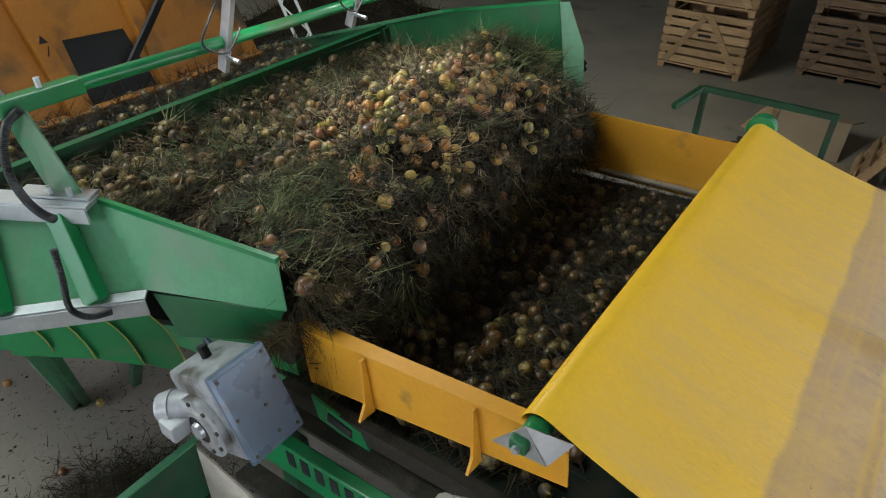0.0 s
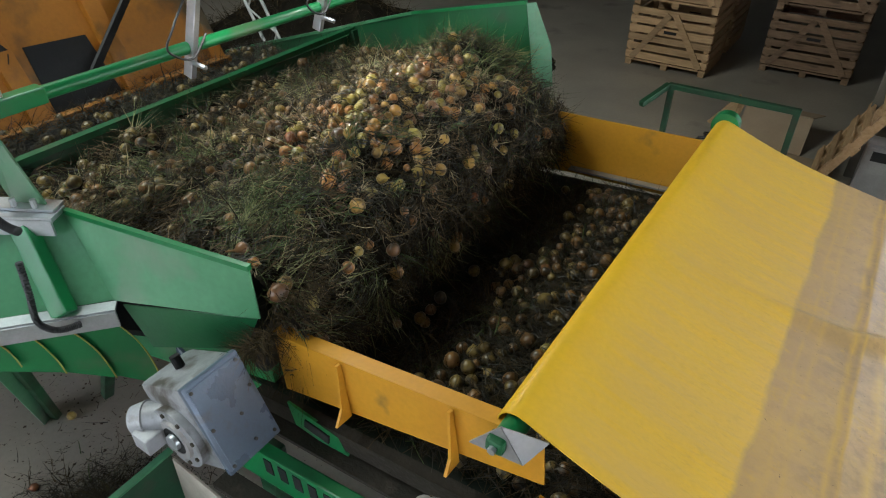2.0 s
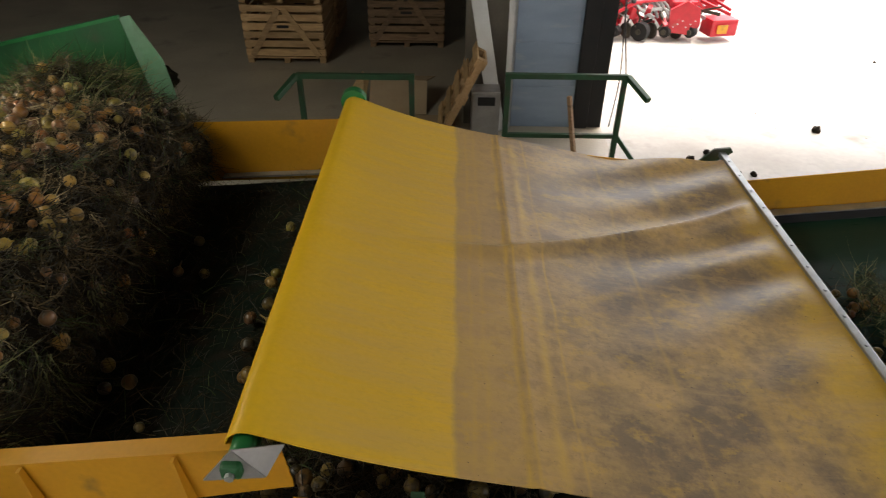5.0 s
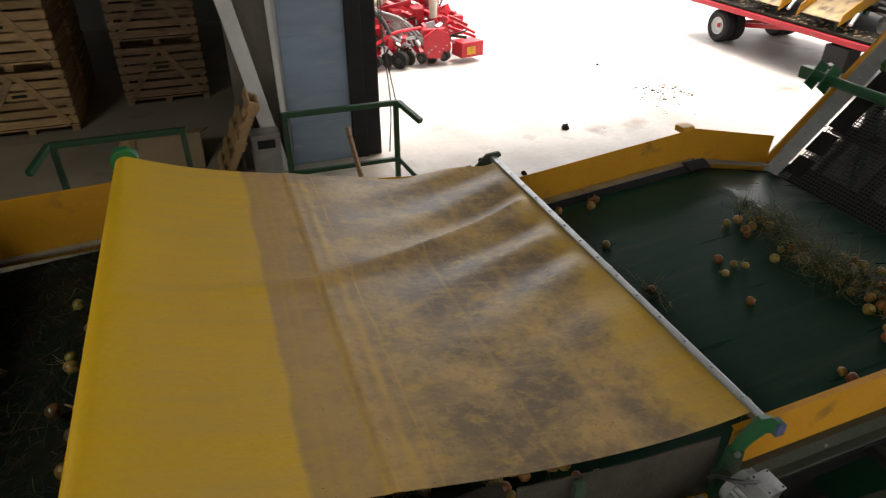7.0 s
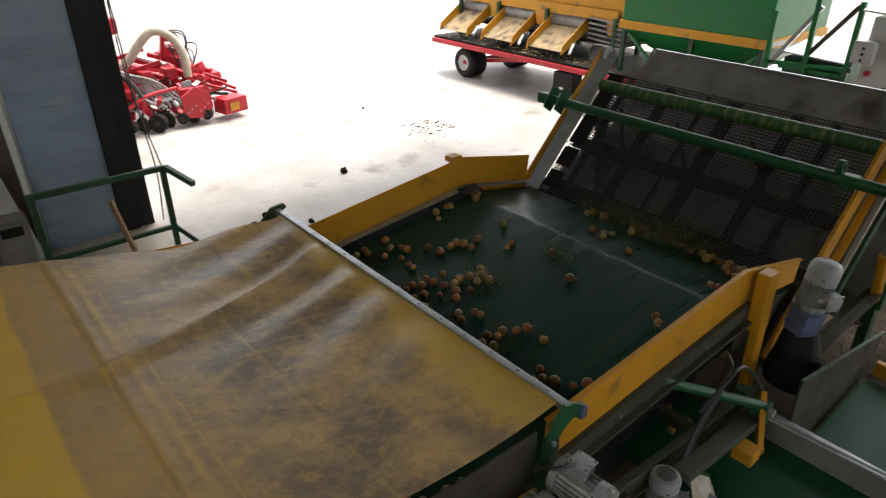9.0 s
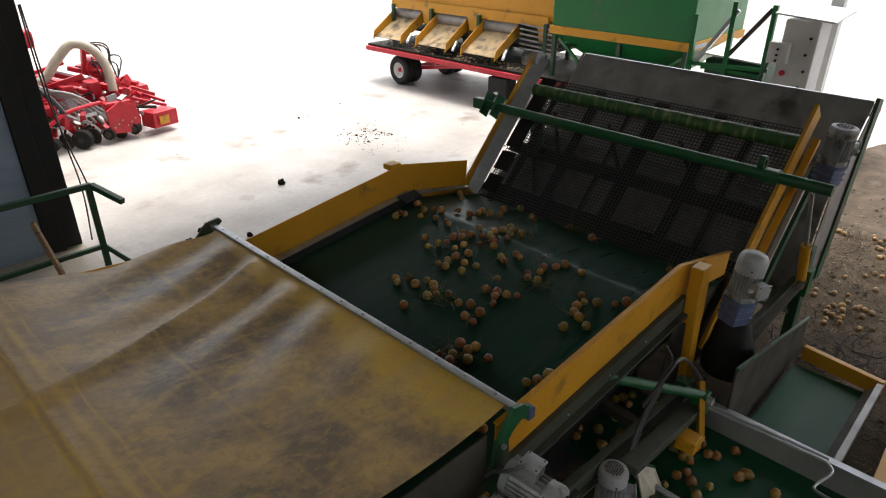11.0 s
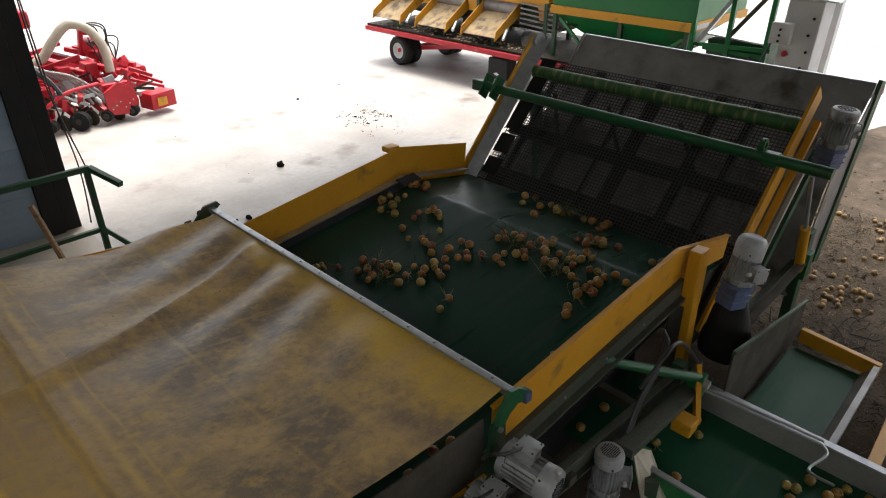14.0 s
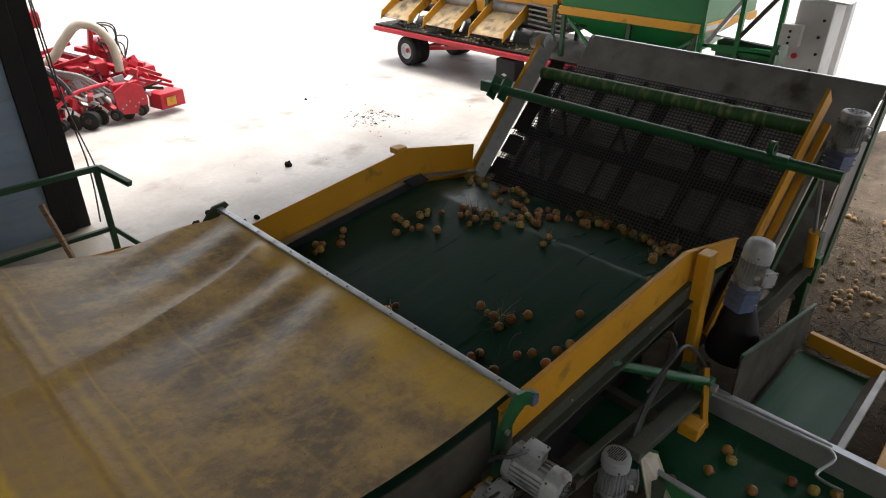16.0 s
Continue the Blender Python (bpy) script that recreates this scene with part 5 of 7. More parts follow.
def build_jamb():
    j = tagged(new("door_1"), "folded blue-grey hall door with a black edge seal", "door", kind="structure")
    for k in range(10):
        z = k * 0.52
        part("door_leaf", box(B(), (0.78, 7.6, z + 0.001), (1.53, 7.68, z + 0.519), None, 0.003), BLUE_PANEL, j)
    part("edge_seal", box(B(), (1.534, 7.56, 0.0), (1.72, 7.75, 5.2), None, 0.01), BLACK, j, "black rubber edge seal")
    part("edge_seal", box(B(), (1.724, 7.60, 0.0), (1.90, 7.75, 5.2), None, 0.01), BLACK, j)
    part("guide_rail", box(B(), (0.69, 7.58, 0.0), (0.775, 7.70, 5.2)), STEEL, j)
    part("jamb_post", bar(B(), (0.62, 7.50, 0.0), (0.02, 7.60, 3.2), 0.17, 0.10, 0.008, up=(0, 1, 0)), WHITE, j, "white leaning post")
    part("jamb_panel", box(B(), (0.20, 7.66, 0.0), (0.76, 7.72, 5.2), None, 0.006), PLASTER, j, "brown-grey jamb panel")
    part("jamb_board", bar(B(), (0.72, 7.5, 0.0), (0.66, 7.55, 5.0), 0.06, 0.03, 0.004, up=(0, 1, 0)), WHITE, j)
    part("rolled_sheet", bar(B(), (0.20, 7.56, 2.05), (0.14, 7.58, 3.4), 0.24, 0.10, 0.03, up=(0, 1, 0)), BLUE_PANEL, j, "blue-grey sheet hung on the jamb")
    part("cable", tube(B(), [(1.93, 7.58, 2.6), (1.96, 7.5, 1.4), (2.0, 7.45, 0.7), (1.95, 7.4, 0.1)], 0.008, 6), HOSE, j, "black hanging cable")
    part("cable", tube(B(), [(1.91, 7.56, 2.6), (1.93, 7.5, 1.6), (2.08, 7.45, 0.6), (2.02, 7.4, 0.05)], 0.008, 6), HOSE, j)


build_jamb()


def build_orange_trailer():
    t = thing("tipping_trailer", "orange-yellow ribbed tipping trailer backed up to the hopper", "trailer", (-4.4, 2.4, 0))
    inv = Matrix.Translation((4.4, -2.4, 0))

    def P(name, bm, m, label="", parent=None):
        bm.transform(inv)
        return part(name, bm, m, parent or t, label)

    def at(y, v, n=0.0):
        """On the leaning tail wall: v metres up from its lower edge, n proud of it."""
        return Vector((-3.75 - 0.42 * v + 0.9 * n, y, 1.84 + 0.9 * v + 0.42 * n))

    P("tail_wall", sheet(B(), [at(0.2, 0), at(3.03, 0), at(3.03, 1.9), at(0.2, 1.9)], 0.02), TRAILER_Y)
    for y in (0.5, 1.22, 1.72, 2.32, 2.98):
        P("rib", bar(B(), at(y, 0.0, 0.03), at(y - 0.04, 1.9, 0.03), 0.11 if y < 2.9 else 0.07, 0.06, 0.01, up=(0.9, 0, 0.42)), TRAILER_Y)
    P("lower_sill", bar(B(), at(0.2, 0.0, 0.02), at(3.05, 0.0, 0.02), 0.09, 0.07, 0.008), TRAILER_Y)
    P("tail_apron", sheet(B(), [at(0.3, 0.0, -0.02), at(3.03, 0.0, -0.02), Vector((-3.40, 3.5, 1.80)), Vector((-3.40, 0.6, 1.80))], 0.01), BLACK, "sagging black rubber apron")
    P("hatch", sheet(B(), [at(1.82, 0.02, 0.012), at(2.24, 0.02, 0.012), at(2.20, 0.40, 0.012), at(1.84, 0.42, 0.012)], 0.012), BLACK, "black rubber hatch flap")
    P("latch_arm", bar(B(), at(2.08, 0.16, 0.07), at(2.75, 0.72, 0.07), 0.02, 0.05), BLACK)
    sign = P("warning_sticker", sheet(B(), [at(1.69, 0.33, 0.064), at(1.76, 0.33, 0.064), at(1.75, 0.47, 0.064), at(1.68, 0.47, 0.064)], 0.002), TRAILER_Y, "warning sticker with a black triangle")
    P("pictogram", sheet(B(), [at(1.695, 0.42, 0.067), at(1.745, 0.42, 0.067), at(1.72, 0.465, 0.067)], 0.002), BLACK, parent=sign)
    P("pictogram", bar(B(), at(1.71, 0.35, 0.067), at(1.735, 0.40, 0.067), 0.002, 0.012), BLACK, parent=sign)
    lad = P("ladder_rail", bar(B(), at(1.42, 0.0, 0.10), at(1.22, 0.9, 0.10), 0.03, 0.05), STEEL)
    P("ladder_rail", bar(B(), at(1.16, 0.0, 0.10), at(0.96, 0.9, 0.10), 0.03, 0.05), STEEL)
    for v in (0.12, 0.40, 0.68):
        P("rung", rod(B(), at(1.14 - 0.22 * v, v, 0.10), at(1.40 - 0.22 * v, v, 0.10), 0.014, seg=8), STEEL, parent=lad)
    P("side_wall", sheet(B(), [at(3.03, 0), at(3.03, 1.9), at(3.03, 1.9) + Vector((-5, 0, 0)), at(3.03, 0) + Vector((-5, 0, -0.6))], 0.02), TRAILER_Y)
    P("floor", sheet(B(), [at(0.2, 0), at(3.03, 0), at(3.03, 0) + Vector((-5, 0, -0.6)), at(0.2, 0) + Vector((-5, 0, -0.6))], 0.03), TRAILER_Y)
    P("chassis", box(B(), (-8.4, 0.9, 0.7), (-4.2, 2.4, 0.95)), FRAME)
    for x in (-5.6, -7.0):
        for y in (0.6, 2.6):
            P("wheel", rod(B(), (x, y - 0.15, 0.5), (x, y + 0.15, 0.5), 0.5, seg=28), BLACK)
    P("support_ram", bar(B(), (-4.6, 1.6, 0.9), (-4.4, 1.6, 1.75), 0.12, 0.12), FRAME)


build_orange_trailer()


# ---- lower belts beside the machine ----
def build_lower():
    c = thing("lower_cross_conveyor", "low cross conveyor with a green belt and worn steel sides", "conveyor", (3.1, 0.2, 0))
    inv = Matrix.Translation((-3.1, -0.2, 0))

    def P(name, bm, m, label="", smooth=False):
        bm.transform(inv)
        return part(name, bm, m, c, label, smooth)

    P("belt", strip_mesh_bm(span(2.68, 3.47, 14), span(-1.6, 4.3, 30), lambda x, y: 0.47 + 0.02 * math.cos((x - 3.07) * 4)), BELT_LIT, "green rubber belt")
    P("side_wall", sheet(B(), [(3.50, 1.05, 0.62), (3.50, -1.6, 0.62), (3.47, -1.6, 0.44), (3.47, 1.05, 0.44)], 0.012), STEEL_WORN, "worn grey steel side")
    P("side_rim", bar(B(), (3.51, 1.05, 0.625), (3.51, -1.6, 0.625), 0.05, 0.012), STEEL)
    P("side_wall", sheet(B(), [(2.66, 1.05, 0.60), (2.66, -1.6, 0.60), (2.69, -1.6, 0.40), (2.69, 1.05, 0.40)], 0.012), GREEN)
    P("side_rim", bar(B(), (2.655, 1.05, 0.605), (2.655, -1.6, 0.605), 0.035, 0.012), STEEL)
    P("end_plate", sheet(B(), [(2.54, 1.02, 0.80), (2.72, 0.98, 0.66), (2.68, 0.78, 0.38), (2.52, 0.86, 0.38)], 0.01), CREAM, "scuffed pale end plate")
    P("plate_rim", bar(B(), (2.54, 1.025, 0.805), (2.72, 0.985, 0.665), 0.02, 0.015), GREEN_MID)
    P("support", bar(B(), (3.58, -1.2, 0.60), (3.58, -1.2, 0.0), 0.07, 0.07), GREEN_DARK)
    P("support", bar(B(), (3.58, 1.0, 0.60), (3.58, 1.0, 0.0), 0.07, 0.07), GREEN_DARK)
    P("support", bar(B(), (2.60, 0.9, 0.60), (2.60, 0.9, 0.0), 0.07, 0.07), GREEN_DARK)
    for o in (0.0, 0.035):
        P("guide_rod", rod(B(), (3.36 + o, 1.02, 0.70), (3.44 + o, 0.30, 0.66), 0.009, seg=8), STEEL)
    P("guide_rod", tube(B(), [(3.44, 0.30, 0.66), (3.40, 0.26, 0.64), (3.26, 0.30, 0.62), (3.22, 0.27, 0.62), (3.22, 0.16, 0.62)], 0.009, 6), STEEL)

    t = thing("side_tray_conveyor", "short side tray with a green belt and a yellow end plate", "conveyor", (4.2, 0.6, 0))
    inv2 = Matrix.Translation((-4.2, -0.6, 0))

    def Q(name, bm, m, label=""):
        bm.transform(inv2)
        return part(name, bm, m, t, label)

    Q("belt", box(B(), (3.56, 0.36, 0.24), (4.86, 0.86, 0.28), None, 0.01), BELT_LIT, "smooth green rubber belt")
    Q("rim", bar(B(), (3.56, 0.29, 0.37), (4.90, 0.29, 0.36), 0.04, 0.06), STEEL_WORN)
    Q("side_wall", sheet(B(), [(3.56, 0.31, 0.35), (4.88, 0.31, 0.35), (4.88, 0.37, 0.27), (3.56, 0.37, 0.27)], 0.008), STEEL_WORN)
    Q("end_plate", bar(B(), (4.90, 0.27, 0.34), (4.98, 0.84, 0.34), 0.05, 0.12, 0.006), YELLOW, "yellow end plate")
    Q("back_plate", sheet(B(), [(3.50, 0.90, 0.95), (3.95, 0.90, 0.86), (5.12, 0.90, 0.56), (5.05, 0.90, 0.20), (3.56, 0.90, 0.20)], 0.012), FRAME, "grimy steel back plate")
    Q("plate_edge", bar(B(), (3.50, 0.895, 0.955), (5.12, 0.895, 0.565), 0.02, 0.02), GREEN_DARK)
    for x in (3.75, 4.75):
        Q("leg", bar(B(), (x, 0.6, 0.25), (x, 0.6, 0.0), 0.07, 0.07), GREEN_DARK)
    b = thing("yellow_channel", "soiled yellow steel channel on the soil", "channel", (4.3, 0.08, 0))
    part("web", bar(B(), (-0.5, 0, 0.14), (0.6, 0.03, 0.14), 0.02, 0.26), YELLOW, b)
    part("flange", bar(B(), (-0.5, -0.03, 0.27), (0.6, 0.0, 0.27), 0.07, 0.015), YELLOW, b)

    f = thing("machine_subframe", "soiled green and grey frame rails below the transfer belt", "frame", (2.8, 1.15, 0))
    inv3 = Matrix.Translation((-2.8, -1.15, 0))

    def R(name, bm, m, label="", smooth=False):
        bm.transform(inv3)
        return part(name, bm, m, f, label, smooth)

    R("rail", bar(B(), (1.75, 1.16, 0.88), (3.55, 1.16, 0.66), 0.05, 0.10, 0.005), FRAME_GREEN)
    R("rail_lip", bar(B(), (1.75, 1.13, 0.835), (3.55, 1.13, 0.615), 0.05, 0.012, 0.003), FRAME_GREEN)
    R("rail", bar(B(), (2.45, 1.02, 0.83), (3.38, 1.02, 0.71), 0.10, 0.05, 0.005), FRAME_GREEN)
    # added black sheet that stands for the dark void under the belt
    R("dark_apron", sheet(B(), [(1.75, 1.52, 0.30), (3.55, 1.52, 0.30), (3.55, 1.56, 0.92), (1.75, 1.56, 0.92)], 0.01), BLACK, "added black sheet for the dark void below the belt")
    R("cross_tube", rod(B(), (2.70, 1.36, 1.10), (3.30, 1.0, 0.82), 0.030, seg=16), GREEN_MID, "green round cross tube", True)
    R("cross_rail", bar(B(), (2.1, 1.1, 0.82), (2.1, 3.6, 0.86), 0.06, 0.06), FRAME)
    R("cross_rail", bar(B(), (2.9, 1.1, 0.72), (2.9, 3.6, 0.80), 0.06, 0.06), FRAME)
    R("motor_bracket", bar(B(), (1.85, 1.28, 0.88), (1.53, 1.28, 1.06), 0.10, 0.03), FRAME)
    R("motor_bracket", bar(B(), (1.85, 1.25, 0.90), (1.70, 1.25, 1.20), 0.10, 0.03), FRAME)
    R("bracket", box(B(), (3.27, 0.96, 0.68), (3.35, 1.06, 0.84), None, 0.01), GREEN_MID)
    R("pivot_pin", rod(B(), (3.30, 0.93, 0.80), (3.30, 1.10, 0.80), 0.028, seg=14), STEEL_WORN, "", True)
    R("bracket_ear", bar(B(), (3.33, 1.0, 0.82), (3.26, 0.98, 0.62), 0.06, 0.02, 0.004), GREEN_DARK)
    R("bracket", box(B(), (3.00, 0.88, 0.61), (3.11, 1.00, 0.70), None, 0.008), YELLOW, "yellow bracket")
    R("bracket_tongue", box(B(), (3.11, 0.885, 0.625), (3.17, 0.91, 0.65), None, 0.004), YELLOW)
    R("bracket", bar(B(), (3.14, 0.90, 0.62), (3.36, 1.04, 0.86), 0.03, 0.08), YELLOW)
    for x, y in ((1.8, 1.16), (3.4, 1.16), (2.1, 3.5), (2.9, 3.5)):
        R("leg", bar(B(), (x, y, 0.84 - 0.05 * (x > 3)), (x, y, 0.0), 0.08, 0.08, 0.005, up=(1, 0, 0)), GREEN_DARK)
    for o in (0.0, 0.022, 0.044):
        R("hydraulic_hose", tube(B(), [(3.02 + o, 1.20, 1.20), (2.93 + o, 1.09 + o, 1.25), (2.80 + o, 1.08, 1.13), (2.66 + o, 1.08, 0.98), (2.56 + o, 1.07, 0.82), (2.50 + o, 1.06, 0.60)], 0.011, 8), HOSE, "black hydraulic hose", True)
    R("hydraulic_hose", tube(B(), [(2.70, 1.10, 1.05), (2.80, 1.05, 1.22), (2.97, 1.05, 1.24), (3.20, 1.05, 1.05), (3.42, 1.05, 0.82), (3.60, 1.10, 0.72)], 0.011, 8), HOSE, "", True)
    bm = lathe(B(), [(0.13, 0.0), (0.175, 0.02), (0.17, 0.10), (0.145, 0.22), (0.115, 0.34), (0.085, 0.44)], Matrix.Translation((3.99, 1.10, 0.60)) @ Euler((0, radians(-6), 0)).to_matrix().to_4x4(), 24)
    for v in bm.verts:
        v.co += Vector((0.035, 0.03, 0.012)) * noise.noise(v.co * 9)
    R("guard_boot", bm, BLACK, "black rubber boot", True)
    # added backing sheet, hides lit soil so the gap below the web stays dark
    R("web_guard", sheet(B(), [(3.66, 1.40, 0.35), (4.75, 1.40, 0.35), (4.60, 1.40, 0.98), (3.66, 1.40, 1.05)], 0.012), FRAME, "added sheet that darkens the gap below the web")
    R("web_rail", bar(B(), (4.05, 1.16, 0.62), (5.45, 1.14, 0.66), 0.05, 0.09, 0.005), FRAME_GREEN)
    R("web_rail", bar(B(), (4.05, 1.06, 0.70), (5.45, 1.06, 0.74), 0.06, 0.012, 0.003), FRAME)
    R("rail_bracket", box(B(), (5.38, 1.02, 0.58), (5.50, 1.12, 0.82), None, 0.008), GREEN_MID)

    g = thing("discharge_chute", "dark green steel chute below the gear motor", "chute", (-2.2, 0.95, 0))
    part("side", sheet(B(), [(-0.13, 0.18, 0.64), (-0.15, -0.85, 0.60), (-0.12, -0.85, 0.26), (-0.10, 0.18, 0.26)], 0.012), GREEN_DARK, g)
    part("rim", bar(B(), (-0.13, 0.19, 0.65), (-0.15, -0.85, 0.61), 0.04, 0.012), GREEN_PALE, g)
    part("side", sheet(B(), [(-0.07, 0.16, 0.66), (0.42, 0.15, 0.60), (0.40, 0.15, 0.24), (-0.05, 0.14, 0.24)], 0.012), CREAM, g, "scuffed pale plate")
    part("pan", sheet(B(), [(-0.14, 0.17, 0.25), (0.45, 0.17, 0.25), (0.45, -0.85, 0.25), (-0.14, -0.85, 0.25)], 0.02), BELT, g)
    for x, y in ((-0.08, -0.7), (0.38, -0.7), (0.08, 0.1)):
        part("leg", bar(B(), (x, y, 0.26), (x, y, 0.0), 0.06, 0.06, up=(1, 0, 0)), GREEN_DARK, g)


build_lower()


# ---- yard machines ----
def build_planter():
    p = thing("red_planter", "red painted field planter with hoses parked on the yard", "farm machine", (3.52, 11.95, 0))
    inv = Matrix.Translation((-3.6, -11.8, 0))
    rnd = random.Random(11)

    def P(name, bm, m, label="", smooth=False, parent=None):
        bm.transform(inv)
        return part(name, bm, m, parent or p, label, smooth)

    for y in (11.7, 12.4, 13.0):
        P("frame_beam", bar(B(), (1.6, y, 0.62), (4.6, y, 0.58), 0.10, 0.10, 0.01), RED)
    for x in (1.8, 2.6, 3.4, 4.2):
        P("frame_beam", bar(B(), (x, 11.5, 0.55), (x + 0.1, 13.3, 0.66), 0.08, 0.10, 0.01), RED)
    P("front_box", box(B(), (4.38, 10.9, 0.10), (4.86, 11.25, 0.37), Matrix.Translation((4.6, 11, 0.3)) @ pose(0, 0, 0, 0, 0, 12) @ Matrix.Translation((-4.6, -11, -0.3)), 0.02), RED, "red guard box with a yellow sticker")
    P("sticker", sheet(B(), [(4.50, 10.84, 0.16), (4.68, 10.877, 0.16), (4.68, 10.877, 0.30), (4.50, 10.84, 0.30)], 0.004), YELLOW)
    P("gear_guard", box(B(), (3.75, 11.05, 0.22), (4.2, 11.3, 0.62), None, 0.05), RED)
    P("gear_guard", rod(B(), (4.05, 10.98, 0.30), (4.05, 11.2, 0.30), 0.20, seg=24), RED, "", True)
    P("gear_guard", box(B(), (4.15, 11.5, 0.35), (4.7, 12.0, 0.72), Matrix.Rotation(0.0, 4, "Z"), 0.06), RED)
    for i in range(6):
        x = 1.75 + i * 0.42
        unit = P("row_unit", bar(B(), (x, 11.6, 0.62), (x + 0.25, 10.95, 0.22), 0.09, 0.10, 0.01), RED)
        P("press_wheel", rod(B(), (x + 0.22, 10.90, 0.16), (x + 0.30, 10.99, 0.16), 0.15 if i == 3 else 0.09, seg=20), BLACK, parent=unit)
        P("wheel_hub", rod(B(), (x + 0.20, 10.885, 0.16), (x + 0.225, 10.91, 0.16), 0.045, seg=14), FRAME, parent=unit)
        P("seed_box", box(B(), (x - 0.12, 11.55, 0.66), (x + 0.08, 11.85, 0.88), None, 0.03), RED, parent=unit)
        P("link_rod", bar(B(), (x + 0.05, 11.3, 0.55), (x + 0.45, 10.95, 0.38), 0.03, 0.05), STEEL, parent=unit)
        P("coulter", rod(B(), (x + 0.05, 11.12, 0.12), (x + 0.09, 11.14, 0.12), 0.13, seg=18), FRAME, parent=unit)
    for k in range(5):
        x = 2.1 + k * 0.42
        P("metering_cover", bar(B(), (x, 12.5, 0.98), (x + 0.75, 11.55, 0.74), 0.10, 0.08, 0.015), RED)
        P("cover_lid", bar(B(), (x + 0.1, 12.36, 1.03), (x + 0.5, 11.86, 0.90), 0.12, 0.03, 0.008), WHITE if k % 2 else RED)
    for k in range(80):
        c = Vector((rnd.uniform(1.7, 4.35), rnd.uniform(11.05, 12.6), rnd.uniform(0.30, 0.78)))
        s = Vector((rnd.uniform(0.03, 0.10), rnd.uniform(0.03, 0.12), rnd.uniform(0.03, 0.09)))
        P("bracket", box(B(), -s, s, Matrix.Translation(c) @ Euler((rnd.uniform(-0.4, 0.4), rnd.uniform(-0.4, 0.4), rnd.uniform(0, 3))).to_matrix().to_4x4(), 0.012), rnd.choice((RED, RED, RED, FRAME, STEEL)))
    P("side_guard", sheet(B(), [(3.72, 10.93, 0.16), (3.70, 10.93, 0.52), (3.95, 10.93, 0.66), (4.18, 10.93, 0.55), (4.22, 10.93, 0.30), (4.05, 10.93, 0.12)], 0.05), RED, "red riveted side guard")
    for k in range(14):
        q = Vector((2.0 + 0.13 * k, 10.95 + 0.1 * (k % 3), 0.18 + 0.05 * (k % 4)))
        P("tine", tube(B(), [q, q + Vector((0.08, 0.05, 0.12)), q + Vector((0.02, 0.12, 0.24)), q + Vector((0.14, 0.2, 0.30))], 0.018, 6), FRAME)
    P("hose_loom", tube(B(), [(1.9, 11.5, 1.75), (2.5, 11.3, 1.30), (2.95, 11.1, 0.90), (3.1, 10.95, 0.60)], 0.045, 8), HOSE, "", True)
    P("guide_arm", tube(B(), [(2.3, 11.0, 0.35), (2.8, 10.95, 0.45), (3.15, 10.95, 0.62), (3.7, 11.05, 0.66)], 0.03, 8), RED, "", True)
    P("tower", bar(B(), (3.85, 12.2, 0.6), (4.05, 12.3, 1.42), 0.07, 0.10, 0.01, up=(0, 1, 0)), RED)
    P("tower", bar(B(), (4.35, 12.2, 0.6), (4.12, 12.3, 1.38), 0.06, 0.08, 0.01, up=(0, 1, 0)), RED)
    P("blower", rod(B(), (4.12, 12.1, 0.98), (4.12, 12.40, 0.98), 0.17, seg=24), RED, "red blower housing", True)
    P("valve_block", box(B(), (4.00, 12.1, 1.22), (4.14, 12.3, 1.34), None, 0.03), RED)
    P("hopper_tank", box(B(), (2.55, 12.4, 1.38), (3.35, 13.3, 1.66), None, 0.06), RED)
    P("drawbar", bar(B(), (2.9, 12.0, 0.75), (3.7, 11.6, 1.0), 0.07, 0.08, 0.01), RED)
    P("drawbar", bar(B(), (2.5, 12.0, 0.95), (3.6, 12.1, 1.15), 0.05, 0.06, 0.01), RED)
    P("air_duct", tube(B(), [(3.02, 11.8, 0.92), (3.22, 11.75, 1.05), (3.42, 11.7, 1.30), (3.66, 11.65, 1.50), (3.92, 11.6, 1.40), (4.06, 11.5, 1.12), (4.05, 11.4, 0.72)], 0.072, 14, 0.05), CREAM, "cream corrugated air duct", True)
    for k in range(6):
        o = k * 0.05
        P("seed_hose", tube(B(), [(2.2, 12.0 - o, 1.75 - 0.3 * o), (2.7, 11.7, 1.25 - o), (3.05 + o, 11.4 - o, 0.85), (3.3 + o * 1.5, 11.15, 0.55), (3.35 + o * 2, 11.05, 0.35)], 0.022, 8), CABLE, "grey seed hose" if k == 0 else "", True)
    for k in range(110):
        a = Vector((rnd.uniform(1.6, 4.3), rnd.uniform(10.95, 12.6), rnd.uniform(0.2, 0.85)))
        b = a + Vector((rnd.uniform(-0.1, 0.5), rnd.uniform(-0.3, 0.1), rnd.uniform(-0.25, 0.12)))
        b.x = min(b.x, 4.5)
        P("linkage", bar(B(), a, b, rnd.uniform(0.012, 0.03), rnd.uniform(0.02, 0.06), 0.004), rnd.choice((RED, RED, RED, STEEL, FRAME, BLACK)))
    P("box_hanger", bar(B(), (4.25, 11.2, 0.60), (4.75, 11.05, 0.42), 0.06, 0.05, 0.01), RED)
    P("box_hanger", bar(B(), (4.30, 11.6, 0.70), (4.80, 11.20, 0.45), 0.05, 0.05, 0.01), RED)
    for k in range(12):
        q = Vector((4.1 + 0.06 * (k % 6), 11.25 + 0.14 * (k // 3), 0.52 + 0.10 * (k % 4)))
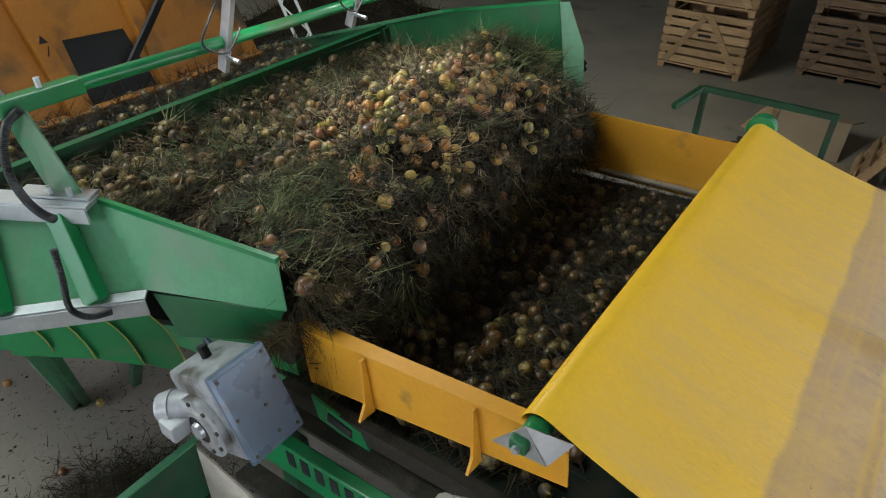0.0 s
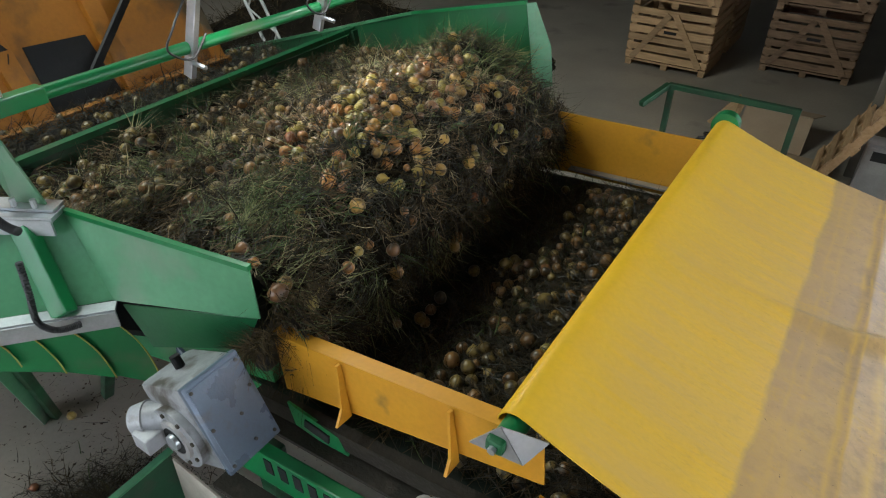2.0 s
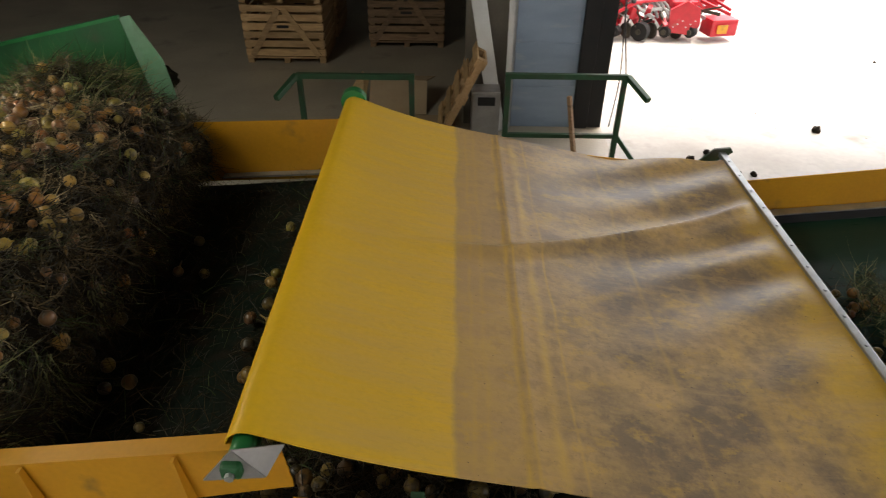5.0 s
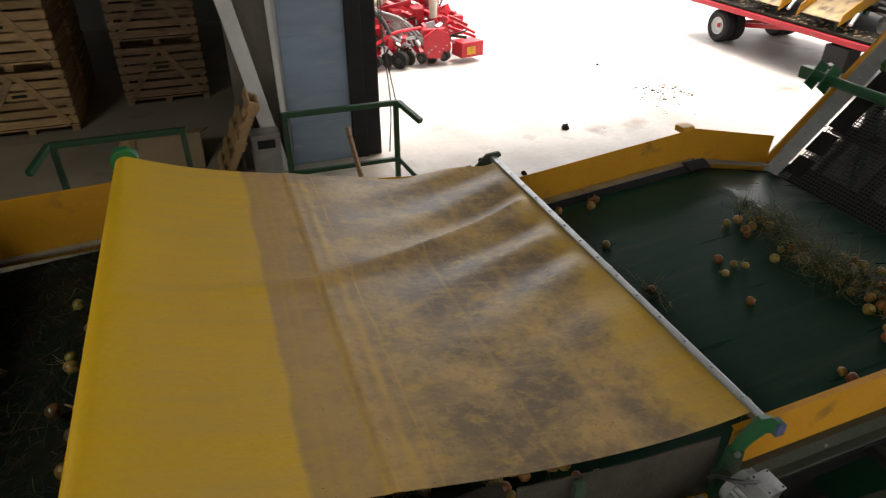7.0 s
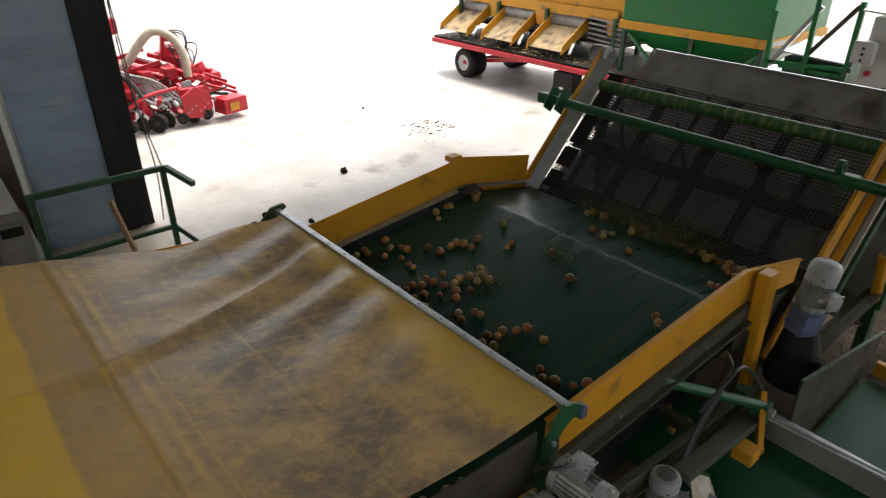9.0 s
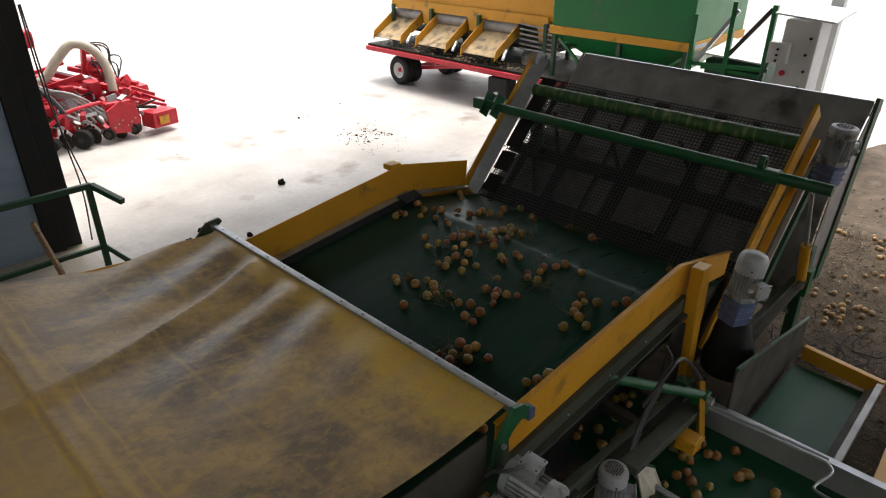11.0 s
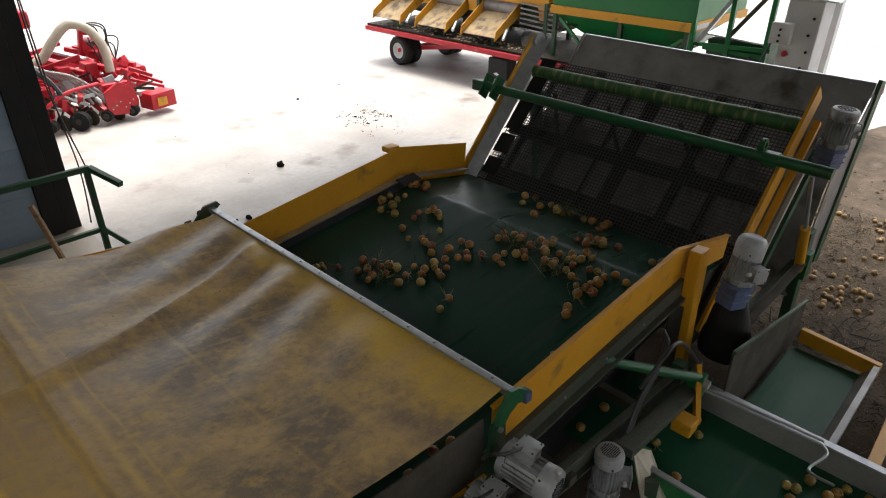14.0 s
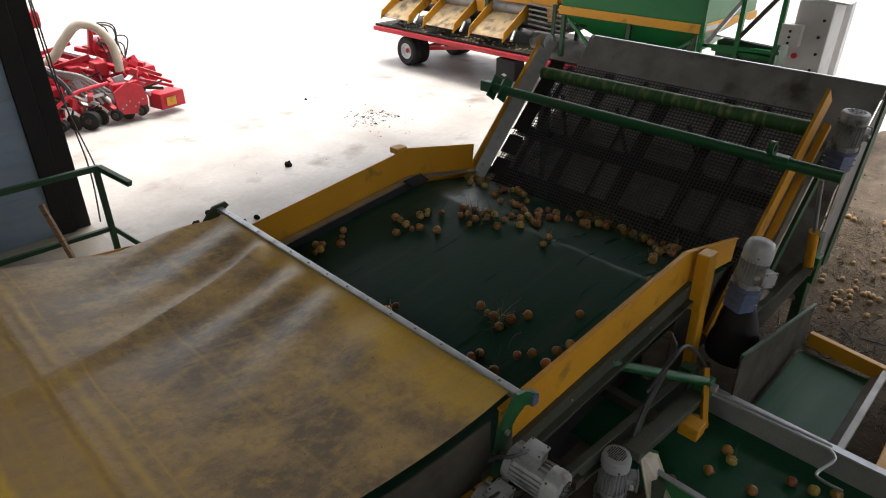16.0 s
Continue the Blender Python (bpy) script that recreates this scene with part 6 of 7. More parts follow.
        P("cover_piece", box(B(), (-0.07, -0.06, -0.05), (0.07, 0.06, 0.05), Matrix.Translation(q) @ Euler((0.2 * k, 0.1 * k, 0.5 * k)).to_matrix().to_4x4(), 0.012), RED if k % 4 else STEEL)
    for k in range(6):
        P("rivet", rod(B(), (3.78 + 0.07 * k, 10.90, 0.25 + 0.05 * (k % 3)), (3.78 + 0.07 * k, 10.885, 0.25 + 0.05 * (k % 3)), 0.012, seg=6), STEEL)
    for k in range(9):
        a = Vector((rnd.uniform(3.9, 4.3), 12.0, rnd.uniform(0.95, 1.32)))
        P("pipe", tube(B(), [a, a + Vector((rnd.uniform(-0.15, 0.1), -0.1, 0.15)), a + Vector((rnd.uniform(-0.1, 0.3), -0.15, 0.05)), a + Vector((rnd.uniform(-0.3, 0.3), -0.3, -0.5))], 0.012, 6), HOSE)


build_planter()


def build_yard_trailer():
    t = thing("flatbed_trailer", "red flatbed trailer on dark twin wheels on the yard", "trailer", (10.6, 8.0, 0))
    inv = Matrix.Translation((-10.6, -8.0, 0))

    def P(name, bm, m, label="", smooth=False, parent=None):
        bm.transform(inv)
        return part(name, bm, m, parent or t, label, smooth)

    P("side_beam", bar(B(), (9.7, 2.0, 0.70), (9.7, 11.75, 0.70), 0.10, 0.09, 0.008), RED)
    P("side_beam", bar(B(), (11.9, 2.0, 0.70), (11.9, 11.75, 0.70), 0.10, 0.09, 0.008), RED)
    P("deck", box(B(), (9.72, 2.0, 0.75), (11.9, 11.75, 0.79)), FRAME_DARK, "dark soiled deck")
    for y in (4.0, 7.0, 10.0, 11.6):
        P("cross_beam", bar(B(), (9.75, y, 0.66), (11.85, y, 0.66), 0.08, 0.08), RED)
    P("axle", rod(B(), (9.8, 10.8, 0.32), (11.8, 10.8, 0.32), 0.05, seg=12), RED)
    P("axle_stay", bar(B(), (10.2, 10.6, 0.34), (10.2, 8.8, 0.64), 0.06, 0.08), RED)
    for x in (9.86, 10.12, 11.3, 11.56):
        w = P("tyre", lathe(B(), [(0.17, -0.10), (0.26, -0.11), (0.31, -0.07), (0.315, 0.07), (0.26, 0.11), (0.17, 0.10), (0.17, -0.10)], Matrix.Translation((x, 10.8, 0.315)) @ pose(0, 0, 0, 0, 90, 0), 28, False), BLACK, "", True)
        P("rim", lathe(B(), [(0.0, -0.05), (0.05, -0.05), (0.06, -0.02), (0.12, -0.02), (0.15, -0.08), (0.168, -0.09), (0.168, 0.09), (0.0, 0.05)], Matrix.Translation((x, 10.8, 0.315)) @ pose(0, 0, 0, 0, 90, 0), 24), WHITE, "", True, parent=w)
        P("hub", rod(B(), (x - 0.075, 10.8, 0.315), (x - 0.04, 10.8, 0.315), 0.035, seg=12), RED, parent=w)
    for x in (9.9, 11.6):
        P("tyre", rod(B(), (x - 0.12, 5.6, 0.315), (x + 0.12, 5.6, 0.315), 0.315, seg=28), BLACK, "", True)
    tb = P("tool_box", box(B(), (9.66, 7.65, 0.24), (9.95, 8.12, 0.62), None, 0.02), BLACK, "black tool box")
    P("emblem", sheet(B(), [(9.655, 7.83, 0.33), (9.655, 7.90, 0.30), (9.655, 7.97, 0.33), (9.655, 7.90, 0.36)], 0.004), WHITE, parent=tb)

    g = thing("grading_line", "yellow and green grading outlets mounted on the flatbed", "grading machine", (10.4, 9.6, 0.79))
    inv2 = Matrix.Translation((-10.4, -9.6, -0.79))

    def Q(name, bm, m, label="", smooth=False, parent=None):
        bm.transform(inv2)
        return part(name, bm, m, parent or g, label, smooth)

    for y in (8.48, 9.78, 11.12):
        ch = Q("chute", sheet(B(), [(9.78, y - 0.42, 0.95), (9.78, y + 0.42, 0.95), (10.45, y + 0.42, 1.32), (10.45, y - 0.42, 1.32)], 0.015), CAKED, "soil-caked outlet chute")
        for s in (-0.44, 0.44):
            Q("chute_side", sheet(B(), [(9.72, y + s, 0.90), (9.76, y + s, 1.08), (10.4, y + s, 1.50), (10.5, y + s, 1.30)], 0.02), YELLOW, parent=ch)
        Q("outlet_roller", rod(B(), (10.5, y - 0.42, 1.40), (10.5, y + 0.42, 1.40), 0.13, seg=20), STEEL_WORN, "dull steel outlet roller", True, parent=ch)
        Q("stay", bar(B(), (9.85, y - 0.30, 0.79), (9.85, y - 0.30, 0.98), 0.05, 0.05), GREEN_DARK, parent=ch)
        Q("actuator", rod(B(), (9.76, y - 0.62, 0.96), (10.0, y - 0.50, 1.08), 0.03, seg=10), STEEL, parent=ch)
    r = random.Random(90)
    bm = B()
    for _ in range(160):
        c = Vector((r.uniform(9.76, 10.3), r.uniform(7.4, 11.7), 0.795))
        bmesh.ops.create_icosphere(bm, subdivisions=1, radius=r.uniform(0.008, 0.035), matrix=Matrix.Translation(c) @ Matrix.Diagonal((1, 1, 0.5, 1)))
    tagged(Q("deck_soil", bm, CAKED), kind="stuff")
    Q("side_panel", bar(B(), (10.35, 7.3, 1.62), (10.35, 11.6, 1.62), 0.03, 0.18), YELLOW, "yellow side panel")
    for y in (7.38, 9.14, 10.46):
        Q("panel_drop", sheet(B(), [(10.33, y - 0.14, 1.53), (10.33, y + 0.14, 1.53), (10.33, y + 0.08, 1.28), (10.33, y - 0.10, 1.28)], 0.02), YELLOW)
    Q("frame", box(B(), (10.6, 7.3, 1.22), (11.6, 11.6, 1.5)), GREEN_DARK)
    for y in (7.5, 8.95, 10.3, 11.4):
        Q("frame_leg", bar(B(), (11.4, y, 0.79), (11.4, y, 1.25), 0.08, 0.08, up=(0, 1, 0)), GREEN_DARK)
    Q("return_belt", box(B(), (10.65, 7.35, 1.02), (11.5, 11.5, 1.08)), FRAME)
    for k in range(6):
        Q("lattice_bar", bar(B(), (10.30, 6.98 + 0.02 * k, 1.05 + 0.09 * k), (10.30, 7.9, 1.10 + 0.09 * k), 0.02, 0.03), STEEL_WORN)
    for y in (7.3, 8.95, 10.3, 11.5):
        Q("frame_post", bar(B(), (10.3, y, 0.79), (10.3, y, 1.6), 0.07, 0.07, up=(0, 1, 0)), GREEN_DARK)
    Q("upper_line", box(B(), (10.4, 7.2, 1.6), (11.7, 11.6, 2.2), None, 0.05), YELLOW)

    k = thing("storage_tank", "green hopper tank with a yellow band on the flatbed", "tank", (10.9, 5.4, 0.79))
    inv3 = Matrix.Translation((-10.9, -5.4, -0.79))

    def T(name, bm, m, label="", parent=None):
        bm.transform(inv3)
        return part(name, bm, m, parent or k, label)

    bm = B()
    lo = [(10.5, 6.2), (10.5, 4.9), (11.5, 4.9), (11.5, 6.2)]
    hi = [(9.98, 6.95), (9.98, 4.38), (12.0, 4.38), (12.0, 6.95)]
    a = [bm.verts.new((x, y, 1.0)) for x, y in lo]
    b = [bm.verts.new((x, y, 1.52)) for x, y in hi]
    for i in range(4):
        bm.faces.new((a[i], a[(i + 1) % 4], b[(i + 1) % 4], b[i]))
    bm.faces.new(a)
    bm.faces.new(b)
    T("funnel", bm, GREEN, "green funnel bottom")
    T("upper_body", box(B(), (9.98, 4.38, 1.64), (12.0, 6.95, 2.9), None, 0.02), GREEN)
    band = T("yellow_band", box(B(), (9.95, 4.35, 1.52), (12.03, 6.98, 1.655), None, 0.01), YELLOW)
    T("marking", box(B(), (9.99, 4.35, 1.55), (10.5, 4.346, 1.62)), WHITE, "pale lettering, unreadable", band)
    for y in (4.45, 5.6, 6.9):
        T("post", bar(B(), (10.02, y, 0.79), (10.02, y, 1.55), 0.07, 0.07, up=(0, 1, 0)), GREEN_DARK)
    T("brace", bar(B(), (10.02, 6.8, 1.45), (10.02, 6.1, 0.85), 0.05, 0.05), GREEN)
    T("brace", bar(B(), (10.02, 4.5, 1.4), (10.02, 5.2, 0.85), 0.05, 0.05), GREEN)
    T("post", bar(B(), (11.9, 4.5, 0.79), (11.9, 4.5, 1.55), 0.07, 0.07, up=(0, 1, 0)), GREEN_DARK)

    e = thing("control_stand", "pale control cabinet on a green frame at the yard trailer", "cabinet", (9.2, 3.0, 0))
    part("cabinet_body", box(B(), (-0.1, -0.60, 0.0), (0.35, -0.18, 2.25), None, 0.02), WHITE, e)
    part("cabinet_roof", sheet(B(), [(-0.3, -0.8, 2.28), (-0.3, -0.1, 2.33), (0.5, -0.1, 2.40), (0.5, -0.8, 2.35)], 0.02), WHITE, e)
    pb = part("push_button_box", box(B(), (-0.22, -0.32, 1.72), (-0.08, -0.08, 1.98), None, 0.01), WHITE, e)
    part("red_button", rod(B(), (-0.125, -0.28, 1.60), (-0.1, -0.28, 1.60), 0.035, seg=16), RED, e)
    for y, z2 in ((0.45, 2.4), (-0.05, 2.4), (0.95, 2.2)):
        part("frame_post", bar(B(), (-0.1, y, 0.0), (-0.1, y + 0.02, z2), 0.06, 0.06, up=(0, 1, 0)), GREEN, e)
    part("frame_brace", bar(B(), (-0.1, 0.9, 1.55), (-0.1, 0.42, 2.3), 0.05, 0.05), STEEL, e)
    part("frame_rail", bar(B(), (-0.1, -0.1, 1.6), (-0.1, 1.0, 1.55), 0.05, 0.05), GREEN, e)
    part("platform", sheet(B(), [(-0.08, -0.02, 1.66), (-0.08, 0.78, 1.70), (0.9, 0.82, 1.78), (0.9, 0.0, 1.74)], 0.02), WHITE, e)
    # plain box added to fill the dark green space below the platform
    part("drive_housing", box(B(), (-0.05, 0.0, 0.0), (0.85, 0.76, 1.64), None, 0.02), GREEN_DARK, e, "plain dark green box added below the platform")
    part("housing_rail", bar(B(), (-0.08, -0.02, 1.50), (-0.08, 0.80, 1.52), 0.03, 0.05), GREEN, e)
    for k in range(5):
        part("switch", rod(B(), (-0.115, -0.52 + 0.02 * (k % 2), 1.25 + 0.2 * k), (-0.1, -0.52 + 0.02 * (k % 2), 1.25 + 0.2 * k), 0.018, seg=10), BLACK, e)
    for q in range(3):
        part("box_knob", rod(B(), (-0.235, -0.20, 1.76 + 0.07 * q), (-0.22, -0.20, 1.76 + 0.07 * q), 0.016, seg=10), BLACK, pb)
    part("frame_brace", bar(B(), (-0.1, 0.45, 1.72), (-0.1, 0.0, 2.35), 0.05, 0.05), FRAME, e)
    part("cable", tube(B(), [(-0.15, -0.10, 1.72), (-0.18, -0.04, 1.5), (-0.15, 0.06, 1.35), (-0.12, 0.14, 1.5)], 0.014, 6), HOSE, e)


build_yard_trailer()


# ---- onions and haulm ----
rng = random.Random(21)


def onion_mesh(name, r, squash, material, neck):
    bm = B()
    prof = [(0, -0.92), (0.18, -0.93), (0.55, -0.78), (0.88, -0.42), (1.0, -0.02), (0.93, 0.36), (0.68, 0.68), (0.36, 0.88), (0.17, 1.05), (0.11, 1.05 + neck), (0, 1.08 + neck)]
    lathe(bm, [(a * r, b * r * squash) for a, b in prof], None, 12)
    for v in bm.verts:
        v.co *= 1 + 0.05 * noise.noise(v.co * 30 + Vector((r * 900, 0, 0)))
    me = bpy.data.meshes.new(name)
    bmesh.ops.recalc_face_normals(bm, faces=bm.faces)
    bm.to_mesh(me)
    bm.free()
    me.shade_smooth()
    me.materials.append(material)
    return me


def blades(count, place, length, width, curl, seed):
    """Vertices and faces of many thin bent leaves; place(r) gives a root, a direction and an up."""
    r = random.Random(seed)
    verts, faces = [], []
    for _ in range(count):
        got = place(r)
        if got is None:
            continue
        p, d, up = got
        ln, w = r.uniform(*length), r.uniform(*width)
        d = (d + Vector((r.gauss(0, 0.35), r.gauss(0, 0.35), r.gauss(0, 0.25)))).normalized()
        s = d.cross(up)
        s = s.normalized() if s.length > 1e-3 else d.orthogonal().normalized()
        bend = (up * r.uniform(-curl, curl * 0.6) + s * r.uniform(-curl, curl))
        base = len(verts)
        for k in range(4):
            t = k / 3
            c = p + d * ln * t + bend * ln * t * t
            ww = w * (1 - 0.8 * t)
            verts += [c - s * ww, c + s * ww, c + up * ww * 0.7]
        for k in range(3):
            a, b = base + 3 * k, base + 3 * k + 3
            faces += [(a, a + 2, b + 2, b), (a + 2, a + 1, b + 1, b + 2), (a + 1, a, b, b + 1)]
    return verts, faces


def leaf_object(name, vf, material, parent, label="", stuff=True):
    me = bpy.data.meshes.new(name)
    me.from_pydata([tuple(v) for v in vf[0]], [], vf[1])
    me.materials.append(material)
    ob = new(name, me)
    if parent:
        ob.parent = parent
    if label:
        ob["label"] = label
    if stuff:
        ob["kind"] = "stuff"
    return ob


BULBS = []
for i, (r, s, n) in enumerate(((0.030, 0.95, 0.15), (0.027, 1.0, 0.3), (0.033, 0.92, 0.1), (0.025, 1.05, 0.4), (0.034, 0.92, 0.2), (0.023, 1.0, 0.2))):
    for j, m in enumerate(ONION):
        BULBS.append(onion_mesh("bulb", r, s, m, n))
SOILED = [onion_mesh("soiled_bulb", r, s, m, n) for r, s, n in ((0.031, 0.95, 0.15), (0.028, 1.05, 1.1), (0.034, 0.92, 0.1), (0.025, 1.05, 0.4), (0.036, 0.92, 0.2), (0.022, 1.0, 0.2)) for m in ONION_SOILED]
WISPS = []
for k in range(5):
    rr = random.Random(40 + k)
    vf = blades(rr.randint(2, 5), lambda r: (Vector((0, 0, 0.024)), Vector((r.uniform(-1, 1), r.uniform(-1, 1), 0.5)), Vector((0, 0, 1))), (0.05, 0.16), (0.0015, 0.004), 0.6, 70 + k)
    vf2 = blades(5, lambda r: (Vector((0, 0, -0.022)), Vector((r.uniform(-1, 1), r.uniform(-1, 1), -0.7)), Vector((0, 0, 1))), (0.015, 0.035), (0.0006, 0.0012), 0.6, 90 + k)
    n0 = len(vf[0])
    me = bpy.data.meshes.new("withered_leaves")
    me.from_pydata([tuple(v) for v in vf[0] + vf2[0]], [], vf[1] + [tuple(i + n0 for i in f) for f in vf2[1]])
    me.materials.append((DRY, STRAW, LEAF, DRY, DRY)[k])
    WISPS.append(me)


def onion(r, group, label, wisp=0.6, bulbs=None):
    ob = new("onion", r.choice(bulbs or BULBS))
    tagged(ob, label, "onion", group)
    if r.random() < wisp:
        w = new("withered_leaves", r.choice(WISPS))
        w.parent = ob
    return ob


def tumble(r):
    return Euler((r.uniform(0, 6.28), r.uniform(0, 6.28), r.uniform(0, 6.28))).to_matrix().to_4x4()


# the heap in the hopper
def heap_z(x, y):
    z = 1.80 + 0.27 * math.exp(-((x + 2.18) / 0.55) ** 2 - ((y - 2.75) / 0.95) ** 2)
    z += 0.08 * math.exp(-((x + 1.85) / 0.3) ** 2) * min(1, max(0, (3.7 - y) / 0.6))
    z += 0.20 * math.exp(-((x + 2.05) / 0.35) ** 2 - ((y - 3.6) / 0.35) ** 2)
    z -= 0.16 * max(0, (y - 3.55) / 0.4) * (x > -1.9)
    z += 0.07 * noise.noise((x * 4.5, y * 4.5, 0)) + 0.045 * noise.noise((x * 12, y * 12, 3))
    return z


def near_edge(x):
    """The inner face of the near side wall at heap height."""
    if x > -2.45:
        return 1.38 - 0.10 * (-1.63 - x)
    return 1.26 - 0.58 * (-2.45 - x)


def heap_point(u, v):
    """u: 0 at the back to 1 at the foot of the front face; v: across."""
    if u < 0.75:
        x = -3.32 + (u / 0.75) * 1.72
        y0 = near_edge(x)
        y = y0 + v * (3.90 - y0)
        return Vector((x, y, heap_z(x, y)))
    k = (u - 0.75) / 0.25
    y = 1.38 + v * 2.56
    zt = heap_z(-1.6, y)
    foot = 1.36 + 0.10 * noise.noise((y * 4, 9, 1))
    bulge = 0.10 * math.sin(math.pi * min(1, k * 1.1)) + 0.06 * noise.noise((y * 5, k * 4, 2)) + 0.05 * noise.noise((y * 14, k * 9, 6))
    return Vector((-1.60 + bulge + 0.03 * k, y, zt + (foot - zt) * k))


def heap_normal(u, v):
    e = 0.004
    a = heap_point(min(1, u + e), v) - heap_point(max(0, u - e), v)
    b = heap_point(u, min(1, v + e)) - heap_point(u, max(0, v - e))
    return a.cross(b).normalized()


def build_heap():
    h = thing("onion_heap", "heap of freshly lifted onions tangled with dry and green haulm", "onion heap", (0, 0, 0), kind="stuff")
    bm = B()
    nu, nv = 110, 110
    g = [[bm.verts.new(heap_point(i / nu, j / nv) + Vector((0, 0, -0.015))) for j in range(nv + 1)] for i in range(nu + 1)]
    for i in range(nu):
        for j in range(nv):
            bm.faces.new((g[i][j], g[i + 1][j], g[i + 1][j + 1], g[i][j + 1]))
    # core coloured nearly black in place of the shade inside the heap
    part("packed_core", bm, SOIL, h, "packed soil and haulm, shade of the gaps put into its dark colour")["kind"] = "stuff"

    def density(p, u):
        ridge = math.exp(-((p.x + 2.02) / 0.34) ** 4 - ((p.y - 2.66) / 0.62) ** 4)
        d = 0.09 + 1.15 * ridge + 0.36 * math.exp(-((p.x + 2.85) / 0.3) ** 2) * (p.y < 2.7)
        d -= 0.10 * math.exp(-((p.x + 2.0) / 0.4) ** 2 - ((p.y - 1.6) / 0.35) ** 2)
        return max(0.02, d * (0.22 if u > 0.79 else 1.0) * (0.75 + 1.1 * noise.noise((p.x * 3.2, p.y * 3.2, 8))))

    r = random.Random(3)
    spots = []
    while len(spots) < 600:
        u, v = r.random() ** 0.85, r.random()
        p = heap_point(u, v)
        if r.random() < density(p, u) and all((p - q[2]).length_squared > (0.040 + 0.012 * ((len(spots) * 7) % 5) / 4) ** 2 for q in spots):
            spots.append((u, v, p))
    spots.sort(key=lambda s: -(s[2].x * 1.0 - abs(s[2].y - 2.3) * 0.3 + s[2].z))
    verts, faces = [], []
    rest = []
    for i, (u, v, p) in enumerate(spots):
        n = heap_normal(u, v)
        if n.z < -0.2:
            n = -n
        m = Matrix.Translation(p + n * r.uniform(-0.018, 0.016)) @ tumble(r) @ Matrix.Scale(r.uniform(0.8, 1.3), 4)
        if i < 260:
            ob = new("bulb", r.choice(SOILED if r.random() < 0.8 else BULBS))
            ob.parent = h
            ob.matrix_basis = m
        else:
            rest.append((m, r.choice(SOILED)))
    for m, src in rest:
        base = len(verts)
        verts += [tuple(m @ q.co) for q in src.vertices]
        faces += [tuple(base + k for k in f.vertices) for f in src.polygons]
    me = bpy.data.meshes.new("onions")
    me.from_pydata(verts, [], faces)
    me.shade_smooth()
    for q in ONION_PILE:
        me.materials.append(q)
    idx = np.zeros(len(faces), dtype=np.int32)
    per = 0
    k = 0
    for m, src in rest:
        c = len(src.polygons)
        idx[k:k + c] = per % 2
        k += c
        per += 1
    me.polygons.foreach_set("material_index", idx)
    ob = new("onions", me)
    ob.parent = h
    tagged(ob, kind="stuff")

    def place(bias, tufts, seed, spread=0.035):
        """Strands grow in tufts that share a lie."""
        q = random.Random(seed)
        roots = []
        while len(roots) < tufts:
            u, v = q.random() ** 0.8, q.random()
            p = heap_point(u, v)
            if q.random() > bias(p, u):
                continue
            n = heap_normal(u, v)
            if n.z < -0.2:
                n = -n
            d = Vector((q.uniform(-1, 1), q.uniform(-1, 1), q.uniform(-0.2, 0.3)))
            if u > 0.74:
                d = Vector((q.uniform(-0.2, 0.35), q.uniform(-0.8, 0.8), q.uniform(-1.3, 0.1)))
            if v < 0.12:
                d.y = abs(d.y) + 0.6
            roots.append((p, d.normalized(), n))

        def f(w):
            p, d, n = w.choice(roots)
            side = d.cross(n)
            off = side * w.gauss(0, spread) + d * w.gauss(0, spread) + n * w.uniform(-0.012, 0.022)
            return p + off, d, n
        return f

    few = lambda p, u: 0.15 + 0.8 * (1 - min(1, density(p, u)))
    leaf_object("dry_haulm", blades(12500, place(few, 1000, 5, 0.03), (0.04, 0.17), (0.0012, 0.0042), 1.0, 1), DRY, h, "matted brown haulm")
    leaf_object("dark_haulm", blades(11000, place(lambda p, u: 0.5, 1100, 15, 0.04), (0.03, 0.13), (0.0014, 0.0048), 1.2, 11), DARK_HAULM, h, "dark haulm, shade between the strands put into its colour")
    leaf_object("straw", blades(2600, place(lambda p, u: 0.12 + min(1, density(p, u)), 330, 6, 0.022), (0.04, 0.13), (0.001, 0.0036), 1.1, 2), STRAW, h, "pale straw")
    leaf_object("tan_haulm", blades(6500, place(lambda p, u: 0.4, 520, 16, 0.028), (0.04, 0.15), (0.001, 0.0038), 1.0, 17), TAN_HAULM, h, "tan dry onion leaves")
    green = lambda p, u: 0.06 + 0.9 * math.exp(-((p.x + 1.95) / 0.3) ** 2 - ((p.y - 1.65) / 0.3) ** 2) + 0.9 * math.exp(-((p.x + 2.0) / 0.35) ** 2 - ((p.y - 3.6) / 0.28) ** 2) + 0.12 * (p.x < -2.5)
    leaf_object("green_haulm", blades(6500, place(green, 460, 7), (0.05, 0.20), (0.0011, 0.0036), 0.8, 4), LEAF, h, "green onion leaves")
    leaf_object("pale_haulm", blades(3200, place(green, 170, 8), (0.06, 0.20), (0.0012, 0.0034), 0.8, 9), LEAF_PALE, h, "pale green onion leaves")

    # broken leaf flakes that lie flat over the heap
    def flakes(q):
        u, v = q.random() ** 0.8, q.random()
        p, n = heap_point(u, v), heap_normal(u, v)
        n = -n if n.z < -0.2 else n
        return p + n * q.uniform(-0.005, 0.012), Vector((q.uniform(-1, 1), q.uniform(-1, 1), 0)), n
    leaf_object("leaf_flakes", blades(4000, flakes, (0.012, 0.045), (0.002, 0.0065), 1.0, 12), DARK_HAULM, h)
    leaf_object("green_flakes", blades(1600, flakes, (0.012, 0.045), (0.002, 0.0055), 1.0, 13), LEAF, h)

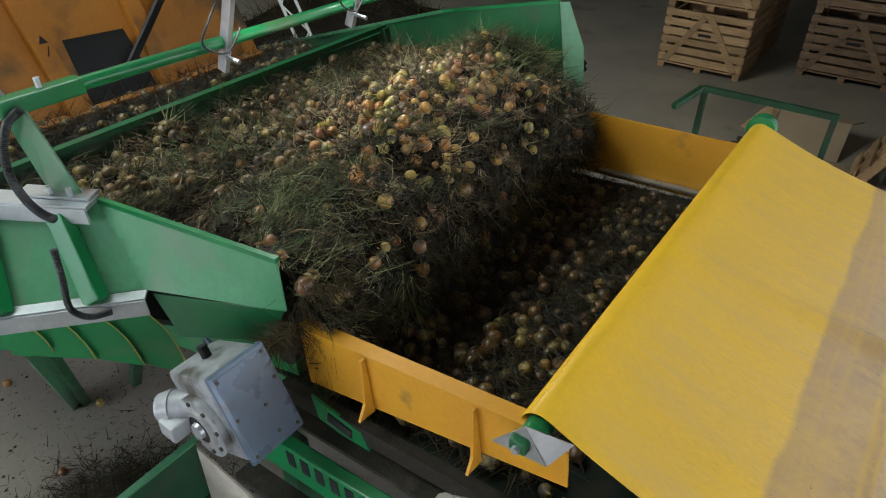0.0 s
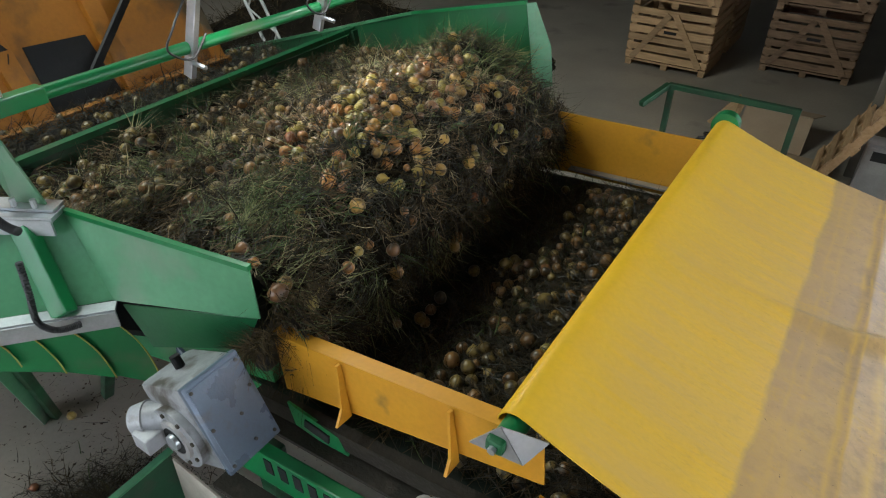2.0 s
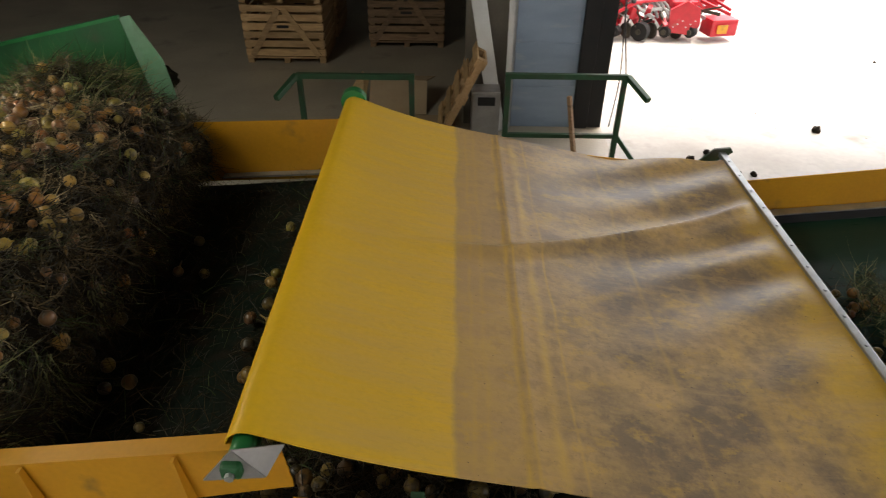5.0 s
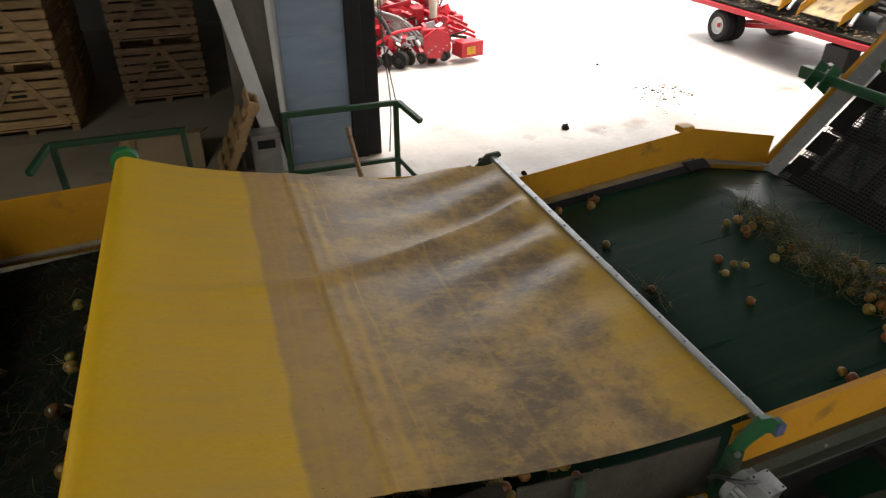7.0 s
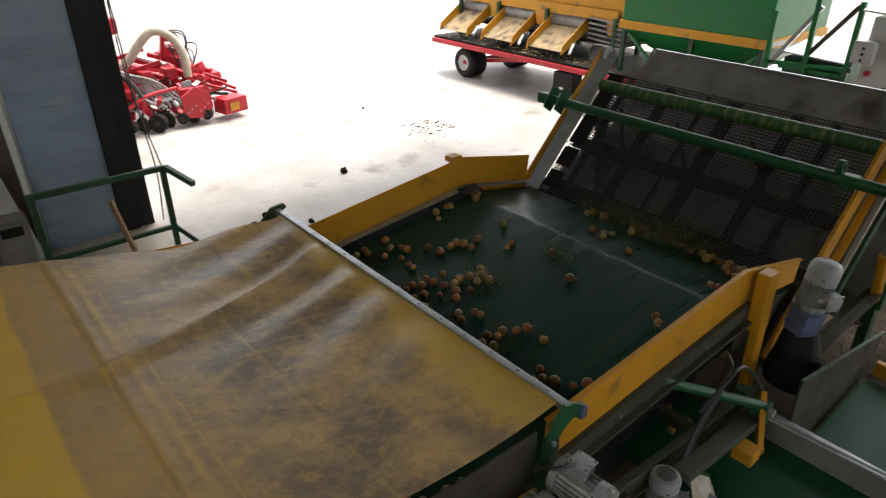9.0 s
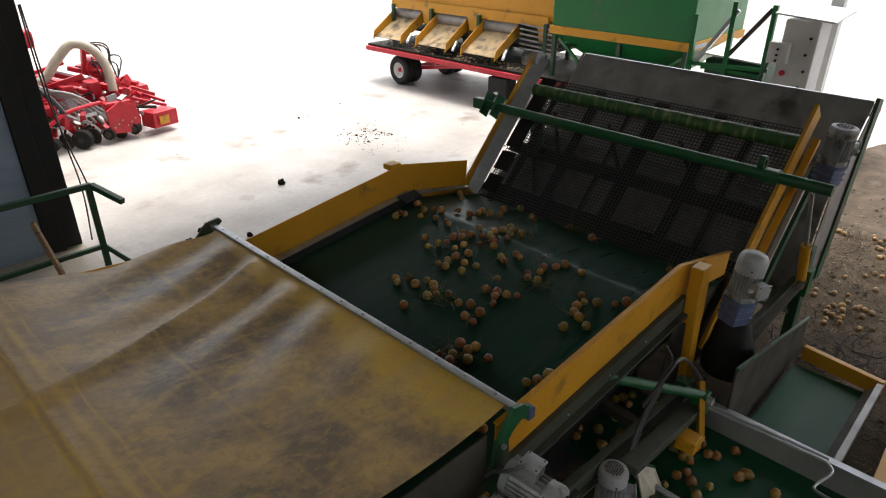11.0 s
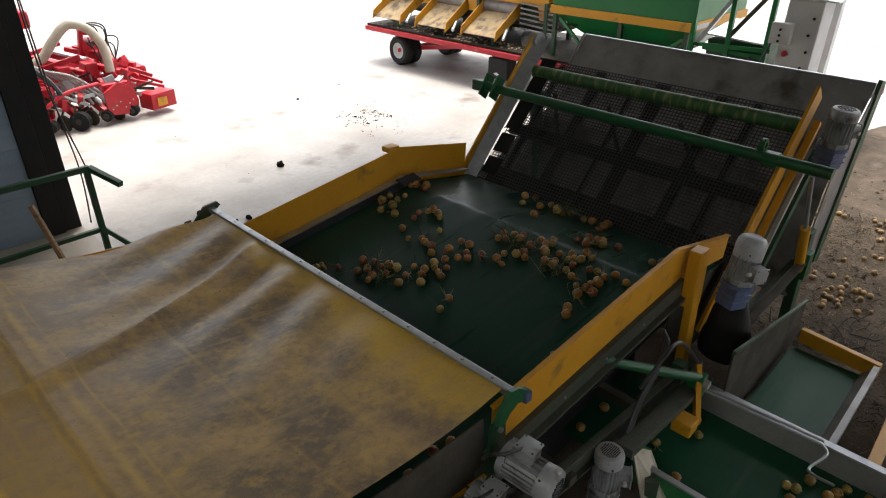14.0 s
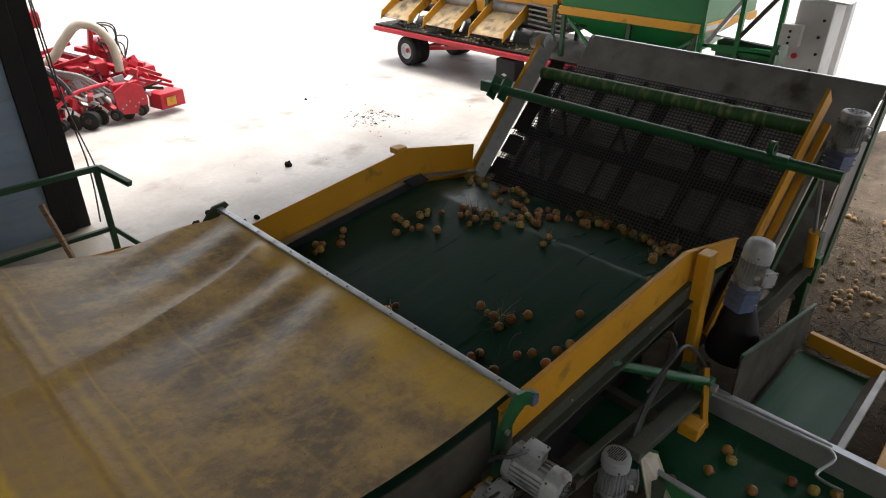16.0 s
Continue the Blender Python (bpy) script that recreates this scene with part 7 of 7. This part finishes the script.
    def rim(q):
        y = q.uniform(1.36, 1.56) if q.random() < 0.5 else q.uniform(1.39, 3.7)
        return Vector((-1.58 + q.uniform(-0.08, 0.08), y, q.uniform(1.36, 1.88))), Vector((q.uniform(0, 0.6), q.uniform(-0.15, 0.3), q.uniform(-1.3, -0.2))), Vector((1, 0, 0))
    leaf_object("spilled_haulm", blades(1800, rim, (0.06, 0.22), (0.001, 0.003), 0.6, 6), DRY, h)


build_heap()


# haulm that rides on the intake belt
def build_mat():
    m = thing("haulm_mat", "loose dark haulm riding on the intake belt", "haulm", (-1.7, 2.6, 1.27), kind="stuff")

    def f(q):
        x, y = q.uniform(-1.15 if q.random() < 0.3 else 0.0, 0.35), q.uniform(-1.18, 1.14)
        return Vector((x, y, 0.08 * x + q.uniform(0.005, 0.04))), Vector((q.uniform(-1, 1), q.uniform(-1, 1), q.uniform(0, 0.35))), Vector((0, 0, 1))

    def flat(q):
        x, y = q.uniform(0.35, 1.12), q.uniform(-1.18, 1.14)
        return Vector((x, y, 0.08 * x + q.uniform(0.005, 0.075))), Vector((q.uniform(-1, 1), q.uniform(-1, 1), -0.1)), Vector((0, 0, 1))
    leaf_object("dry_haulm", blades(3300, f, (0.05, 0.18), (0.001, 0.003), 0.7, 14), DRY, m)
    leaf_object("flat_haulm", blades(5200, flat, (0.04, 0.15), (0.001, 0.003), 0.12, 16), DRY, m)
    # near-black strands that deepen the shade over the intake belt
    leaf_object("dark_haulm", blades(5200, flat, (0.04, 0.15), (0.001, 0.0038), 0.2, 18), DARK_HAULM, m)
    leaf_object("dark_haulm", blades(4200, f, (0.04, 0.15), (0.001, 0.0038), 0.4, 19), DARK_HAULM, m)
    leaf_object("green_haulm", blades(420, f, (0.06, 0.2), (0.0014, 0.004), 0.5, 15), LEAF, m)
    return m


haulm_mat = build_mat()

# onions on the transfer belt: (belt mark at the start of the clip, place across, how many)
EARLY = ((-1.20, 3.74, 3), (-0.85, 3.79, 3), (-1.45, 3.21, 3), (-1.30, 2.93, 1), (-1.08, 3.20, 1), (-1.12, 2.65, 1), (-1.30, 2.34, 1),
         (-0.67, 2.30, 1), (-0.53, 2.67, 4), (-0.10, 2.96, 8), (-0.04, 2.51, 16), (0.01, 2.07, 18), (-0.15, 1.70, 12), (-1.27, 1.68, 2), (-0.61, 1.60, 2))
MIDDLE = ((-2.11, 3.67, 3), (-1.86, 3.51, 5), (-1.33, 3.70, 2), (-1.95, 3.32, 3), (-1.61, 3.30, 4), (-1.99, 2.95, 14), (-1.71, 2.79, 6), (-1.24, 2.95, 1),
          (-2.06, 2.52, 4), (-2.11, 2.26, 5), (-1.92, 2.18, 2), (-1.89, 2.03, 1), (-2.17, 1.83, 4), (-2.09, 1.62, 2), (-2.66, 2.87, 5), (-2.70, 2.59, 6),
          (-2.45, 2.36, 8), (-2.30, 2.80, 8), (-2.35, 1.79, 4), (-2.93, 1.63, 4), (-2.74, 2.27, 3), (-2.25, 3.1, 4))
LATER = ((-3.58, 3.75, 7), (-3.31, 3.66, 4), (-3.64, 3.26, 8), (-3.89, 3.08, 3), (-3.85, 2.72, 7), (-3.75, 3.58, 4), (-2.95, 2.73, 1), (-3.46, 2.53, 6),
         (-3.69, 2.44, 5), (-3.41, 2.32, 8), (-3.56, 2.01, 12), (-3.37, 2.03, 6), (-3.05, 2.12, 8), (-3.63, 1.77, 5), (-3.51, 1.70, 3), (-3.85, 1.78, 2), (-3.44, 1.62, 1))
LAST = ((-4.85, 3.34, 8), (-4.62, 3.39, 4), (-5.30, 3.65, 4), (-5.49, 3.65, 3), (-4.43, 3.08, 6), (-4.29, 2.90, 9), (-4.05, 2.78, 9), (-4.34, 2.43, 2),
        (-5.25, 2.07, 6), (-5.58, 1.96, 2), (-5.60, 1.80, 1), (-5.39, 1.66, 4), (-5.15, 1.60, 1), (-4.89, 1.60, 2), (-4.29, 1.58, 1), (-5.62, 2.66, 2))
BELT_SPEED, INTAKE_SPEED, LOW_SPEED = 0.49, 0.185, 0.45


def build_belt_onions():
    r = random.Random(8)
    out = []
    for s, y, n in EARLY + MIDDLE + LATER + LAST:
        spots = []
        spread = 0.026 * math.sqrt(n) if n > 1 else 0.0
        for _ in range(n):
            for _ in range(60):
                a, b = r.gauss(0, spread), r.gauss(0, spread * 1.15)
                if all((a - c) ** 2 + (b - d) ** 2 > 0.053 ** 2 for c, d in spots):
                    break
                spread *= 1.03
            spots.append((a, b))
        for a, b in spots:
            yy = min(max(y + b, Y0 + 0.07), Y1 - 0.16)
            out.append((onion(r, "onions on the transfer belt", "golden-brown onion with withered neck on the green belt", 0.8), s + a, yy, tumble(r)))
    return out


belt_onions = build_belt_onions()


def build_clumps():
    """Tufts of haulm that ride among the onions on the transfer belt."""
    r = random.Random(31)
    out = []
    for s, y, big in ((-0.02, 2.84, 1.5), (0.01, 2.98, 1.2), (-0.08, 2.29, 1.5), (-0.08, 2.46, 1.5), (-0.02, 2.12, 1.3), (-2.70, 2.60, 0.7), (-1.66, 2.72, 0.7), (-3.50, 2.45, 0.8), (-3.62, 2.05, 0.7), (-1.12, 2.60, 0.6), (-4.40, 2.95, 0.7), (-3.1, 2.15, 0.6), (-5.25, 2.07, 0.6), (-2.2, 2.2, 0.6)):
        t = thing("haulm_tuft", "tuft of green and dry onion haulm on the belt", "haulm", (0, 0, 0), "haulm tufts on the transfer belt")

        def f(q):
            return Vector((q.gauss(0, 0.06), q.gauss(0, 0.10), q.uniform(0.002, 0.07))) * big, Vector((q.uniform(-1, 1), q.uniform(-1, 1), q.uniform(0, 0.5))), Vector((0, 0, 1))
        leaf_object("dry_leaves", blades(int(60 * big * big), f, (0.06, 0.16), (0.001, 0.0028), 0.6, r.randint(0, 999)), DRY, t, stuff=False)
        leaf_object("green_leaves", blades(int(75 * big * big), f, (0.06, 0.2), (0.0012, 0.0034), 0.7, r.randint(0, 999)), LEAF, t, stuff=False)
        leaf_object("pale_leaves", blades(int(60 * big * big), f, (0.06, 0.2), (0.0012, 0.0032), 0.7, r.randint(0, 999)), LEAF_PALE, t, stuff=False)
        out.append((t, s, y, Matrix()))
    return out


clumps = build_clumps()


def build_intake_onions():
    r = random.Random(17)
    out = []
    grid = []
    while len(grid) < 330:
        x, y = r.uniform(-1.80 if len(grid) < 300 else -2.7, -0.52), r.uniform(Y0 + 0.08, Y1 - 0.26)
        if x < -1.55 - 0.22 * noise.noise((y * 2.1, 4, 0)) and len(grid) < 300:
            continue
        if all((x - a) ** 2 + (y - b) ** 2 > 0.047 ** 2 for a, b in grid):
            grid.append((x, y))
    verts, faces = [], []
    for x, y in grid[14:]:
        m = Matrix.Translation((x + 1.7, y - 2.6, intake_z(x) - 1.255 + r.uniform(-0.008, 0.035))) @ tumble(r) @ Matrix.Scale(r.uniform(0.75, 1.25), 4)
        src = r.choice(SOILED)
        base = len(verts)
        verts += [tuple(m @ q.co) for q in src.vertices]
        faces += [tuple(base + k for k in f.vertices) for f in src.polygons]
    me = bpy.data.meshes.new("onions")
    me.from_pydata(verts, [], faces)
    me.shade_smooth()
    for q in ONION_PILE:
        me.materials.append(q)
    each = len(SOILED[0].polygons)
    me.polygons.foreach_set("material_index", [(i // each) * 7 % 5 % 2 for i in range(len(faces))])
    ob = new("onions", me)
    ob.parent = haulm_mat
    tagged(ob, kind="stuff")
    for x, y in grid[:14]:
        out.append((onion(r, "onions on the intake belt", "soiled golden-brown onion among haulm on the intake belt", 0.35, SOILED), x, y, r.uniform(0.0, 0.02), tumble(r)))
    return out


intake_onions = build_intake_onions()


def build_fallers():
    r = random.Random(23)
    return [(onion(r, "onions falling from the heap", "soiled golden-brown onion tumbling off the hopper lip", 0.6, SOILED), r.uniform(-0.2, 2.6), r.uniform(1.5, 3.6), r.uniform(0.05, 0.22), tumble(r)) for _ in range(16)]


fallers = build_fallers()


def build_low_onions():
    r = random.Random(29)
    out = []
    for y, n in ((1.30, 18), (1.02, 20), (0.74, 14), (0.40, 8), (2.1, 6), (2.9, 4), (2.5, 5)):
        for _ in range(n):
            out.append((onion(r, "onions on the lower belt", "golden-brown onion riding on the lower green belt", 0.2), r.uniform(2.74, 3.40), y + r.gauss(0, 0.12), tumble(r)))
    return out


low_onions = build_low_onions()


def scatter():
    r = random.Random(41)
    verts, faces = [], []
    lots = [(r.uniform(6.0, 9.2), r.uniform(-0.7, 1.5)) for _ in range(24)]
    for _ in range(150):
        a, b = r.choice(lots)
        x, y = a + r.gauss(0, 0.16), b + r.gauss(0, 0.14)
        if x < 5.9 or (x < 6.5 and y > 1.0):
            continue
        m, src = Matrix.Translation((x, y, 0.052)) @ tumble(r), r.choice(BULBS)
        base = len(verts)
        verts += [tuple(m @ q.co) for q in src.vertices]
        faces += [tuple(base + k for k in f.vertices) for f in src.polygons]
    me = bpy.data.meshes.new("scattered_onions")
    me.from_pydata(verts, [], faces)
    me.shade_smooth()
    me.materials.append(ONION_LOOSE)
    tagged(new("scattered_onions", me), "dusty golden onions lying on the dry soil", "onions", kind="stuff")
    for x, y in ((-3.62, 1.18), (-4.3, 0.9), (-3.3, 0.75)):
        ob = onion(r, "onions lying on the hall floor", "small golden onion lying on the hall floor", 0.0)
        ob.matrix_basis = Matrix.Translation((x, y, 0.03)) @ tumble(r)

    def clods(name, label, n, xr, yr, z, size, material, seed):
        q = random.Random(seed)
        verts, faces = [], []
        for _ in range(n):
            c = Vector((q.uniform(*xr), q.uniform(*yr), z))
            s = q.uniform(*size) * (q.random() ** 2 * 1.6 + 0.4)
            base = len(verts)
            for d in ((1, 0, 0), (-1, 0, 0), (0, 1, 0), (0, -1, 0), (0, 0, 0.7), (0, 0, -0.3)):
                verts.append(tuple(c + Vector(d) * s * q.uniform(0.6, 1.3)))
            for a, b in ((0, 2), (2, 1), (1, 3), (3, 0)):
                faces += [(base + a, base + b, base + 4), (base + b, base + a, base + 5)]
        me = bpy.data.meshes.new(name)
        me.from_pydata(verts, [], faces)
        me.materials.append(material)
        tagged(new(name, me), label, "clods", kind="stuff")

    def ground_haulm(x0, x1, y0, y1, z):
        def f(q):
            return Vector((q.uniform(x0, x1), q.uniform(y0, y1), z + q.uniform(0, 0.02))), Vector((q.uniform(-1, 1), q.uniform(-1, 1), q.uniform(0, 0.2))), Vector((0, 0, 1))
        return f
    clods("soil_crumbs", "dark crumbs of soil scattered on the hall floor", 2600, (-5.0, -2.0), (-0.2, 2.4), 0.005, (0.0025, 0.008), DIRT, 1)
    tagged(leaf_object("floor_haulm", blades(500, ground_haulm(-4.6, -2.2, -0.1, 2.2, 0.008), (0.02, 0.09), (0.001, 0.003), 0.5, 53), DRY, None), "bits of dry haulm on the hall floor", "haulm")
    clods("soil_crumbs", "dark crumbs of soil scattered on the soil patch", 3000, (4.6, 10.0), (-2.5, 1.9), 0.032, (0.004, 0.02), DIRT, 2)
    clods("soil_clods", "dark clods of soil lying on the yard", 26, (2.6, 8.5), (5.2, 10.5), 0.008, (0.006, 0.02), SOIL, 3)
    clods("soil_clods", "dark crumbled soil tracked over the yard", 260, (6.5, 7.2), (8.1, 8.8), 0.001, (0.004, 0.016), SOIL, 4)
    clods("soil_clods", "dark crumbled soil tracked over the yard", 160, (6.2, 7.6), (7.4, 9.2), 0.001, (0.003, 0.013), DIRT, 5)
    for x, y, s in ((2.62, 5.1, 0.03), (3.15, 6.35, 0.05), (3.35, 6.4, 0.035), (3.55, 5.55, 0.03), (4.55, 7.55, 0.05), (3.0, 6.9, 0.04), (2.75, 6.7, 0.05)):
        bm = B()
        bmesh.ops.create_icosphere(bm, subdivisions=2, radius=s)
        for v in bm.verts:
            v.co = v.co * (1 + 0.5 * noise.noise(v.co * 30)) * Vector((1, 1, 0.7)).length / 1.58
        ob = tagged(part("soil_clod", bm, SOIL), "dark lump of soil on the pale yard", "clod", "lumps of soil on the yard")
        ob.location = (x, y, s * 0.6)

    tagged(leaf_object("ground_haulm", blades(2600, ground_haulm(4.3, 9.5, -1.6, 1.5, 0.035), (0.02, 0.10), (0.001, 0.0026), 0.5, 51), STRAW, None), "straw and dry haulm strewn on the soil", "haulm")
    tagged(leaf_object("ground_haulm", blades(9000, ground_haulm(4.6, 8.4, -0.6, 1.4, 0.035), (0.03, 0.13), (0.0012, 0.0035), 0.6, 52), DRY, None), "brown haulm strewn beside the tray", "haulm")

    for k, (x, y) in enumerate(((5.75, 0.60), (6.0, 0.50), (5.5, 0.78))):
        pts = [(x + 0.26 * math.cos(a) * (1 + 0.2 * math.sin(3 * a + k)), y + 0.15 * math.sin(a) * (1 + 0.2 * math.cos(2 * a + k)), 0.05 + 0.008 * math.sin(5 * a)) for a in span(0.4 * k, 5.2 + 0.5 * k, 14)]
        tagged(part("soil_cable", tube(B(), pts, 0.005, 6), BLACK, smooth=True), "thin black cable curled on the soil", "cable", "cables on the soil")

    def pile(q):
        x, y = q.gauss(-2.72, 0.22), q.gauss(0.72, 0.24)
        hgt = 0.16 * math.exp(-((x + 2.72) / 0.3) ** 2 - ((y - 0.72) / 0.3) ** 2)
        return Vector((x, y, 0.006 + hgt * q.random())), Vector((q.uniform(-1, 1), q.uniform(-1, 1), q.uniform(0, 0.4))), Vector((0, 0, 1))
    def shoulder(q):
        k = q.random()
        return Vector((-1.68 + 0.10 * k, 1.22 + 0.14 * q.random(), 1.58 + 0.08 * k + q.uniform(0, 0.05))), Vector((q.uniform(-1, 1), q.uniform(-1, 0.3), q.uniform(-0.7, 0.4))), Vector((0, 0, 1))
    tagged(leaf_object("caught_haulm", blades(520, shoulder, (0.04, 0.13), (0.001, 0.0032), 0.9, 67), DRY, None), "haulm caught between gear motor and hopper lip", "haulm")
    h = thing("spilled_haulm", "dark spilled haulm and soil under the hopper outlet", "haulm", (0, 0, 0), kind="stuff")
    leaf_object("dry_haulm", blades(5200, pile, (0.04, 0.16), (0.001, 0.0034), 1.0, 61), DRY, h)
    leaf_object("dark_haulm", blades(4200, pile, (0.04, 0.16), (0.001, 0.0040), 1.0, 64), DARK_HAULM, h)
    leaf_object("green_haulm", blades(220, pile, (0.06, 0.2), (0.0014, 0.004), 0.5, 62), LEAF, h)
    bm = B()
    g = [[bm.verts.new((-3.5 + i * 0.08, 0.2 + j * 0.08, 0.0 + max(0, 0.10 * math.exp(-((-3.5 + i * 0.08 + 2.72) / 0.26) ** 2 - ((0.2 + j * 0.08 - 0.72) / 0.26) ** 2) + 0.008 * noise.noise((i * 0.5, j * 0.5, 0)) - 0.012))) for j in range(20)] for i in range(20)]
    for i in range(19):
        for j in range(19):
            bm.faces.new((g[i][j], g[i + 1][j], g[i + 1][j + 1], g[i][j + 1]))
    part("soil_core", bm, SOIL, h)
    # haulm and onions caught on the rubber apron between trailer and hopper
    ap = thing("apron_spill", "dark haulm and onions caught on the rubber apron", "haulm", (0, 0, 0), kind="stuff")

    def apron(q):
        y, k = q.uniform(0.5, 3.4), q.random()
        return Vector((-3.79 + 0.38 * k, y, 1.845 - 0.04 * k + q.uniform(0.0, 0.05))), Vector((q.uniform(-1, 1), q.uniform(-1, 1), q.uniform(0, 0.4))), Vector((0, 0, 1))
    leaf_object("dark_haulm", blades(5200, apron, (0.04, 0.16), (0.0012, 0.004), 1.0, 65), DARK_HAULM, ap)
    leaf_object("dry_haulm", blades(1400, apron, (0.04, 0.16), (0.001, 0.003), 1.0, 66), DRY, ap)
    verts, faces = [], []
    for _ in range(70):
        y, k = r.uniform(0.6, 3.4), r.random()
        m, src = Matrix.Translation((-3.76 + 0.34 * k, y, 1.872 - 0.04 * k)) @ tumble(r), r.choice(SOILED)
        base = len(verts)
        verts += [tuple(m @ q.co) for q in src.vertices]
        faces += [tuple(base + i for i in f.vertices) for f in src.polygons]
    me = bpy.data.meshes.new("onions")
    me.from_pydata(verts, [], faces)
    me.shade_smooth()
    me.materials.append(ONION_PILE[1])
    ob = new("onions", me)
    ob.parent = ap
    tagged(ob, kind="stuff")
    # haulm stored in the dark behind the hopper
    bm = B()
    g = [[bm.verts.new((-9.5 + i * 0.3, 5.2 + j * 0.3, 1.1 * math.exp(-((-9.5 + i * 0.3 + 7.2) / 1.6) ** 2 - ((5.2 + j * 0.3 - 7.6) / 1.3) ** 2) * (1 + 0.3 * noise.noise((i * 0.6, j * 0.6, 1))))) for j in range(18)] for i in range(20)]
    for i in range(19):
        for j in range(17):
            bm.faces.new((g[i][j], g[i + 1][j], g[i + 1][j + 1], g[i][j + 1]))
    hp = thing("haulm_heap", "dark heap of haulm in the back of the hall", "haulm heap", (0, 0, 0), kind="stuff")
    part("heap_core", bm, SOIL, hp)

    def back(q):
        x, y = q.gauss(-7.2, 1.2), q.gauss(7.6, 0.9)
        z = 1.1 * math.exp(-((x + 7.2) / 1.6) ** 2 - ((y - 7.6) / 1.3) ** 2)
        return Vector((x, y, z + 0.02)), Vector((q.uniform(-1, 1), q.uniform(-1, 1), q.uniform(0, 0.5))), Vector((0, 0, 1))
    leaf_object("dry_haulm", blades(2500, back, (0.1, 0.4), (0.003, 0.008), 0.5, 63), DRY, hp)


scatter()


# ---- what moves ----
def motions():
    r = random.Random(77)
    # transfer belt: wait under the cover, ride at belt speed, drop off the end
    for ob, s, y, turn in belt_onions + clumps:
        tuft = ob.type == "EMPTY"
        lift = 0.0 if tuft else 0.027
        wait = 0.75 + 0.5 * r.random()
        t_go = (wait - s) / BELT_SPEED
        t_end = (4.33 - s) / BELT_SPEED
        low = 0.53 + 0.05 * r.random()
        times = {0.0, 0.1, 15.9, 16.0, t_go, t_end, t_end + 0.12, t_end + 0.45, (3.56 - s) / BELT_SPEED}
        times |= {t_go + k * 1.5 for k in range(1, 6)}
        rows = []
        for t in sorted(q for q in times if 0 <= q <= 16):
            x = s + BELT_SPEED * t
            if t <= t_go:
                p = Vector((wait, y, belt_z(wait) + lift))
            elif t <= t_end + 0.001:
                p = Vector((x, y, belt_z(x) + lift))
            else:
                k = min(1.0, (t - t_end) / 0.45)
                p = Vector((4.33 + 0.10 * min(k, 1), y, belt_z(4.33) + lift - (belt_z(4.33) - low) * k * k))
            rows.append((t, Matrix.Translation(p) @ turn))
        clean = [rows[0]]
        for t, m in rows[1:]:
            if t - clean[-1][0] > 0.045:
                clean.append((t, m))
        if clean[-1][0] < 16.0:
            clean[-1] = (16.0, clean[-1][1])
        walk(ob, clean)
    # intake belt: runs until the belt stops between the looks at it
    for ob, x, y, up, turn in intake_onions:
        rows = []
        for t in (0.0, 0.1, 2.0, 4.0, 5.0, 5.4, 5.8, 16.0):
            q = x + INTAKE_SPEED * min(t, 5.4)
            rows.append((t, Matrix.Translation((q, y, intake_z(q) + up)) @ turn))
        walk(ob, rows)
    walk(haulm_mat, [(t, Matrix.Translation((-1.7 + INTAKE_SPEED * min(t, 5.4), 2.6, 1.255 + 0.08 * INTAKE_SPEED * min(t, 5.4)))) for t in (0.0, 0.1, 2.0, 4.0, 5.0, 5.4, 5.8, 16.0)])
    # onions that roll off the lip and fall on the intake belt
    for ob, t0, y, dx, turn in fallers:
        top = Vector((-1.62, y, heap_z(-1.62, y) - 0.12))
        rows = []
        for t in sorted({0.0, 16.0, 5.4} | {min(16.0, max(0.0, t0 + k * 0.08)) for k in range(0, 6)}):
            k = min(1.0, max(0.0, (t - t0) / 0.38))
            x = -1.62 + 0.08 + dx * k
            zf = intake_z(x) + 0.03
            p = Vector((x, y, top.z + (zf - top.z) * k * k))
            if k >= 1:
                q = x + INTAKE_SPEED * max(0.0, min(t, 5.4) - t0 - 0.38)
                p = Vector((q, y, intake_z(q) + 0.03))
            rows.append((t, Matrix.Translation(p) @ Euler((1.2 * k, 1.0 * k, 0)).to_matrix().to_4x4() @ turn))
        clean = [rows[0]]
        for t, m in rows[1:]:
            if t - clean[-1][0] > 0.045:
                clean.append((t, m))
        walk(ob, clean)
    # lower belt: towards the near end; marks are places at 11.5 s
    for ob, x, y, turn in low_onions:
        rows = []
        for t in (0.0, 0.1, 3.0, 6.0, 9.0, 11.0, 12.5, 14.0, 15.9, 16.0):
            q = y - LOW_SPEED * (t - 11.5)
            far, near = 4.2, -1.5
            z = 0.47 + 0.02 * math.cos((x - 3.07) * 4) + 0.028
            rows.append((t, Matrix.Translation((x, min(far, max(near, q)), z)) @ turn))
        walk(ob, rows)


motions()
